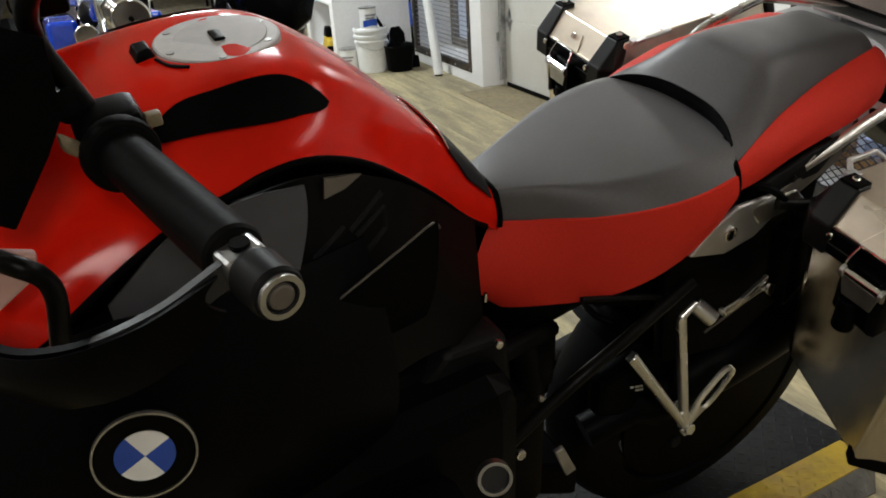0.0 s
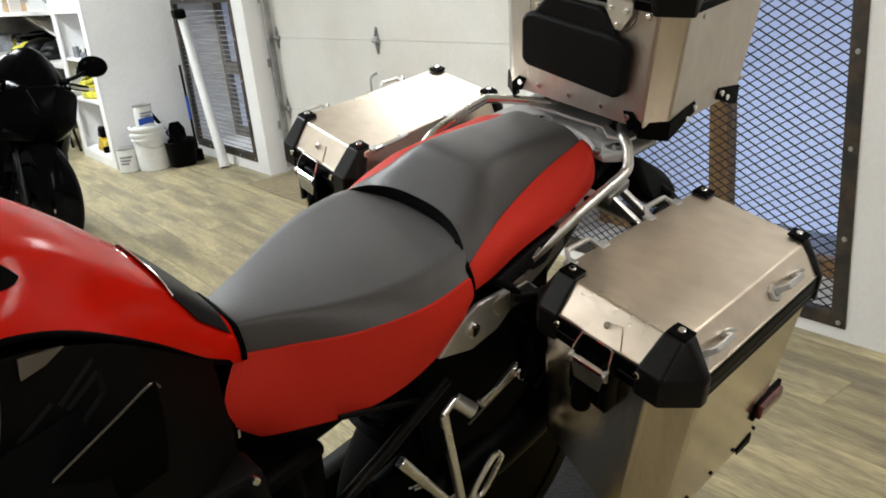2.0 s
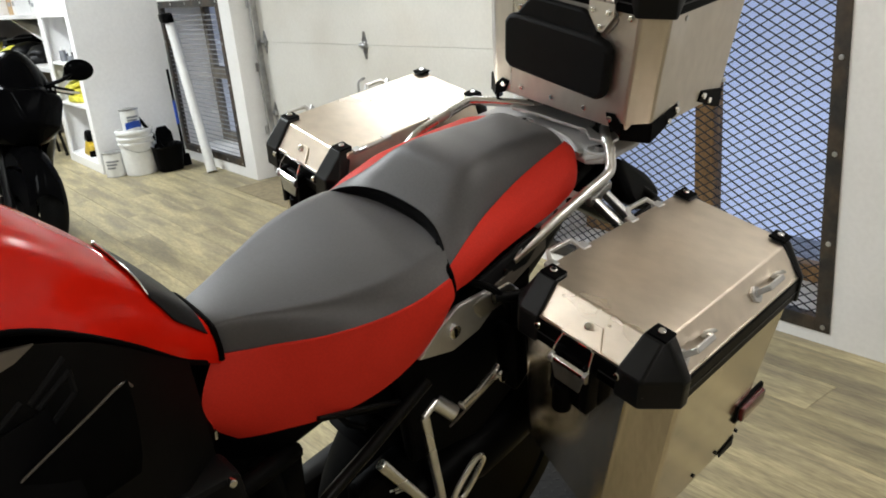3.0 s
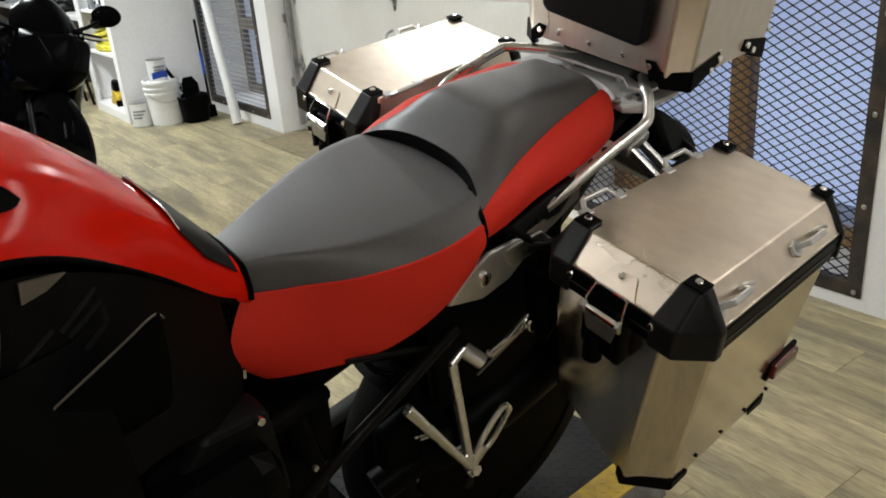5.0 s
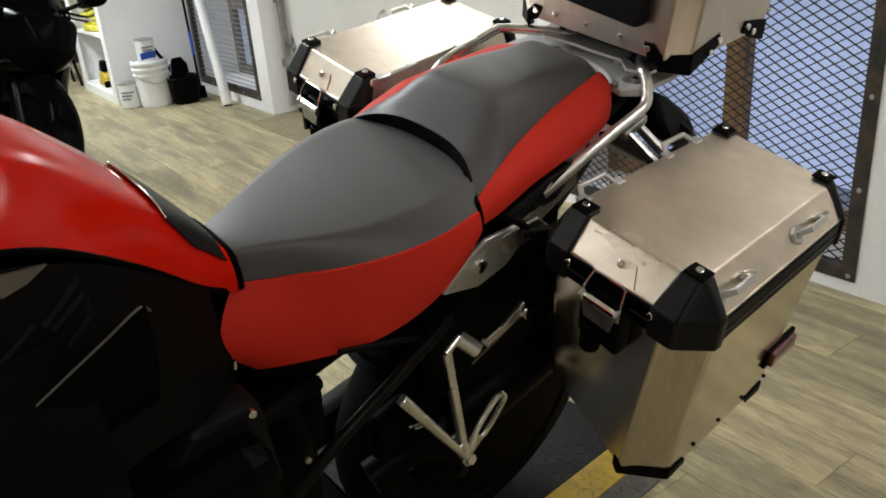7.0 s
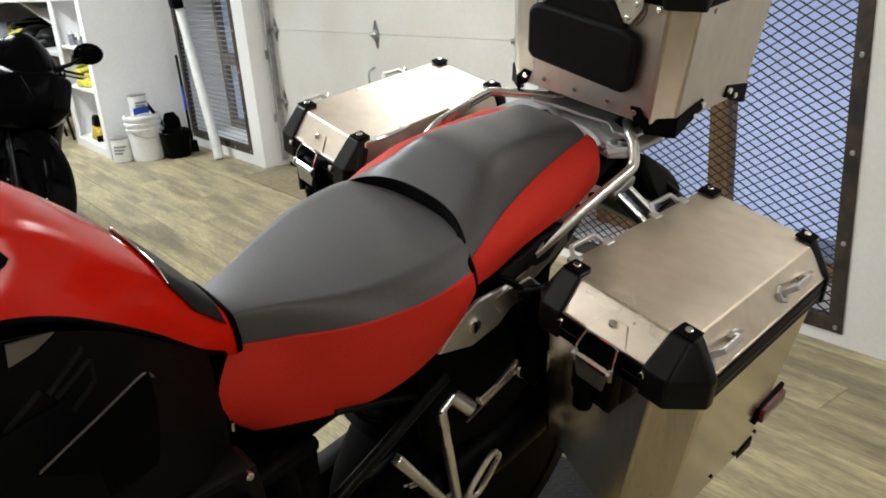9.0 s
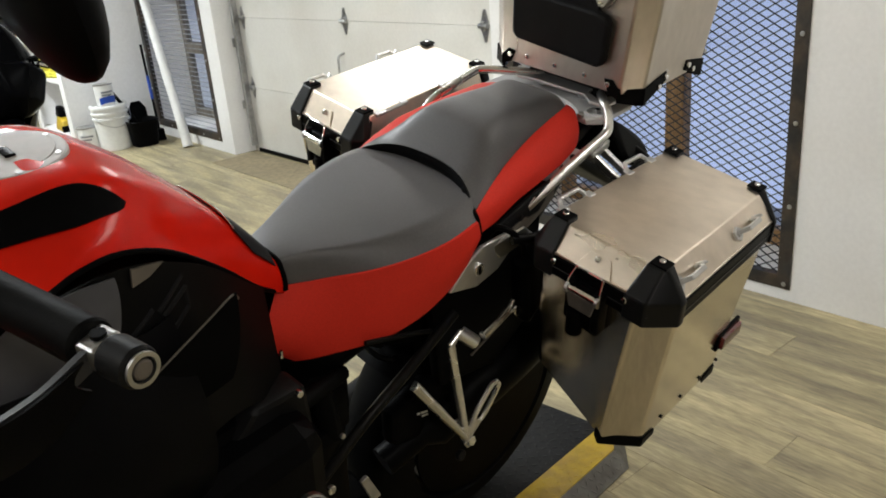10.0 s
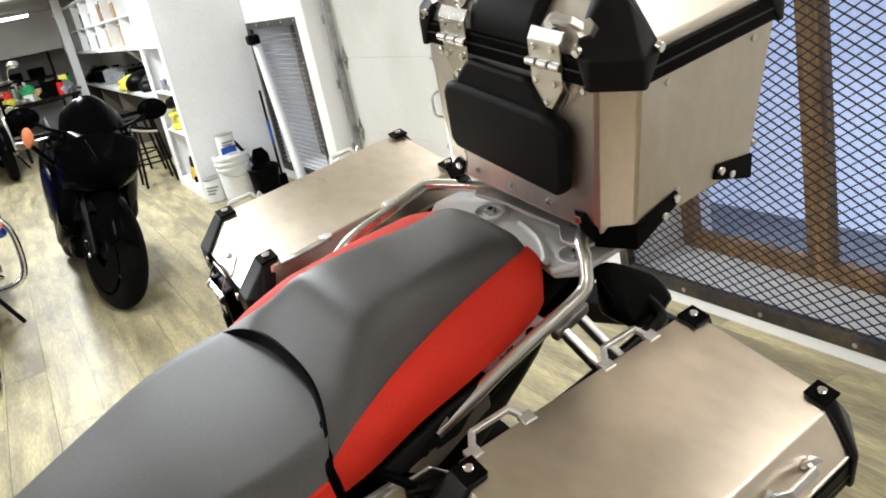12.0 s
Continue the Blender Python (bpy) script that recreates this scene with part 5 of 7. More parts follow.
def pannier(sgn, dx):
    """sgn -1: left case. Coordinates as on the left, mirrored for the right; the mounts skew and tilt each case a little."""
    def put(name, bm, mat, parent, label="", angle=38.0):
        for v in bm.verts:
            x, y, z = v.co
            y = -0.37 + (y + 0.37) * (1 - 0.19 * (x + 0.07))
            if sgn < 0:
                v.co = (x + dx + 0.085 * (y + 0.26), y, z - 0.006 - 0.028 * (x + 0.03) + 0.08 * (y + 0.26) * (x + 0.03))
            else:
                v.co = (x + dx + 0.085 * (0.26 - y), -y, z + 0.012 * (x + 0.03))
        return part(name, bm, mat, parent, label, angle)

    def outline(x0, x1, yo, yi, c, ci=0.02, cx=None):
        cx = c if cx is None else cx
        return [(x0 + cx, yo), (x1 - cx, yo), (x1, yo + c), (x1, yi - ci), (x1 - ci, yi), (x0 + ci, yi), (x0, yi - ci), (x0, yo + c)]

    def solid(rows, bevel, segments=2):
        bm = B()
        va, vb = [[bm.verts.new(p) for p in r] for r in rows]
        bm.faces.new(va)
        bm.faces.new(vb[::-1])
        for k in range(len(va)):
            bm.faces.new((va[k], va[(k + 1) % len(va)], vb[(k + 1) % len(va)], vb[k]))
        bmesh.ops.recalc_face_normals(bm, faces=bm.faces)
        bmesh.ops.bevel(bm, geom=[e for e in bm.edges if e.calc_face_angle(0) > 0.2], offset=bevel, segments=segments, affect="EDGES", profile=0.5)
        return bm

    top = [(x, y, -0.076) for x, y in outline(-0.067, 0.364, -0.501, -0.240, 0.050, 0.02, 0.052)]
    bot = [(x, y, z) for (x, y), z in zip(outline(-0.044, 0.345, -0.468, -0.240, 0.055), [-0.402, -0.402, -0.39, -0.31, -0.30, -0.30, -0.31, -0.39])]
    case = put("pannier", solid((top, bot), 0.005), ALU_SIDE, bike, "brushed aluminium side case with black corner protectors")
    put("rim_band", prism(B(), outline(-0.072, 0.369, -0.507, -0.234, 0.036, 0.02, 0.043), -0.082, -0.043, "z", 0.003), BLACK, case, "black plastic rim band")
    put("band_groove", prism(B(), outline(-0.0732, 0.3702, -0.5082, -0.2328, 0.036, 0.02, 0.043), -0.0655, -0.0635, "z"), CHARCOAL, case)
    # lid
    lo = [(x, y, -0.041) for x, y in outline(-0.068, 0.366, -0.503, -0.237, 0.036, 0.02, 0.040)]
    hi = [(x, y, -0.002) for x, y in outline(-0.031, 0.343, -0.467, -0.246, 0.024, 0.012)]
    put("lid", solid((hi, lo), 0.0022), ALU, case, "brushed aluminium lid with scuffs")
    put("lid_lip", prism(B(), outline(-0.0695, 0.3675, -0.5045, -0.2355, 0.036, 0.02, 0.041), -0.0435, -0.0395, "z", 0.0008), ALU, case)
    # corner caps: a tab on the lid, straps down the slopes and a shell over the rim band
    for cx, cy, fx, fy in ((-0.018, -0.458, -1, -1), (0.336, -0.452, 1, -1), (-0.020, -0.268, -1, 1), (0.334, -0.262, 1, 1)):
        ex, ey = (-0.072 if fx < 0 else 0.369), (-0.507 if fy < 0 else -0.234)
        pts = []
        if fy < 0 and fx < 0:
            for z in (-0.085, -0.041):
                pts += [(-0.0755, -0.430, z), (-0.0755, -0.470, z), (-0.030, -0.5105, z), (-0.014, -0.5105, z), (-0.014, -0.46, z), (-0.03, -0.430, z)]
            pts += [(-0.034, -0.440, 0.0025), (-0.004, -0.440, 0.0025), (-0.004, -0.472, 0.0025), (-0.026, -0.475, 0.0025), (-0.034, -0.470, 0.0025)]
        elif fy < 0:
            for z in (-0.085, -0.041):
                pts += [(0.3725, -0.452, z), (0.3725, -0.470, z), (0.328, -0.5105, z), (0.318, -0.5105, z), (0.33, -0.46, z)]
            pts += [(0.348, -0.440, 0.0025), (0.324, -0.440, 0.0025), (0.324, -0.462, 0.0025), (0.340, -0.468, 0.0025)]
        else:
            w = 0.054 if fx < 0 else 0.030
            for z in (-0.085, -0.041):
                pts += [(ex + fx * 0.0035, ey - w, z), (ex + fx * 0.0035, ey - 0.018, z), (ex - fx * 0.018, ey + 0.0035, z), (ex - fx * 0.030, ey + 0.0035, z), (ex - fx * 0.03, ey - w, z)]
            pts += [(cx + fx * 0.014, cy - 0.018, 0.0025), (cx + fx * 0.014, cy + 0.016, 0.0025), (cx - fx * 0.014, cy + 0.018, 0.0025), (cx - fx * 0.014, cy - 0.018, 0.0025)]
        capp = put("corner_cap", hull(B(), pts, 0.0028), CAP_BLACK, case, "black plastic corner protector")
        put("cap_tab", box(B(), (cx - 0.0145, cy - 0.0155, 0.001), (cx + 0.0145, cy + 0.0155, 0.0048), 0.0018), SATIN, capp)
        put("bolt", rod(B(), (cx, cy, 0.0045), (cx, cy, 0.0085), 0.0062, seg=14, bevel=0.0018), CHROME, capp)
        by = cy + (0.024 if fy < 0 else -0.024)
        put("bolt", rod(B(), (ex + fx * 0.001, by, -0.051), (ex + fx * 0.0075, by, -0.051), 0.0052, seg=12, bevel=0.0015), CHROME, capp)
    # tie-down eyes: upright on the outer slope, lying flat along the inner edge
    n = Vector((0, -0.72, 0.69))
    for x0, x1 in ((-0.010, 0.055), (0.198, 0.263)):
        bm = B()
        eye_bar(bm, (x0, -0.487, -0.022), (x1, -0.487, -0.022), (0, -0.004, 0.002), n * 0.016, 0.0042)
        for xx, r in ((x0, 0.013), (x1, 0.0085)):
            rod(bm, Vector((xx, -0.487, -0.024)) - n * 0.003, Vector((xx, -0.487, -0.024)) + n * 0.005, r, seg=6, bevel=0.001)
        hull(bm, [Vector((x1 + e, -0.487, -0.022)) + n * h for e, h in ((-0.012, 0.002), (0.010, 0.002), (0.004, 0.022))] + [Vector((x1 + e, -0.481, -0.020)) + n * h for e, h in ((-0.012, 0.002), (0.010, 0.002), (0.004, 0.020))], 0.001, 1)
        e = put("tie_down_eye", bm, ALU_CAST, case, "cast aluminium tie-down eye")
        put("eye_screw", rod(B(), Vector((x0, -0.487, -0.024)) + n * 0.005, Vector((x0, -0.487, -0.024)) + n * 0.0062, 0.006, seg=12), ZINC, e)
    for x0, x1 in ((0.000, 0.075), (0.198, 0.273)):
        bm = B()
        eye_bar(bm, (x0, -0.244, -0.006), (x1, -0.244, -0.006), (0, 0.014, 0), (0, 0.002, 0.010), 0.0040)
        for xx in (x0, x1):
            box(bm, (xx - 0.009, -0.256, -0.008), (xx + 0.009, -0.238, -0.0005), 0.0015)
        put("tie_down_eye", bm, ALU_CAST, case, "cast aluminium tie-down eye")
    # front latch: tab on the slope, wire bail, roller, pull plate, body and lock barrel
    s = Vector((-0.72, 0, 0.69))
    bm = B()
    hull(bm, [Vector((-0.0495 + h * s.x + u * -0.69, y, -0.021 + h * s.z + u * -0.72)) for y, u in ((-0.345, -0.004), (-0.385, -0.004), (-0.400, 0.028), (-0.330, 0.028)) for h in (0.0, 0.002)], 0.0006, 1)
    tab = put("latch_tab", bm, ALU, case, "bright riveted latch tab")
    put("bolt", rod(B(), Vector((-0.0525, -0.365, -0.024)), Vector((-0.0525, -0.365, -0.024)) + s * 0.007, 0.0055, seg=12, bevel=0.0015), CHROME, tab)
    x = -0.076
    put("latch_bail", tube(B(), [(x - 0.012, -0.334, -0.072), (x - 0.012, -0.334, -0.058), (x - 0.001, -0.338, -0.040), (x - 0.001, -0.344, -0.036), (x - 0.001, -0.386, -0.036), (x - 0.001, -0.392, -0.040), (x - 0.012, -0.396, -0.058), (x - 0.012, -0.396, -0.072)], 0.0019, 8, 3), CHROME, case, "chrome wire bail")
    put("latch_roller", rod(B(), (x - 0.014, -0.334, -0.072), (x - 0.014, -0.396, -0.072), 0.0068, seg=16, bevel=0.001), CHROME, case, "chrome latch roller")
    for y in (-0.335, -0.395):
        put("roller_collar", rod(B(), (x - 0.014, y - 0.003, -0.072), (x - 0.014, y + 0.003, -0.072), 0.0088, seg=16), ZINC, case)
    bm = B()
    for y0, y1 in ((-0.346, -0.330), (-0.400, -0.384)):
        hull(bm, [(x + h, y, z) for h in (0.014, -0.014) for y, z in ((y0, -0.060), (y1, -0.060), (y0, -0.140), (y1, -0.132))], 0.004)
    hull(bm, [(x + h, y, z) for h in (0.014, -0.006) for y, z in ((-0.333, -0.062), (-0.397, -0.062), (-0.392, -0.148), (-0.338, -0.142))], 0.004)
    body = put("latch_body", bm, BLACK, case, "black latch body")
    put("latch_lock", rod(B(), (x - 0.008, -0.352, -0.110), (x - 0.008, -0.352, -0.158), 0.015, seg=18, bevel=0.003), SATIN, body, "black lock barrel")
    put("latch_tongue", hull(B(), [(x - 0.017 + h, y, z) for h in (0.0, 0.0025) for y, z in ((-0.334, -0.078), (-0.392, -0.078), (-0.386, -0.104), (-0.342, -0.104))], 0.0008), ZINC, body, "dull metal pull plate")
    # bottom protectors, rivets, reflector
    for xx, f in ((-0.044, -1), (0.345, 1)):
        pts = [(xx + f * 0.003, -0.40, z) for z in (-0.388, -0.366)] + [(xx + f * 0.003, -0.41, z) for z in (-0.405, -0.376)] + [(xx - f * 0.052, -0.473, z) for z in (-0.405, -0.383)] + \
              [(xx - f * 0.10, -0.472, z) for z in (-0.405, -0.390)] + [(xx - f * 0.05, -0.42, -0.407)]
        put("bottom_protector", hull(B(), pts, 0.002), BLACK, case, "black lower corner protector")
    for k in range(4):
        put("rivet", rod(B(), (0.075 + 0.075 * k, -0.4735, -0.375), (0.075 + 0.075 * k, -0.466, -0.375), 0.0035, seg=8), BLACK, case)
    refl = put("reflector", box(B(), (0.262, -0.492, -0.318), (0.345, -0.478, -0.290), 0.004), RED_LENS, case, "red reflector strip")
    put("reflector_base", box(B(), (0.256, -0.483, -0.324), (0.351, -0.474, -0.284), 0.003), BLACK, refl)
    return case


pannier(-1, 0.0)
pannier(1, -0.003)


# ---- top case ----
def topcase():
    M = Matrix.Translation((0.288, -0.0175, 0.0))

    def put(name, bm, mat, parent, label="", angle=38.0):
        bmesh.ops.transform(bm, matrix=M, verts=bm.verts)
        return part(name, bm, mat, parent, label, angle)

    def outline(x0, x1, w, cx, cy):
        return [(x0, -w + cy), (x0 + cx, -w), (x1 - cx, -w), (x1, -w + cy), (x1, w - cy), (x1 - cx, w), (x0 + cx, w), (x0, w - cy)]

    def loft(rows, bevel=0.004):
        bm = B()
        rings = [[bm.verts.new((x, y, z)) for x, y in ol] for ol, z in rows]
        bridge(bm, rings)
        bmesh.ops.recalc_face_normals(bm, faces=bm.faces)
        bmesh.ops.bevel(bm, geom=[e for e in bm.edges if e.calc_face_angle(0) > 0.2], offset=bevel, segments=2, affect="EDGES", profile=0.5)
        return bm

    case = put("topcase", loft([(outline(0.0, 0.284, 0.177, 0.030, 0.034), 0.080), (outline(0.0, 0.300, 0.191, 0.030, 0.037), 0.285)]), ALU_MATT, bike, "brushed aluminium top case")
    put("rim_band", loft([(outline(-0.006, 0.306, 0.197, 0.031, 0.043), 0.277), (outline(-0.006, 0.306, 0.197, 0.031, 0.043), 0.308)], 0.003), BLACK, case, "black plastic rim band")
    put("band_groove", loft([(outline(-0.0072, 0.3072, 0.1982, 0.031, 0.043), 0.2925), (outline(-0.0072, 0.3072, 0.1982, 0.031, 0.043), 0.295)], 0.0005), CHARCOAL, case)
    put("lid", loft([(outline(-0.001, 0.301, 0.192, 0.030, 0.042), 0.306), (outline(0.003, 0.297, 0.188, 0.030, 0.042), 0.318), (outline(0.040, 0.262, 0.148, 0.024, 0.028), 0.358)], 0.003), ALU_MATT, case, "brushed aluminium lid")
    # front plate seam and lid corner caps
    put("plate_seam", box(B(), (-0.0012, 0.105, 0.090), (0.0, 0.107, 0.276)), ALU_BRIGHT, case)
    for fx, fy in ((-1, -1), (-1, 1), (1, -1), (1, 1)):
        ex, ey = (-0.006 if fx < 0 else 0.306), fy * 0.197
        tx, ty = (0.040 if fx < 0 else 0.262), fy * 0.148
        pts = []
        for z in (0.2745, 0.310):
            pts += [(ex + fx * 0.003, ey - fy * 0.050, z), (ex + fx * 0.003, ey - fy * 0.043, z), (ex - fx * 0.031, ey + fy * 0.003, z), (ex - fx * 0.038, ey + fy * 0.003, z), (ex - fx * 0.05, ey - fy * 0.05, z)]
        pts += [(ex + fx * 0.002, ey - fy * 0.064, 0.312), (ex - fx * 0.002, ey - fy * 0.064, 0.326), (ex - fx * 0.060, ey + fy * 0.002, 0.311), (ex - fx * 0.060, ey - fy * 0.004, 0.324)]
        pts += [(tx + fx * 0.004, ty - fy * 0.030, 0.361), (tx - fx * 0.026, ty - fy * 0.026, 0.361), (tx - fx * 0.028, ty, 0.361), (tx - fx * 0.016, ty + fy * 0.004, 0.361), (tx + fx * 0.004, ty - fy * 0.014, 0.361)]
        capp = put("corner_cap", hull(B(), pts, 0.003), CAP_BLACK, case, "black plastic corner protector")
        put("bolt", rod(B(), (ex + fx * 0.0, ey - fy * 0.058, 0.319), (ex + fx * 0.008, ey - fy * 0.058, 0.318), 0.006, seg=12, bevel=0.0015), CHROME, capp)
        put("bolt", rod(B(), (ex - fx * 0.055, ey, 0.317), (ex - fx * 0.055, ey + fy * 0.008, 0.316), 0.006, seg=12, bevel=0.0015), CHROME, capp)
        # lower brackets: a bent black strap under the corner
        x2 = 0.0 if fx < 0 else 0.284
        bm = B()
        hull(bm, [(x2 + fx * h, fy * y, z) for h in (0.0, 0.004) for y, z in ((0.108, 0.106), (0.126, 0.108), (0.142, 0.092), (0.142, 0.070), (0.118, 0.082))], 0.001, 1)
        hull(bm, [(x2 - fx * 0.002 + fx * 0.004, fy * 0.140, z) for z in (0.064, 0.094)] + [(x2 - fx * 0.030, fy * 0.181, z) for z in (0.060, 0.096)] + [(x2 - fx * 0.002, fy * 0.136, z) for z in (0.064, 0.094)] +
             [(x2 - fx * 0.034, fy * 0.174, z) for z in (0.060, 0.096)] + [(x2 - fx * 0.03, fy * 0.15, 0.056)], 0.001, 1)
        hull(bm, [(x2 - fx * x, fy * (0.1805 + h), z) for h in (-0.003, 0.001) for x, z in ((0.028, 0.060), (0.028, 0.096), (0.080, 0.093), (0.088, 0.108), (0.104, 0.112), (0.108, 0.092), (0.060, 0.072))], 0.001, 1)
        bk = put("lower_bracket", bm, BLACK, case, "black lower corner bracket")
        for xx, zz in ((0.098, 0.102), (0.076, 0.088)):
            put("bolt", rod(B(), (x2 - fx * xx, fy * 0.180, zz), (x2 - fx * xx, fy * 0.187, zz), 0.0055, seg=12, bevel=0.001), CHROME, bk)
        put("bolt", rod(B(), (x2, fy * 0.119, 0.098), (x2 + fx * 0.0085, fy * 0.119, 0.098), 0.0055, seg=12, bevel=0.001), CHROME, bk)
    for y in (0.079, 0.0085, -0.0625):
        put("rivet", rod(B(), (0.001, y, 0.101), (-0.0045, y, 0.101), 0.0055, seg=12, bevel=0.0018), CHROME, case)
    for y in (-0.137, 0.122):
        put("rivet", rod(B(), (0.001, y, 0.270), (-0.0045, y, 0.270), 0.0052, seg=12, bevel=0.0018), CHROME, case)
    for xx in (0.075, 0.230):
        put("rivet", rod(B(), (xx, -0.192, 0.265), (xx, -0.186, 0.265), 0.0045, seg=12, bevel=0.001), ALU_CAST, case)
        put("rivet", rod(B(), (xx + 0.03, -0.1815, 0.110), (xx + 0.03, -0.176, 0.110), 0.0045, seg=12, bevel=0.001), ALU_CAST, case)
    # lower cushion: a broad block with a narrower raised neck
    bm = B()
    prism(bm, [(0.110, 0.222), (0.108, 0.150), (0.096, 0.140), (-0.098, 0.128), (-0.112, 0.140), (-0.116, 0.215), (-0.106, 0.228), (-0.084, 0.234), (0.082, 0.240), (0.100, 0.236)], -0.022, -0.001, "x", 0.010, segments=3)
    prism(bm, [(0.090, 0.236), (0.062, 0.268), (0.054, 0.274), (-0.052, 0.271), (-0.062, 0.264), (-0.090, 0.228)], -0.015, -0.001, "x", 0.007, segments=3)
    put("backrest", bm, DARK, case, "black moulded backrest cushion", 60)
    # upper cushion, rolled back over the lid
    bm = B()
    prof = [(-0.010, 0.284), (-0.017, 0.292), (-0.020, 0.312), (-0.016, 0.334), (-0.002, 0.352), (0.022, 0.364), (0.046, 0.368), (0.050, 0.360), (0.030, 0.345), (0.004, 0.318), (0.0, 0.288)]
    rows = []
    for y, k in ((-0.060, 0.90), (-0.058, 0.97), (-0.050, 1.0), (0.046, 1.0), (0.054, 0.97), (0.056, 0.90)):
        rows.append([bm.verts.new((0.030 + (px - 0.012) * k, y, 0.322 + (pz - 0.322) * k)) for px, pz in prof])
    bridge(bm, rows)
    put("backrest", bm, DARK, case, "black moulded upper cushion", 60)
    # lid hinges with knuckles, rivets and a lanyard
    for y in (-0.086, 0.082):
        bm = B()
        box(bm, (-0.0100, y - 0.026, 0.298), (-0.0065, y + 0.026, 0.322), 0.001)
        for k in range(3):
            rod(bm, (-0.012, y - 0.0275 + k * 0.0195, 0.295), (-0.012, y - 0.0115 + k * 0.0195, 0.295), 0.0052, seg=12, bevel=0.001)
        prism(bm, [(y - 0.025, 0.292), (y - 0.025, 0.268), (y - 0.006, 0.240), (y + 0.006, 0.240), (y + 0.025, 0.268), (y + 0.025, 0.292)], -0.0095, -0.0065, "x", 0.0008)
        hull(bm, [(a, y + w, z) for w in (-0.026, 0.026) for a, z in ((-0.0065, 0.322), (0.001, 0.332), (-0.0095, 0.322), (-0.002, 0.334))], 0.0008, 1)
        lt = put("hinge", bm, ALU_BRIGHT, case, "aluminium lid hinge")
        for dy, dz in ((-0.015, 0.274), (0.015, 0.274), (0.0, 0.249), (-0.015, 0.314), (0.015, 0.314)):
            put("rivet", rod(B(), (-0.0135, y + dy, dz), (-0.0085, y + dy, dz), 0.0045, seg=10, bevel=0.0012), CHROME, lt)
    put("lanyard", tube(B(), [(-0.008, -0.113, 0.278), (-0.010, -0.120, 0.266), (-0.009, -0.112, 0.252), (-0.006, -0.100, 0.240)], 0.0016, 6, 4), DULL, case, "thin wire lanyard")
    for s in (-1, 1):
        bm = B()
        eye_bar(bm, (0.012, s * 0.082 - 0.004, 0.333), (0.012, s * 0.132 - 0.004, 0.333), (-0.004, 0, 0), (-0.010, 0, 0.014), 0.005)
        for y in (0.082, 0.132):
            rod(bm, (0.016, s * y - 0.004, 0.330), (0.006, s * y - 0.004, 0.340), 0.012, seg=6, bevel=0.001)
        put("tie_down_eye", bm, ALU_BRIGHT, case, "cast aluminium tie-down eye")
    put("case_base", box(B(), (0.05, -0.11, 0.034), (0.25, 0.11, 0.083), 0.006), STEEL_BLACK, case, "black mounting base")
    return case


topcase()

# ---- shelf column, bench and wall units on the far side ----
def shelf_column():
    s = thing("shelf_column", "white painted built-in shelf column, half-empty", "shelf")
    x0, x1, y0, y1 = 2.08, 2.945, 6.88, 7.86
    part("side_panel", box(B(), (x0, y0, 0.0), (2.736, y0 + 0.03, CEILING - 0.002), 0.003), TRIM, s, "tall white side panel")
    part("stile", box(B(), (x0 - 0.02, y0 + 0.0, 0.0), (x0, y0 + 0.10, CEILING - 0.002), 0.003), TRIM, s)
    part("stile", box(B(), (x0 - 0.02, y1 - 0.09, 0.0), (x0, y1, CEILING - 0.002), 0.003), TRIM, s)
    part("side_panel", box(B(), (x0, y1 - 0.03, 0.0), (x1 - 0.01, y1, CEILING - 0.002), 0.003), TRIM, s)
    part("plinth", box(B(), (x0 - 0.02, y0 + 0.10, 0.0), (x0, y1 - 0.09, 0.075), 0.003), TRIM, s)
    part("head_panel", box(B(), (x0 - 0.02, y0 + 0.10, 1.21), (x0, y1 - 0.09, CEILING - 0.002), 0.003), TRIM, s)
    for z in (0.06, 0.50, 0.83, 1.21):
        part("shelf_board", box(B(), (x0 + 0.002, y0 + 0.03, z), (2.73, y1 - 0.03, z + 0.022), 0.002), TRIM, s)
    part("back_panel", box(B(), (2.73, y0 + 0.03, 0.0), (2.738, y1 - 0.03, CEILING - 0.002)), TRIM, s)


shelf_column()


def heap(name, label, category, m, mat, size, n, seed, r=0.02):
    """A loose tangle of cord or cloth."""
    rng = random.Random(seed)
    t = thing(name, label, category, m=m)
    for k in range(n):
        pts = []
        a0, rad = rng.uniform(0, 6.28), rng.uniform(0.55, 1)
        for i in range(7):
            a = a0 + i * 0.9
            pts.append((size[0] / 2 * rad * math.cos(a), size[1] / 2 * rad * math.sin(a), r + size[2] * (k / n) * rng.uniform(0.6, 1.1) + r * 0.2 * (i % 2)))
        part("strand", tube(B(), pts, r, 8, 4), mat, t)
    return t


heap("cord_bundle", "bundle of yellow cord on the shelf", "cord", pose(2.21, 7.50, 0.522), YELLOW_SOFT, (0.24, 0.44, 0.17), 9, 1, 0.018)
heap("hat", "folded dark cap on the yellow cord", "cap", pose(2.21, 7.52, 0.70), BLACK, (0.22, 0.24, 0.06), 4, 8, 0.03)


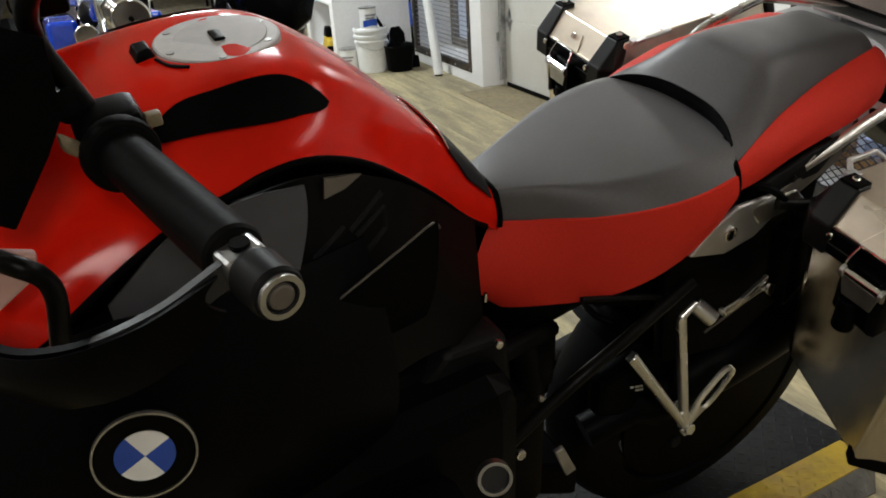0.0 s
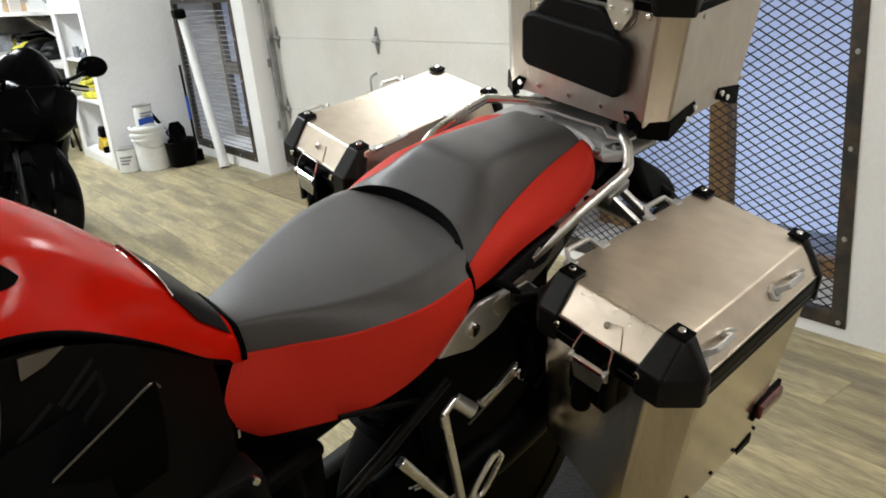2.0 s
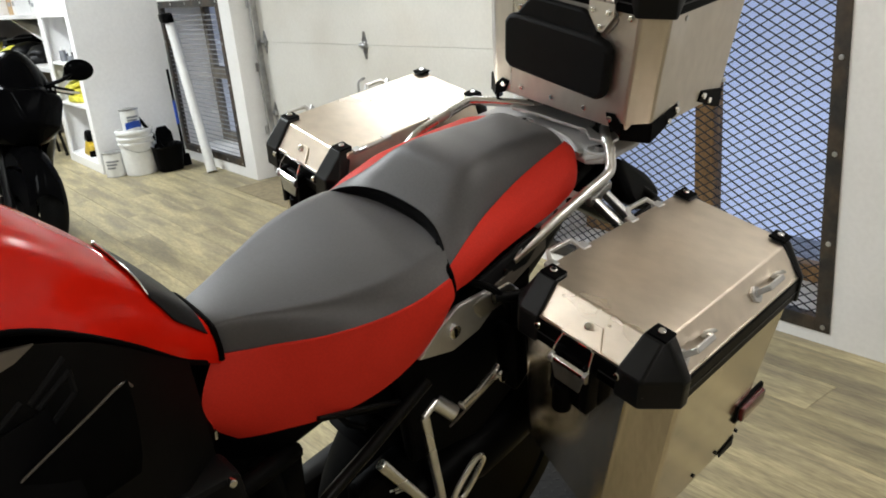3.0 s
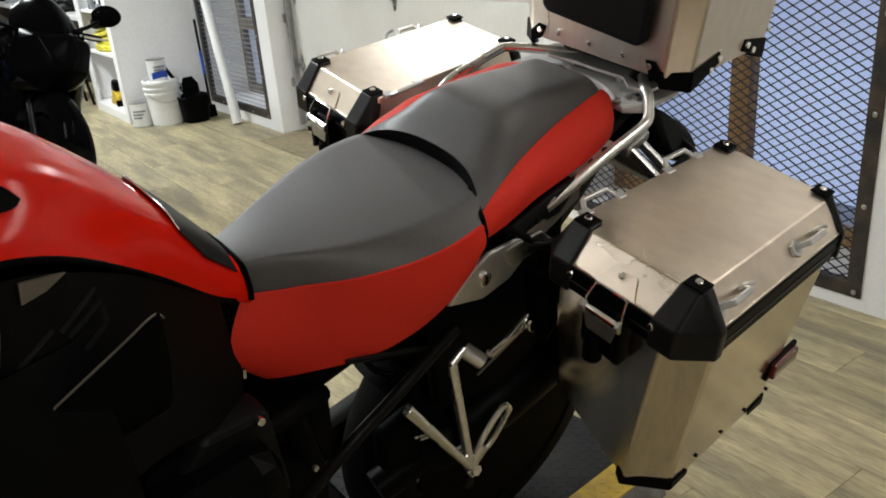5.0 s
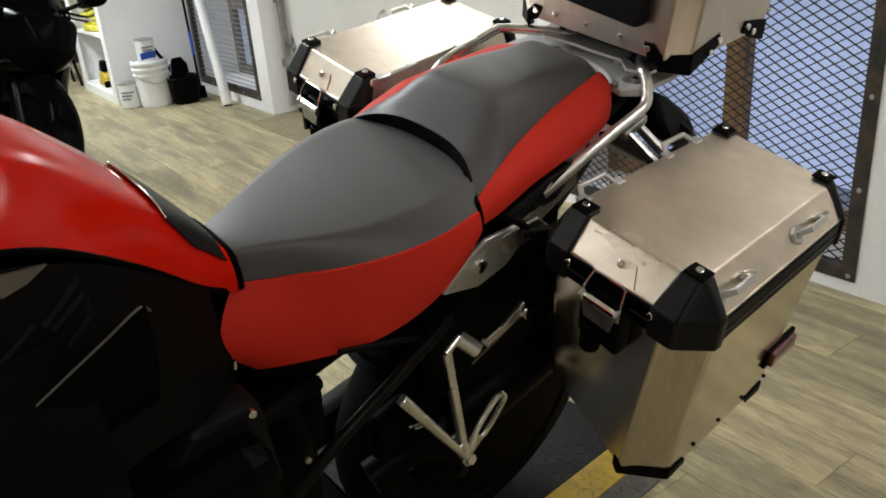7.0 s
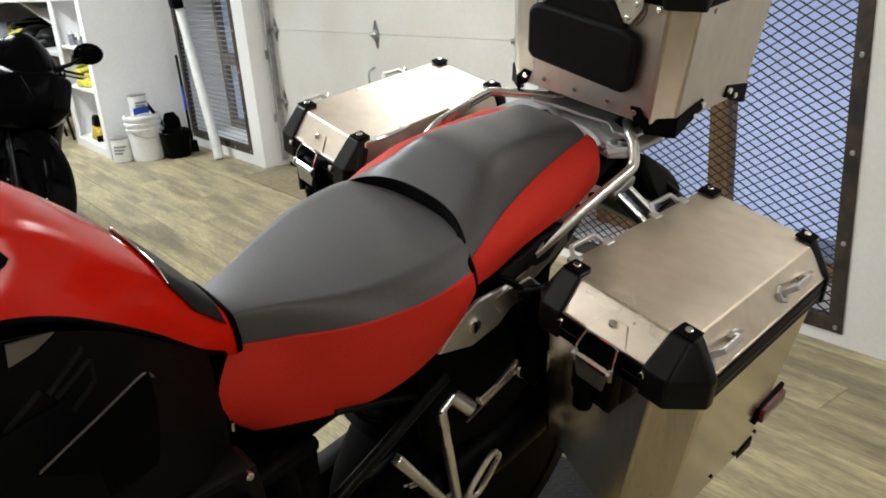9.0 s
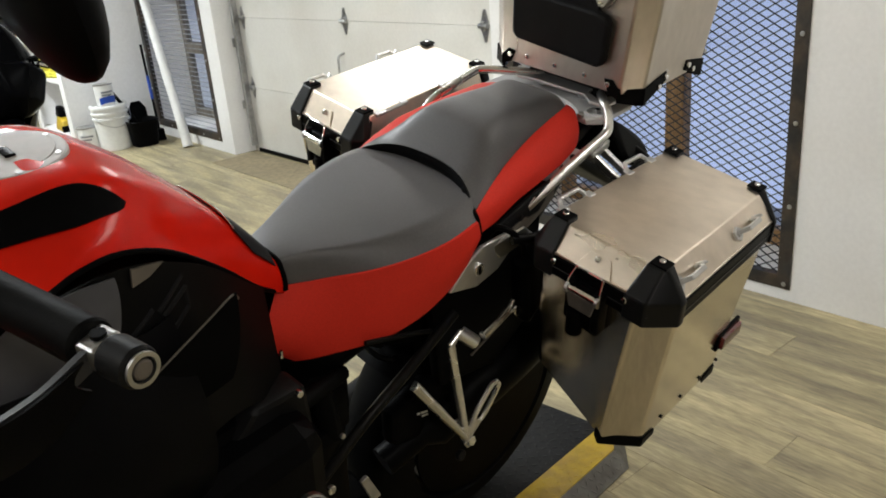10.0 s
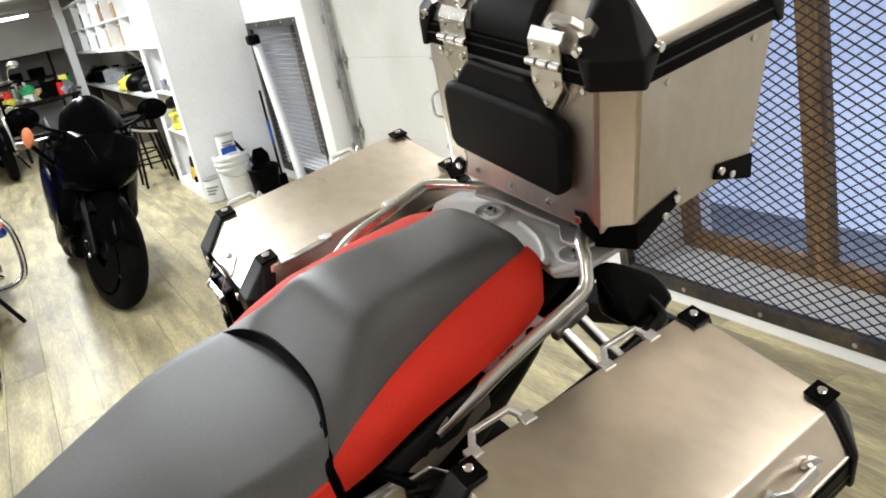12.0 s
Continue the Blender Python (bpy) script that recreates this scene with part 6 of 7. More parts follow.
def small_tool(m, mat, label):
    t = thing("power_tool", label, "tool", m=m)
    part("tool_body", hull(B(), [(-0.05, -0.10, 0), (0.06, -0.10, 0), (-0.05, 0.12, 0), (0.06, 0.12, 0), (-0.04, -0.07, 0.09), (0.05, -0.07, 0.09), (-0.03, 0.09, 0.12), (0.04, 0.09, 0.12)], 0.012), mat, t)
    part("tool_grip", hull(B(), [(-0.03, 0.0, 0.11), (0.04, 0.0, 0.11), (-0.03, 0.12, 0.11), (0.04, 0.12, 0.11), (-0.02, 0.02, 0.19), (0.03, 0.02, 0.19), (-0.02, 0.10, 0.2), (0.03, 0.1, 0.2)], 0.012), BLACK, t)
    part("tool_foot", box(B(), (-0.06, -0.12, 0.0005), (0.07, -0.09, 0.05), 0.006), BLACK, t)


small_tool(pose(2.15, 7.40, 0.083), YELLOW, "yellow and black power tool on the bottom shelf")
for k, yy in enumerate((7.36, 7.47, 7.58, 7.68)):
    t = thing("bottle", "small dark bottle on the shelf", "bottle", "shelf bottles", m=pose(2.13 + 0.03 * (k % 2), yy, 0.853))
    part("flask", rod(B(), (0, 0, 0), (0, 0, 0.05 + 0.02 * (k % 3)), 0.026, seg=14, bevel=0.006), BLACK if k % 2 else GREY_METAL, t)
    part("stopper", rod(B(), (0, 0, 0.045 + 0.02 * (k % 3)), (0, 0, 0.075 + 0.02 * (k % 3)), 0.012, seg=10), WHITE_PLASTIC, t)


# ---- things on the floor beside the far window ----
def bucket():
    b = thing("bucket", "white plastic bucket on the floor by the window", "bucket", m=pose(2.285, 6.64, 0))
    bm = B()
    prof = [(0.0, 0.004), (0.106, 0.004), (0.111, 0.0), (0.115, 0.012), (0.126, 0.235), (0.135, 0.237), (0.135, 0.252), (0.128, 0.256), (0.129, 0.277), (0.138, 0.279), (0.138, 0.294), (0.130, 0.298), (0.131, 0.322), (0.139, 0.324), (0.139, 0.345), (0.134, 0.35), (0.126, 0.35), (0.112, 0.02), (0.0, 0.02)]
    seg = 36
    rows = [[bm.verts.new((max(r, 0.001) * math.cos(a), max(r, 0.001) * math.sin(a), z)) for a in (2 * math.pi * k / seg for k in range(seg))] for r, z in prof]
    bridge(bm, rows, caps=False)
    part("pail", bm, WHITE_PLASTIC, b, angle=50)
    part("bail", tube(B(), [(0.140 * math.cos(a), -0.05 - 0.09 * math.sin(a), 0.285 - 0.10 * math.sin(a)) for a in (0, 0.6, 1.2, 1.57, 1.9, 2.5, 3.14)], 0.0025, 6), ZINC, b, "thin wire handle")
    part("fill", rod(B(), (0, 0, 0.05), (0, 0, 0.335), 0.118, seg=30), WHITE_PLASTIC, b)


def paint_can(m, label, blue, tall=0.19, rr=0.083):
    c = thing("paint_can", label, "paint can", "paint cans", m=m)
    part("tin", rod(B(), (0, 0, 0.0), (0, 0, tall), rr, seg=32, bevel=0.003), WHITE_PLASTIC, c)
    for z in (0.004, tall - 0.003):
        part("rim", ring(B(), (0, 0, z), (0, 0, 1), rr + 0.003, 0.008, 0.008, 32), ZINC, c)
    part("lid", rod(B(), (0, 0, tall - 0.002), (0, 0, tall + 0.002), rr - 0.012, seg=28), ZINC, c)
    if blue:
        bm = B()
        sheet(bm, lambda u, v: Vector(((rr + 0.0015) * math.cos(radians(195 + 120 * u)), (rr + 0.0015) * math.sin(radians(195 + 120 * u)), 0.02 + v * 0.05 + 0.012 * math.sin(3 * u))), 16, 4)
        part("label_patch", bm, BLUE, c, "blue label patch")
    for k in range(3):
        bm = B()
        z0 = tall * (0.62 - 0.13 * k)
        sheet(bm, lambda u, v: Vector(((rr + 0.001) * math.cos(radians(215 + (75 - 12 * k) * u)), (rr + 0.001) * math.sin(radians(215 + (75 - 12 * k) * u)), z0 + v * 0.014)), 12, 1)
        part("label_bar", bm, GREY_METAL, c, "grey bar of unreadable print")


bucket()
paint_can(pose(2.275, 6.63, 0.336, 0, 0, 20), "white paint can with blue label on the bucket", True, 0.17, 0.068)
paint_can(pose(2.12, 6.74, 0, 0, 0, -10), "white and grey paint can on the floor", False, 0.19, 0.075)


def dustpan_tub():
    t = thing("tub", "black plastic tub standing on the floor", "tub", m=pose(2.475, 6.53, 0))
    bm = B()
    rows = []
    for z, s in ((0.0, 0.085), (0.004, 0.09), (0.19, 0.115), (0.20, 0.122), (0.205, 0.118), (0.19, 0.105), (0.02, 0.08)):
        rows.append([bm.verts.new((s * (abs(math.cos(a)) ** 0.6) * math.copysign(1, math.cos(a)), s * (abs(math.sin(a)) ** 0.6) * math.copysign(1, math.sin(a)), z)) for a in (2 * math.pi * k / 28 for k in range(28))])
    bridge(bm, rows)
    part("tub_body", bm, BLACK, t, angle=50)
    s = thing("shovel", "black shovel leaning between the bucket and the tub", "shovel")
    part("shaft", tube(B(), [(2.47, 6.60, 0.16), (2.42, 6.64, 0.28), (2.335, 6.74, 0.47)], 0.014, 10, 2), BLACK, s)
    part("blade", hull(B(), [(2.46, 6.66, 0.0), (2.60, 6.68, 0.0), (2.45, 6.69, 0.26), (2.60, 6.71, 0.26), (2.48, 6.70, 0.32), (2.56, 6.715, 0.32)] + [(2.46, 6.665, 0.0), (2.60, 6.69, 0.0)], 0.006), BLACK, s)


dustpan_tub()
pole = thing("plastic_tube", "long white plastic tube leaning on the wall", "tube")
part("pipe", tube(B(), [(2.64, 6.11, 0.006), (2.652, 6.20, 0.26), (2.685, 6.52, 1.10)], 0.037, 22, 1), WHITE_PLASTIC, pole)
clamp = part("tube_clamp", hull(B(), [(2.665 + dx, 6.50 + dy + 0.3 * dz, 1.095 + dz) for dx in (-0.045, 0.045) for dy in (-0.035, 0.07) for dz in (0.0, 0.075)], 0.02), BLACK, pole, "dark cap on the tube end")
broom = thing("broom", "broom with a blue grip leaning in the window corner", "broom")
part("handle", rod(B(), (2.63, 6.60, 0.07), (2.675, 6.755, 0.74), 0.010, seg=12), BLACK, broom, "black upper handle")
part("sleeve", rod(B(), (2.647, 6.657, 0.32), (2.6585, 6.698, 0.50), 0.0118, seg=12), BLUE, broom, "blue grip sleeve")
part("bristles", hull(B(), [(2.56, 6.55, 0.001), (2.66, 6.55, 0.001), (2.56, 6.62, 0.001), (2.66, 6.62, 0.001), (2.59, 6.57, 0.09), (2.66, 6.57, 0.09), (2.59, 6.62, 0.09), (2.66, 6.62, 0.09)], 0.006), BLACK, broom)


def bench():
    b = thing("workbench", "long white workbench along the wall, cluttered", "workbench")
    part("benchtop", box(B(), (2.16, 7.87, 0.72), (2.94, 15.5, 0.76), 0.004), TRIM, b)
    for y in (7.9, 9.6, 11.4, 13.2, 15.3):
        part("support", box(B(), (2.22, y, 0.0), (2.9, y + 0.04, 0.72), 0.003), DULL, b, "dull dark support panel")
    u = thing("wall_unit", "white wall cubbies filled with white boxes", "shelf")
    part("unit_floor", box(B(), (2.10, 7.87, 1.20), (2.94, 15.5, 1.235), 0.003), TRIM, u)
    part("unit_shelf", box(B(), (2.12, 7.87, 1.50), (2.94, 15.5, 1.52), 0.003), TRIM, u)
    part("unit_top", box(B(), (2.10, 7.87, 1.82), (2.94, 15.5, 1.85), 0.003), TRIM, u)
    for k in range(9):
        y = 7.87 + k * 0.95
        part("divider", box(B(), (2.11, y, 1.235), (2.94, y + 0.02, 1.82)), TRIM, u)
    rng = random.Random(5)
    for z in (1.235, 1.52):
        y = 7.93
        while y < 14.8:
            w, h = rng.uniform(0.12, 0.3), rng.uniform(0.14, 0.26)
            mat = rng.choice([WHITE_PLASTIC, WHITE_PLASTIC, WHITE_PLASTIC, GREY_METAL, BLACK, BROWN_BOARD])
            d = thing("storage_box", "white storage box in the wall unit", "box", "boxes in the wall unit", m=pose(2.16 + rng.uniform(0, 0.1), y, z))
            part("carton", box(B(), (0, 0, 0.0), (0.3, w, h), 0.004), mat, d)
            part("box_lid", box(B(), (-0.004, -0.004, h), (0.304, w + 0.004, h + 0.02), 0.003), WHITE_PLASTIC, d)
            part("label_bar", box(B(), (-0.003, w * 0.25, h * 0.4), (0.0, w * 0.75, h * 0.6)), GREY_METAL, d, "bar of unreadable print")
            y += w + rng.uniform(0.01, 0.07)
    br = thing("sloping_board", "white boarded underside of a stair", "board")
    for k in range(3):
        part("board", hull(B(), [(2.25 + dx + 0.16 * k, y, z + dz) for y, z in ((7.9, 0.86), (9.9, 1.17)) for dx in (0, 0.15) for dz in (0, 0.02)], 0.002), TRIM, br)


bench()


def clutter(n, seed):
    """Tools, cartons and folded cloth over the bench."""
    rng = random.Random(seed)
    kinds = [("carton", "cardboard box", BROWN_BOARD), ("tool_case", "tool case", BLACK), ("cloth", "folded cloth", DARK), ("jar", "jar", WHITE_PLASTIC),
             ("helmet", "helmet", BLACK), ("cloth", "folded cloth", YELLOW_SOFT), ("tool_case", "tool case", GREY_METAL), ("jar", "jar", BLUE)]
    for k in range(n):
        name, cat, mat = kinds[k % len(kinds)]
        y = 8.75 + 6.0 * k / n
        m = pose(2.36 + rng.uniform(-0.08, 0.35), y, 0.761, 0, 0, rng.uniform(-30, 30))
        t = thing(name, {"carton": "brown cardboard carton on the bench", "tool_case": "dark tool case on the bench", "cloth": "crumpled coloured cloth on the bench",
                         "jar": "plastic jar on the bench", "helmet": "black helmet on the bench"}[name], cat, m=m)
        s = rng.uniform(0.8, 1.3)
        if name in ("carton", "tool_case"):
            part("body", box(B(), (-0.12 * s, -0.16 * s, 0), (0.12 * s, 0.16 * s, 0.16 * s), 0.008), mat, t)
            part("flap", box(B(), (-0.125 * s, -0.02, 0.16 * s), (0.125 * s, 0.02, 0.165 * s), 0.001), WHITE_PLASTIC if name == "carton" else ZINC, t)
        elif name == "jar":
            part("body", rod(B(), (0, 0, 0), (0, 0, 0.17 * s), 0.06, seg=20, bevel=0.01), mat, t)
            part("lid", rod(B(), (0, 0, 0.17 * s), (0, 0, 0.2 * s), 0.05, seg=20, bevel=0.004), BLACK, t)
        else:
            bm = B()
            q = bmesh.new()
            bmesh.ops.create_icosphere(q, subdivisions=3, radius=1)
            for v in q.verts:
                v.co *= 1 + 0.25 * noise.noise(v.co * (2.2 if name == "cloth" else 0.2) + Vector((k, 0, 0)))
                v.co.z = max(v.co.z, -0.5)
            merge(bm, q, Matrix.Translation((0, 0, 0.055 if name == "cloth" else 0.07)) @ Matrix.Diagonal((0.17 * s, 0.2 * s, 0.11 if name == "cloth" else 0.14, 1)))
            part("shell" if name == "helmet" else "fold", bm, mat, t)


clutter(24, 11)


def stool(m):
    s = thing("stool", "black metal stool under the bench", "stool", "stools", m=m)
    part("seat", rod(B(), (0, 0, 0.60), (0, 0, 0.64), 0.17, seg=24, bevel=0.01), BLACK, s)
    for k in range(4):
        a = radians(45 + 90 * k)
        part("leg", rod(B(), (0.12 * math.cos(a), 0.12 * math.sin(a), 0.6), (0.2 * math.cos(a), 0.2 * math.sin(a), 0), 0.013, seg=10), STEEL_BLACK, s)
    part("foot_ring", ring(B(), (0, 0, 0.22), (0, 0, 1), 0.18, 0.014, 0.014, 28), STEEL_BLACK, s)


stool(pose(1.95, 8.25, 0))
stool(pose(1.95, 9.0, 0, 0, 0, 20))
# end wall furniture
rack = thing("shelf_rack", "dark steel shelf rack against the end wall", "shelf")
for z in (0.4, 0.85, 1.3):
    part("rack_shelf", box(B(), (-2.5, 17.6, z), (2.0, 18.15, z + 0.03)), STEEL_BLACK, rack)
for x in (-2.5, -1.0, 0.5, 1.96):
    part("rack_post", box(B(), (x, 17.58, 0), (x + 0.04, 17.62, 1.75)), STEEL_BLACK, rack)
rng = random.Random(21)
for z in (0.43, 0.88, 1.33):
    for k in range(12):
        d = thing("storage_box", "assorted boxes on the dark rack", "box", "boxes on the rack", m=pose(-2.3 + 0.35 * k, 17.7, z))
        part("carton", box(B(), (0, 0, 0), (0.24 + 0.06 * rng.random(), 0.3, 0.15 + 0.15 * rng.random()), 0.004), rng.choice([BROWN_BOARD, BLACK, GREY_METAL, WHITE_PLASTIC, BLACK]), d)
beam = tagged(part("ceiling_beam", box(B(), (SIDE, 17.0, 1.32), (2.94, 17.2, 1.998), 0.004), WALL), "white boxed-in ceiling beam", "beam", kind="structure")
tagged(part("post", box(B(), (1.93, 13.0, 0), (2.04, 13.11, 1.998), 0.004), TRIM), "white square post", "post", kind="structure")


# long table across the far end with parts and cloths
def parts_table():
    t = thing("parts_table", "dark table crowded with parts and cloths", "table")
    part("tabletop", box(B(), (0.1, 12.3, 0.72), (1.88, 13.0, 0.76), 0.004), STEEL_BLACK, t)
    for x in (0.14, 1.0, 1.80):
        for y in (12.34, 12.92):
            part("leg", box(B(), (x, y, 0), (x + 0.04, y + 0.04, 0.72), 0.003), STEEL_BLACK, t)
    rng = random.Random(33)
    mats = [WHITE_PLASTIC, BLACK, RED_VINYL, CHROME, BLACK, YELLOW_SOFT, ZINC, BROWN_BOARD, BLACK, GREY_METAL, GREEN, BLACK, ZINC]
    for k in range(60):
        x, y = 0.16 + 1.66 * (k % 20) / 19 + rng.uniform(-0.02, 0.02), 12.40 + 0.22 * (k // 20) + rng.uniform(-0.04, 0.04)
        mat = mats[(k * 7) % len(mats)]
        h = rng.uniform(0.05, 0.26)
        m = pose(x, y, 0.761, 0, 0, rng.uniform(-40, 40))
        if k % 3 == 0:
            c = thing("cloth", "crumpled coloured cloth on the far table", "cloth", "things on the far table", m=m)
            q = bmesh.new()
            bmesh.ops.create_icosphere(q, subdivisions=3, radius=1)
            for v in q.verts:
                v.co *= 1 + 0.35 * noise.noise(v.co * 2.3 + Vector((k, 0, 0)))
                v.co.z = max(v.co.z, -0.5)
            bm = B()
            merge(bm, q, Matrix.Translation((0, 0, h * 0.3)) @ Matrix.Diagonal((0.11, 0.13, h * 0.6, 1)))
            part("fold", bm, mat, c)
        elif k % 3 == 1:
            c = thing("carton", "small carton on the far table", "box", "things on the far table", m=m)
            part("body", box(B(), (-0.06, -0.08, 0), (0.06, 0.08, h), 0.004), mat, c)
            part("flap", box(B(), (-0.062, -0.01, h), (0.062, 0.01, h + 0.004), 0.001), BROWN_BOARD, c)
        else:
            c = thing("jar", "plastic jar on the far table", "jar", "things on the far table", m=m)
            part("body", rod(B(), (0, 0, 0), (0, 0, h), 0.045, seg=16, bevel=0.008), mat, c)
            part("lid", rod(B(), (0, 0, h), (0, 0, h + 0.03), 0.036, seg=16, bevel=0.003), BLACK, c)


parts_table()


# ---- other motorcycles ----
def wheel(bm_parent, c, R, w, mat_rim=STEEL_BLACK, disc=True, steer=0.0):
    turn = Matrix.Rotation(radians(steer), 3, "Z")
    ax = turn @ Vector((1, 0, 0))
    part("tyre", tyre(B(), c, ax, R, w), RUBBER, bm_parent, "black tyre")
    part("rim", ring(B(), c, ax, R * 0.73, 0.02, w * 0.6, 40), mat_rim, bm_parent)
    part("hub", rod(B(), Vector(c) - ax * w * 0.4, Vector(c) + ax * w * 0.4, 0.035, seg=18), mat_rim, bm_parent)
    for k in range(5):
        a = radians(72 * k + 10)
        d = turn @ Vector((0, math.cos(a), math.sin(a)))
        part("spoke", rod(B(), Vector(c) + d * 0.03, Vector(c) + d * (R * 0.7), 0.012, seg=8), mat_rim, bm_parent)
    if disc:
        # discs wide and dark, so that little floor shows through the wheel
        for s in (-1, 1):
            part("brake_disc", ring(B(), Vector(c) + ax * (s * w * 0.5), ax, R * 0.66, 0.13, 0.005, 36), SATIN, bm_parent, "dark steel brake disc")


def sport_bike(m):
    """Faces along -y in its own axes."""
    k = thing("sport_motorcycle", "glossy black sport motorcycle parked on the plank floor", "motorcycle", m=m)
    wheel(k, (0, 0, 0.30), 0.30, 0.125, steer=13)
    wheel(k, (0, 1.40, 0.31), 0.31, 0.18)
    GB = GLOSS
    part("front_fender", sheet(B(), lambda u, v: Vector(((2 * v - 1) * 0.075, 0.33 * math.cos(radians(55 + 105 * u)) , 0.30 + 0.33 * math.sin(radians(55 + 105 * u)) - 0.05 * (2 * v - 1) ** 2)), 16, 8, 0.003), GB, k, "black front fender", 60)
    for s in (-1, 1):
        part("fork_leg", rod(B(), (s * 0.085, 0.0, 0.30), (s * 0.085, 0.30, 0.95), 0.024, seg=14), STEEL_BLACK, k)
        part("caliper", box(B(), (s * 0.085 - 0.025, 0.08, 0.30), (s * 0.085 + 0.025, 0.16, 0.42), 0.012), BLACK, k)
        # side fairing

        def flank(u, v, s=s):
            y = 0.02 + 0.70 * u
            w = catmull([0, 0.3, 0.7, 1.0], [0.185, 0.235, 0.245, 0.21], u)
            top, low = catmull([0, 0.4, 1.0], [0.92, 0.88, 0.74], u), catmull([0, 0.3, 1.0], [0.58, 0.36, 0.26], u)
            return Vector((s * (w - 0.07 * v * v - 0.03 * (1 - v) ** 3), y + 0.06 * v, top + (low - top) * v))
        part("side_fairing", sheet(B(), flank, 16, 14, 0.004), GB, k, "glossy black side fairing", 60)
        part("headlight", hull(B(), [(s * a, b, c) for a, b, c in ((0.03, -0.10, 0.80), (0.14, 0.0, 0.84), (0.15, 0.02, 0.80), (0.04, -0.11, 0.76), (0.03, -0.06, 0.80), (0.14, 0.04, 0.84))], 0.004), LENS, k, "clear headlight lens")
        part("mirror_stalk", tube(B(), [(s * 0.12, 0.08, 0.90), (s * 0.20, 0.06, 0.93), (s * 0.27, 0.08, 0.97)], 0.010, 8), BLACK, k)
        bm = B()
        q = bmesh.new()
        bmesh.ops.create_uvsphere(q, u_segments=18, v_segments=12, radius=1)
        merge(bm, q, Matrix.Translation((s * 0.30, 0.09, 0.985)) @ Matrix.Diagonal((0.075, 0.03, 0.055, 1)))
        part("mirror", bm, GB, k, "black mirror housing")
        part("clip_on", rod(B(), (s * 0.10, 0.22, 0.90), (s * 0.33, 0.30, 0.86), 0.017, seg=12), RUBBER, k)
        part("lever", tube(B(), [(s * 0.15, 0.18, 0.89), (s * 0.25, 0.17, 0.87), (s * 0.34, 0.23, 0.86)], 0.006, 8), ALU_BRIGHT, k)
        # added orange oval on a stem; what it belongs to is not known
        if s < 0:
            bm = B()
            q = bmesh.new()
            bmesh.ops.create_uvsphere(q, u_segments=16, v_segments=12, radius=1)
            merge(bm, q, Matrix.Translation((-0.30, 0.0, 0.90)) @ Matrix.Diagonal((0.026, 0.022, 0.05, 1)))
            part("indicator", bm, AMBER, k, "upright orange oval beside the fairing")
            part("indicator_stem", rod(B(), (-0.29, 0.02, 0.86), (-0.20, 0.10, 0.76), 0.012, seg=10), BLACK, k)
    part("nose", hull(B(), [(s * a, b, c) for s in (-1, 1) for a, b, c in ((0.03, -0.16, 0.74), (0.17, -0.02, 0.70), (0.20, 0.02, 0.84), (0.08, -0.08, 0.89), (0.18, 0.20, 0.60), (0.21, 0.22, 0.86), (0.12, 0.16, 0.93), (0.06, -0.08, 0.62))], 0.016), GB, k, "glossy black nose fairing")
    part("windscreen", sheet(B(), lambda u, v: Vector((0.012 + (2 * v - 1) * (0.165 - 0.065 * u * u), -0.06 + 0.24 * u + 0.12 * (2 * v - 1) ** 2, 0.87 + 0.20 * math.sin(1.4 * u) / math.sin(1.4) - 0.06 * (2 * v - 1) ** 2)), 12, 12, 0.003), GB, k, "dark smoked windscreen", 60)
    part("tank", hull(B(), [(s * a, b, c) for s in (-1, 1) for a, b, c in ((0.12, 0.36, 0.86), (0.07, 0.38, 0.92), (0.17, 0.45, 0.80), (0.08, 0.52, 0.93), (0.10, 0.75, 0.78))], 0.03, 3), GB, k, "black fuel tank")
    part("seat", hull(B(), [(s * a, b, c) for s in (-1, 1) for a, b, c in ((0.10, 0.72, 0.74), (0.10, 0.72, 0.80), (0.14, 1.0, 0.78), (0.10, 1.35, 0.92), (0.06, 1.40, 0.88), (0.12, 1.0, 0.72))], 0.02), BLACK, k, "black seat and tail")
    part("belly_fairing", hull(B(), [(s * a, b, c) for s in (-1, 1) for a, b, c in ((0.17, 0.14, 0.66), (0.205, 0.30, 0.70), (0.20, 0.26, 0.44), (0.14, 0.20, 0.36), (0.19, 0.60, 0.24), (0.20, 0.60, 0.60))], 0.02), GB, k, "black lower fairing")
    for s in (-1, 1):
        part("caliper_bolt", rod(B(), (s * 0.105, 0.075, 0.36), (s * 0.116, 0.075, 0.36), 0.007, seg=8), CHROME, k)
        part("axle_cap", rod(B(), (s * 0.105, 0.0, 0.30), (s * 0.118, 0.0, 0.30), 0.016, seg=14, bevel=0.003), CHROME, k)
        part("fairing_vent", hull(B(), [(s * (0.214 + h), b, c) for h in (0.0, 0.006) for b, c in ((0.14, 0.70), (0.30, 0.74), (0.32, 0.71), (0.16, 0.67))], 0.002), CHARCOAL, k, "dark grey fairing vent")
    part("engine", box(B(), (-0.16, 0.25, 0.22), (0.16, 0.85, 0.72), 0.04), BLACK, k, "black engine")
    part("swingarm", box(B(), (-0.14, 0.8, 0.27), (0.14, 1.40, 0.37), 0.02), STEEL_BLACK, k)
    part("exhaust", rod(B(), (0.2, 0.75, 0.28), (0.24, 1.25, 0.48), 0.05, seg=18, bevel=0.01), STEEL_BLACK, k)
    part("radiator", box(B(), (-0.14, 0.16, 0.45), (0.14, 0.20, 0.70), 0.006), STEEL_BLACK, k)
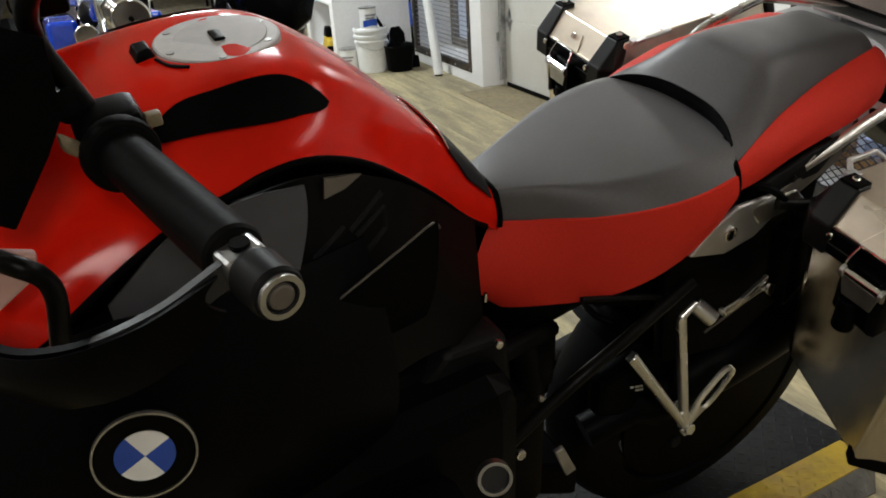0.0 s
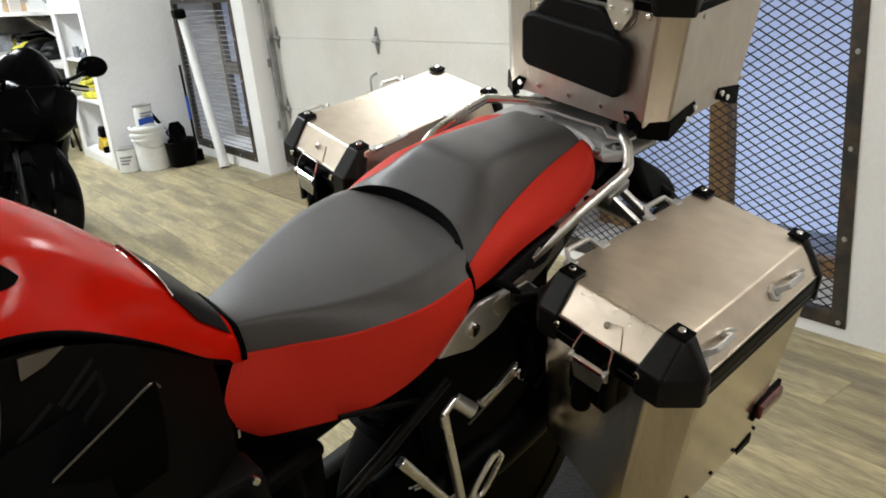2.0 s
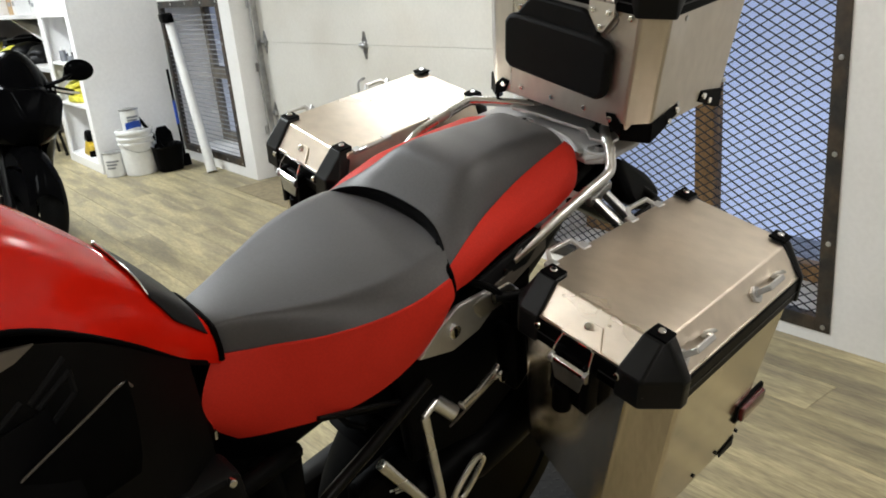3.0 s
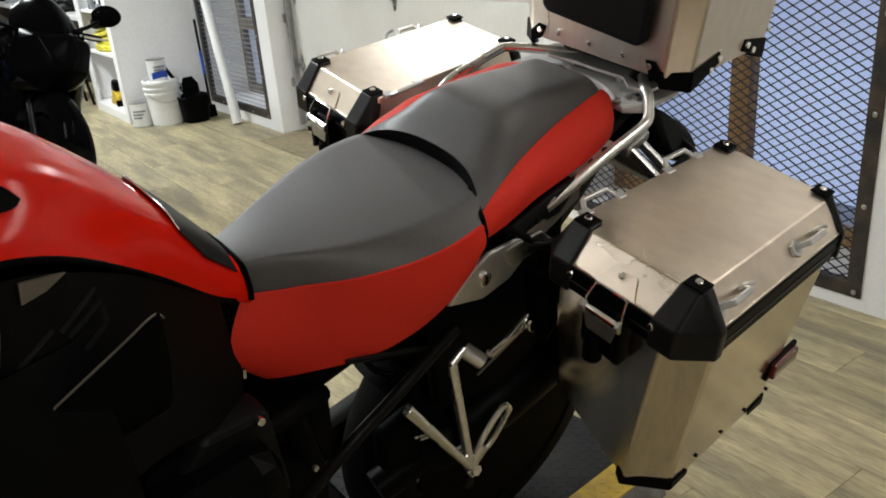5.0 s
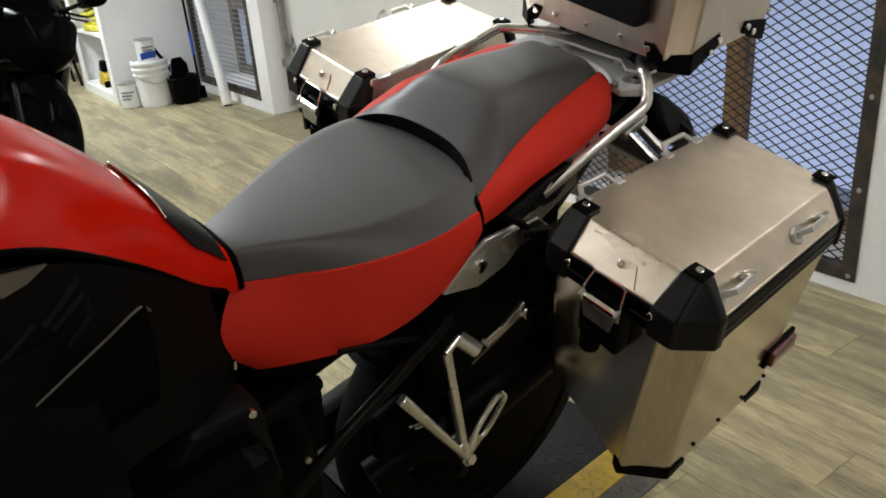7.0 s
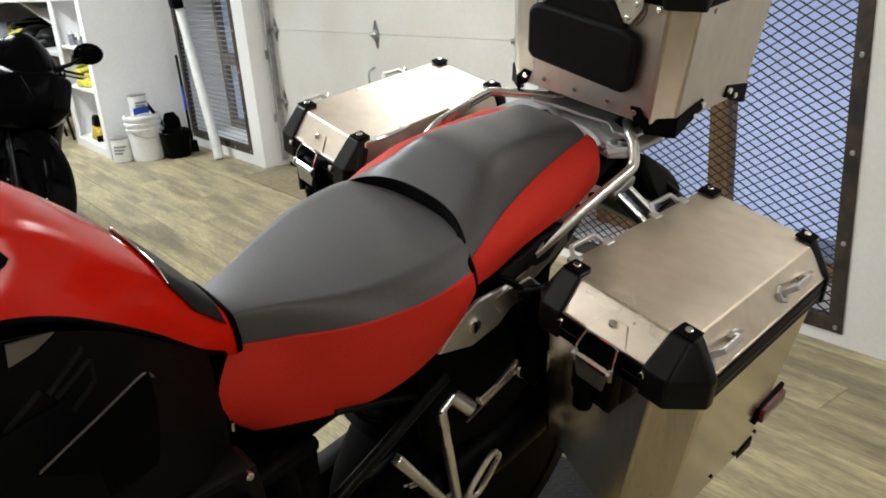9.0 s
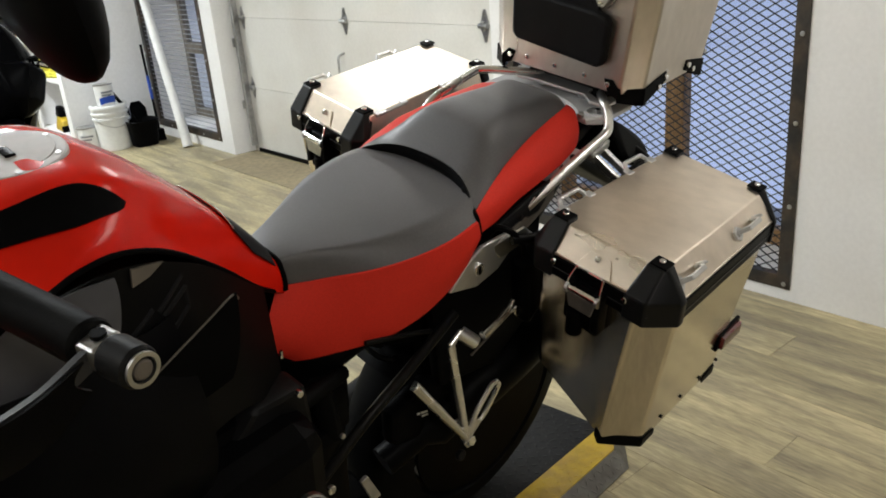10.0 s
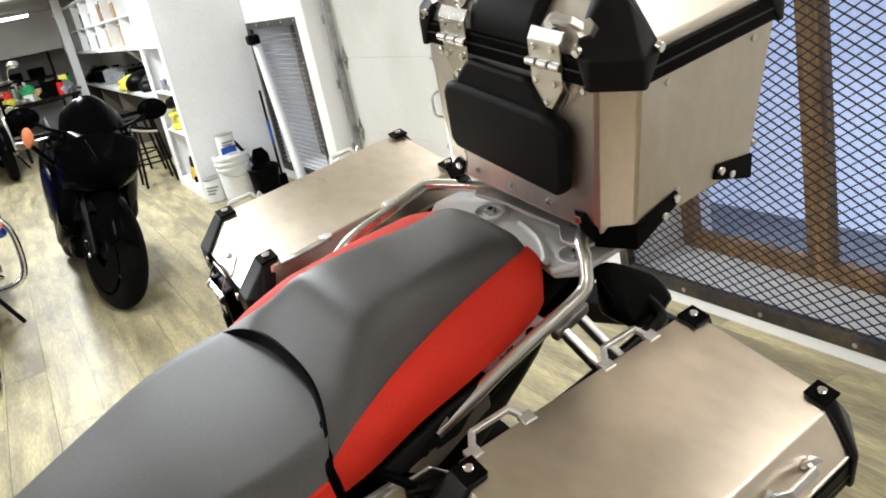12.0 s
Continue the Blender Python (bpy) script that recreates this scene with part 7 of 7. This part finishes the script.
    part("side_stand", rod(B(), (0.10, 0.80, 0.30), (0.185, 0.78, -0.036), 0.012, seg=10), STEEL_BLACK, k)


GLOSS = material("gloss_black_paint", (0.0015, 0.0015, 0.0017), 0.16, vary=0.1, bump=0.0, coat=0.0, spec=0.01)
BLUE_PAINT = material("blue_paint", (0.01, 0.05, 0.45), 0.2, vary=0.05, bump=0.0, coat=0.8)
ORANGE_PAINT = material("orange_red_paint", (0.5, 0.07, 0.02), 0.25, vary=0.05, bump=0.0, coat=0.6)
sport_bike(pose(1.10, 4.87, 0.0, 0, 0, 3) @ pose(0, 0, 0, 0, 10, 0) @ Matrix.Scale(1.05, 4))


def cruiser(m, paint, label):
    """A heavy road motorcycle with chrome lamps and crash bars; faces along -y."""
    k = thing("cruiser_motorcycle", label, "motorcycle", "parked motorcycles", m=m)
    wheel(k, (0, 0, 0.33), 0.33, 0.12, CHROME)
    wheel(k, (0, 1.6, 0.33), 0.33, 0.16, CHROME)
    part("front_fender", sheet(B(), lambda u, v: Vector(((2 * v - 1) * 0.085, 0.37 * math.cos(radians(10 + 160 * u)), 0.33 + 0.37 * math.sin(radians(10 + 160 * u)) - 0.07 * (2 * v - 1) ** 2)), 20, 10, 0.004), paint, k, "painted front fender", 60)
    part("rear_fender", sheet(B(), lambda u, v: Vector(((2 * v - 1) * 0.10, 1.6 + 0.38 * math.cos(radians(-10 + 150 * u)), 0.33 + 0.38 * math.sin(radians(-10 + 150 * u)) - 0.07 * (2 * v - 1) ** 2)), 18, 10, 0.004), paint, k, "painted rear fender", 60)
    part("tank", hull(B(), [(s * a, b, c) for s in (-1, 1) for a, b, c in ((0.10, 0.45, 0.78), (0.07, 0.45, 0.90), (0.15, 0.62, 0.78), (0.10, 0.62, 0.93), (0.06, 0.98, 0.76), (0.05, 0.95, 0.82))], 0.03, 3), paint, k, "painted fuel tank")
    part("seat", hull(B(), [(s * a, b, c) for s in (-1, 1) for a, b, c in ((0.09, 0.95, 0.70), (0.09, 0.95, 0.78), (0.16, 1.2, 0.70), (0.15, 1.2, 0.75), (0.12, 1.65, 0.80), (0.12, 1.65, 0.74))], 0.03, 3), BLACK, k, "black leather seat")
    part("engine", box(B(), (-0.16, 0.50, 0.22), (0.16, 1.0, 0.45), 0.04), ZINC, k, "grey engine case")
    for s in (-1, 1):
        part("fork_leg", rod(B(), (s * 0.10, 0.02, 0.33), (s * 0.10, 0.30, 0.95), 0.028, seg=14), CHROME, k, "chrome fork leg")
        part("passing_lamp", rod(B(), (s * 0.20, 0.02, 0.78), (s * 0.20, 0.10, 0.78), 0.055, 0.035, seg=24, bevel=0.006), CHROME, k, "chrome passing lamp")
        part("lamp_lens", rod(B(), (s * 0.20, 0.012, 0.78), (s * 0.20, 0.022, 0.78), 0.048, seg=24, bevel=0.003), LENS, k)
        part("crash_bar", tube(B(), [(s * 0.10, 0.52, 0.70), (s * 0.30, 0.48, 0.62), (s * 0.33, 0.48, 0.42), (s * 0.28, 0.48, 0.30), (s * 0.10, 0.52, 0.28)], 0.016, 12), CHROME if s > 0 else STEEL_BLACK, k, "tubular crash bar")
        part("cylinder", hull(B(), [(x, y, z) for x in (-0.09, 0.09) for y, z in ((0.74 + s * 0.06, 0.44), (0.74 + s * 0.20, 0.40), (0.74 + s * 0.22, 0.72), (0.74 + s * 0.10, 0.74))], 0.012), ZINC, k, "finned cylinder")
        part("handlebar", tube(B(), [(0, 0.32, 0.98), (s * 0.12, 0.33, 1.06), (s * 0.28, 0.40, 1.10), (s * 0.42, 0.52, 1.06)], 0.014, 10), CHROME, k, "chrome handlebar")
        part("grip", rod(B(), (s * 0.36, 0.47, 1.08), (s * 0.45, 0.55, 1.05), 0.019, seg=14), RUBBER, k)
        part("mirror_stem", tube(B(), [(s * 0.33, 0.44, 1.09), (s * 0.34, 0.40, 1.20), (s * 0.40, 0.40, 1.26)], 0.006, 8), CHROME, k)
        bm = B()
        q = bmesh.new()
        bmesh.ops.create_uvsphere(q, u_segments=16, v_segments=10, radius=1)
        merge(bm, q, Matrix.Translation((s * 0.42, 0.40, 1.27)) @ Matrix.Diagonal((0.07, 0.02, 0.045, 1)))
        part("mirror", bm, CHROME, k, "chrome mirror")
        part("indicator", rod(B(), (s * 0.26, 0.06, 0.68), (s * 0.26, 0.11, 0.68), 0.03, seg=16, bevel=0.006), AMBER, k, "amber indicator")
        part("exhaust", tube(B(), [(s * 0.14, 0.6, 0.35), (s * 0.20, 0.9, 0.26), (s * 0.20, 1.9, 0.27)], 0.042, 14, 4), CHROME, k, "chrome exhaust")
        part("saddlebag", hull(B(), [(s * x, y, z) for x in (0.16, 0.34) for y, z in ((1.38, 0.72), (1.95, 0.70), (1.92, 0.40), (1.42, 0.36))], 0.03, 3), paint, k, "painted side case")
    part("windshield", sheet(B(), lambda u, v: Vector(((2 * v - 1) * (0.20 - 0.06 * u * u), 0.10 + 0.18 * u + 0.08 * (2 * v - 1) ** 2, 0.92 + 0.42 * u)), 12, 14, 0.003), GLASS, k, "clear curved windshield", 60)
    part("shield_brace", tube(B(), [(-0.19, 0.19, 0.96), (0.0, 0.09, 0.95), (0.19, 0.19, 0.96)], 0.008, 8), CHROME, k, "chrome windshield brace")
    part("headlight", rod(B(), (0, -0.03, 0.84), (0, 0.13, 0.84), 0.095, 0.05, seg=32, bevel=0.012), CHROME, k, "chrome headlight shell")
    part("lamp_lens", rod(B(), (0, -0.045, 0.84), (0, -0.028, 0.84), 0.085, seg=32, bevel=0.006), LENS, k, "clear headlight lens")
    part("lamp_bulb", rod(B(), (0, -0.047, 0.84), (0, -0.044, 0.84), 0.012, seg=12), BLACK, k)
    part("horn_cover", hull(B(), [(s * a, 0.12, c) for s in (-1, 1) for a, c in ((0.1, 0.72), (0.12, 0.90), (0.05, 0.98))] + [(s * a, 0.18, c) for s in (-1, 1) for a, c in ((0.1, 0.72), (0.12, 0.90), (0.05, 0.98))], 0.01), CHROME, k)
    part("side_stand", rod(B(), (0.10, 0.85, 0.28), (0.24, 0.80, 0.0), 0.013, seg=10), STEEL_BLACK, k)


cruiser(pose(0.44, 4.40, 0, 0, 0, 4), BLUE_PAINT, "blue road motorcycle with chrome lamps on the plank floor")
cruiser(pose(-0.75, 4.75, 0, 0, 0, 0), GLOSS, "black road motorcycle with chrome lamps on the plank floor")
cruiser(pose(0.08, 6.55, 0, 0, 0, -4), GLOSS, "black motorcycle parked among others on planks")
cruiser(pose(-0.95, 7.4, 0, 0, 0, 3), ORANGE_PAINT, "orange-red motorcycle parked among others on planks")
cruiser(pose(0.78, 11.1, 0, 0, 0, 3), GLOSS, "black motorcycle parked in the far row")
cruiser(pose(-0.3, 10.6, 0, 0, 0, -3), GLOSS, "black motorcycle parked in the far row")

# floor mat in front of the garage door
tagged(part("door_mat", box(B(), (2.52, 4.3, 0.0), (2.86, 5.45, 0.006), 0.002), material("brown_mat", (0.25, 0.205, 0.125), 0.8, vary=0.2, bump=0.4)), "thin brown mat in front of the garage door", "mat")

# ---- floor planks ----

floor = thing("floor", "worn grey-brown wood-look vinyl plank floor", "floor", kind="structure")
PWID, PLEN, GAP = 0.178, 1.22, 0.0005
plank_mesh = finish("plank", box(B(), (GAP, GAP, -0.006), (PWID - GAP, PLEN - GAP, 0.0), 0.0008, segments=1), PLANK)
far_v, far_f = [], []
count = 0
nx = int((WX + 0.1 - SIDE) / PWID) + 1
for i in range(nx):
    x = WX + 0.12 - (i + 1) * PWID
    off = (i * 0.41) % 1.0 * PLEN
    ny = int((FAR - BACK) / PLEN) + 2
    for j in range(ny):
        y = BACK - off + j * PLEN
        if -0.45 < x and -0.8 < y < 8.6 and count < 290:
            ob = new("plank", plank_mesh)
            ob.parent, ob.location = floor, (x, y, 0)
            count += 1
        else:
            k = len(far_v)
            xa, xb, ya, yb = max(x + GAP, SIDE), x + PWID - GAP, max(y + GAP, BACK), min(y + PLEN - GAP, FAR)
            if xb <= xa or yb <= ya:
                continue
            for dz in (0.0, -0.006):
                far_v += [(xa, ya, dz), (xb, ya, dz), (xb, yb, dz), (xa, yb, dz)]
            far_f += [(k, k + 1, k + 2, k + 3), (k, k + 4, k + 5, k + 1), (k + 1, k + 5, k + 6, k + 2), (k + 2, k + 6, k + 7, k + 3), (k + 3, k + 7, k + 4, k)]
me = bpy.data.meshes.new("plank_field")
me.from_pydata(far_v, [], far_f)
me.materials.append(PLANK)
field = new("plank_field", me)
field.parent = floor
tagged(field, kind="stuff")
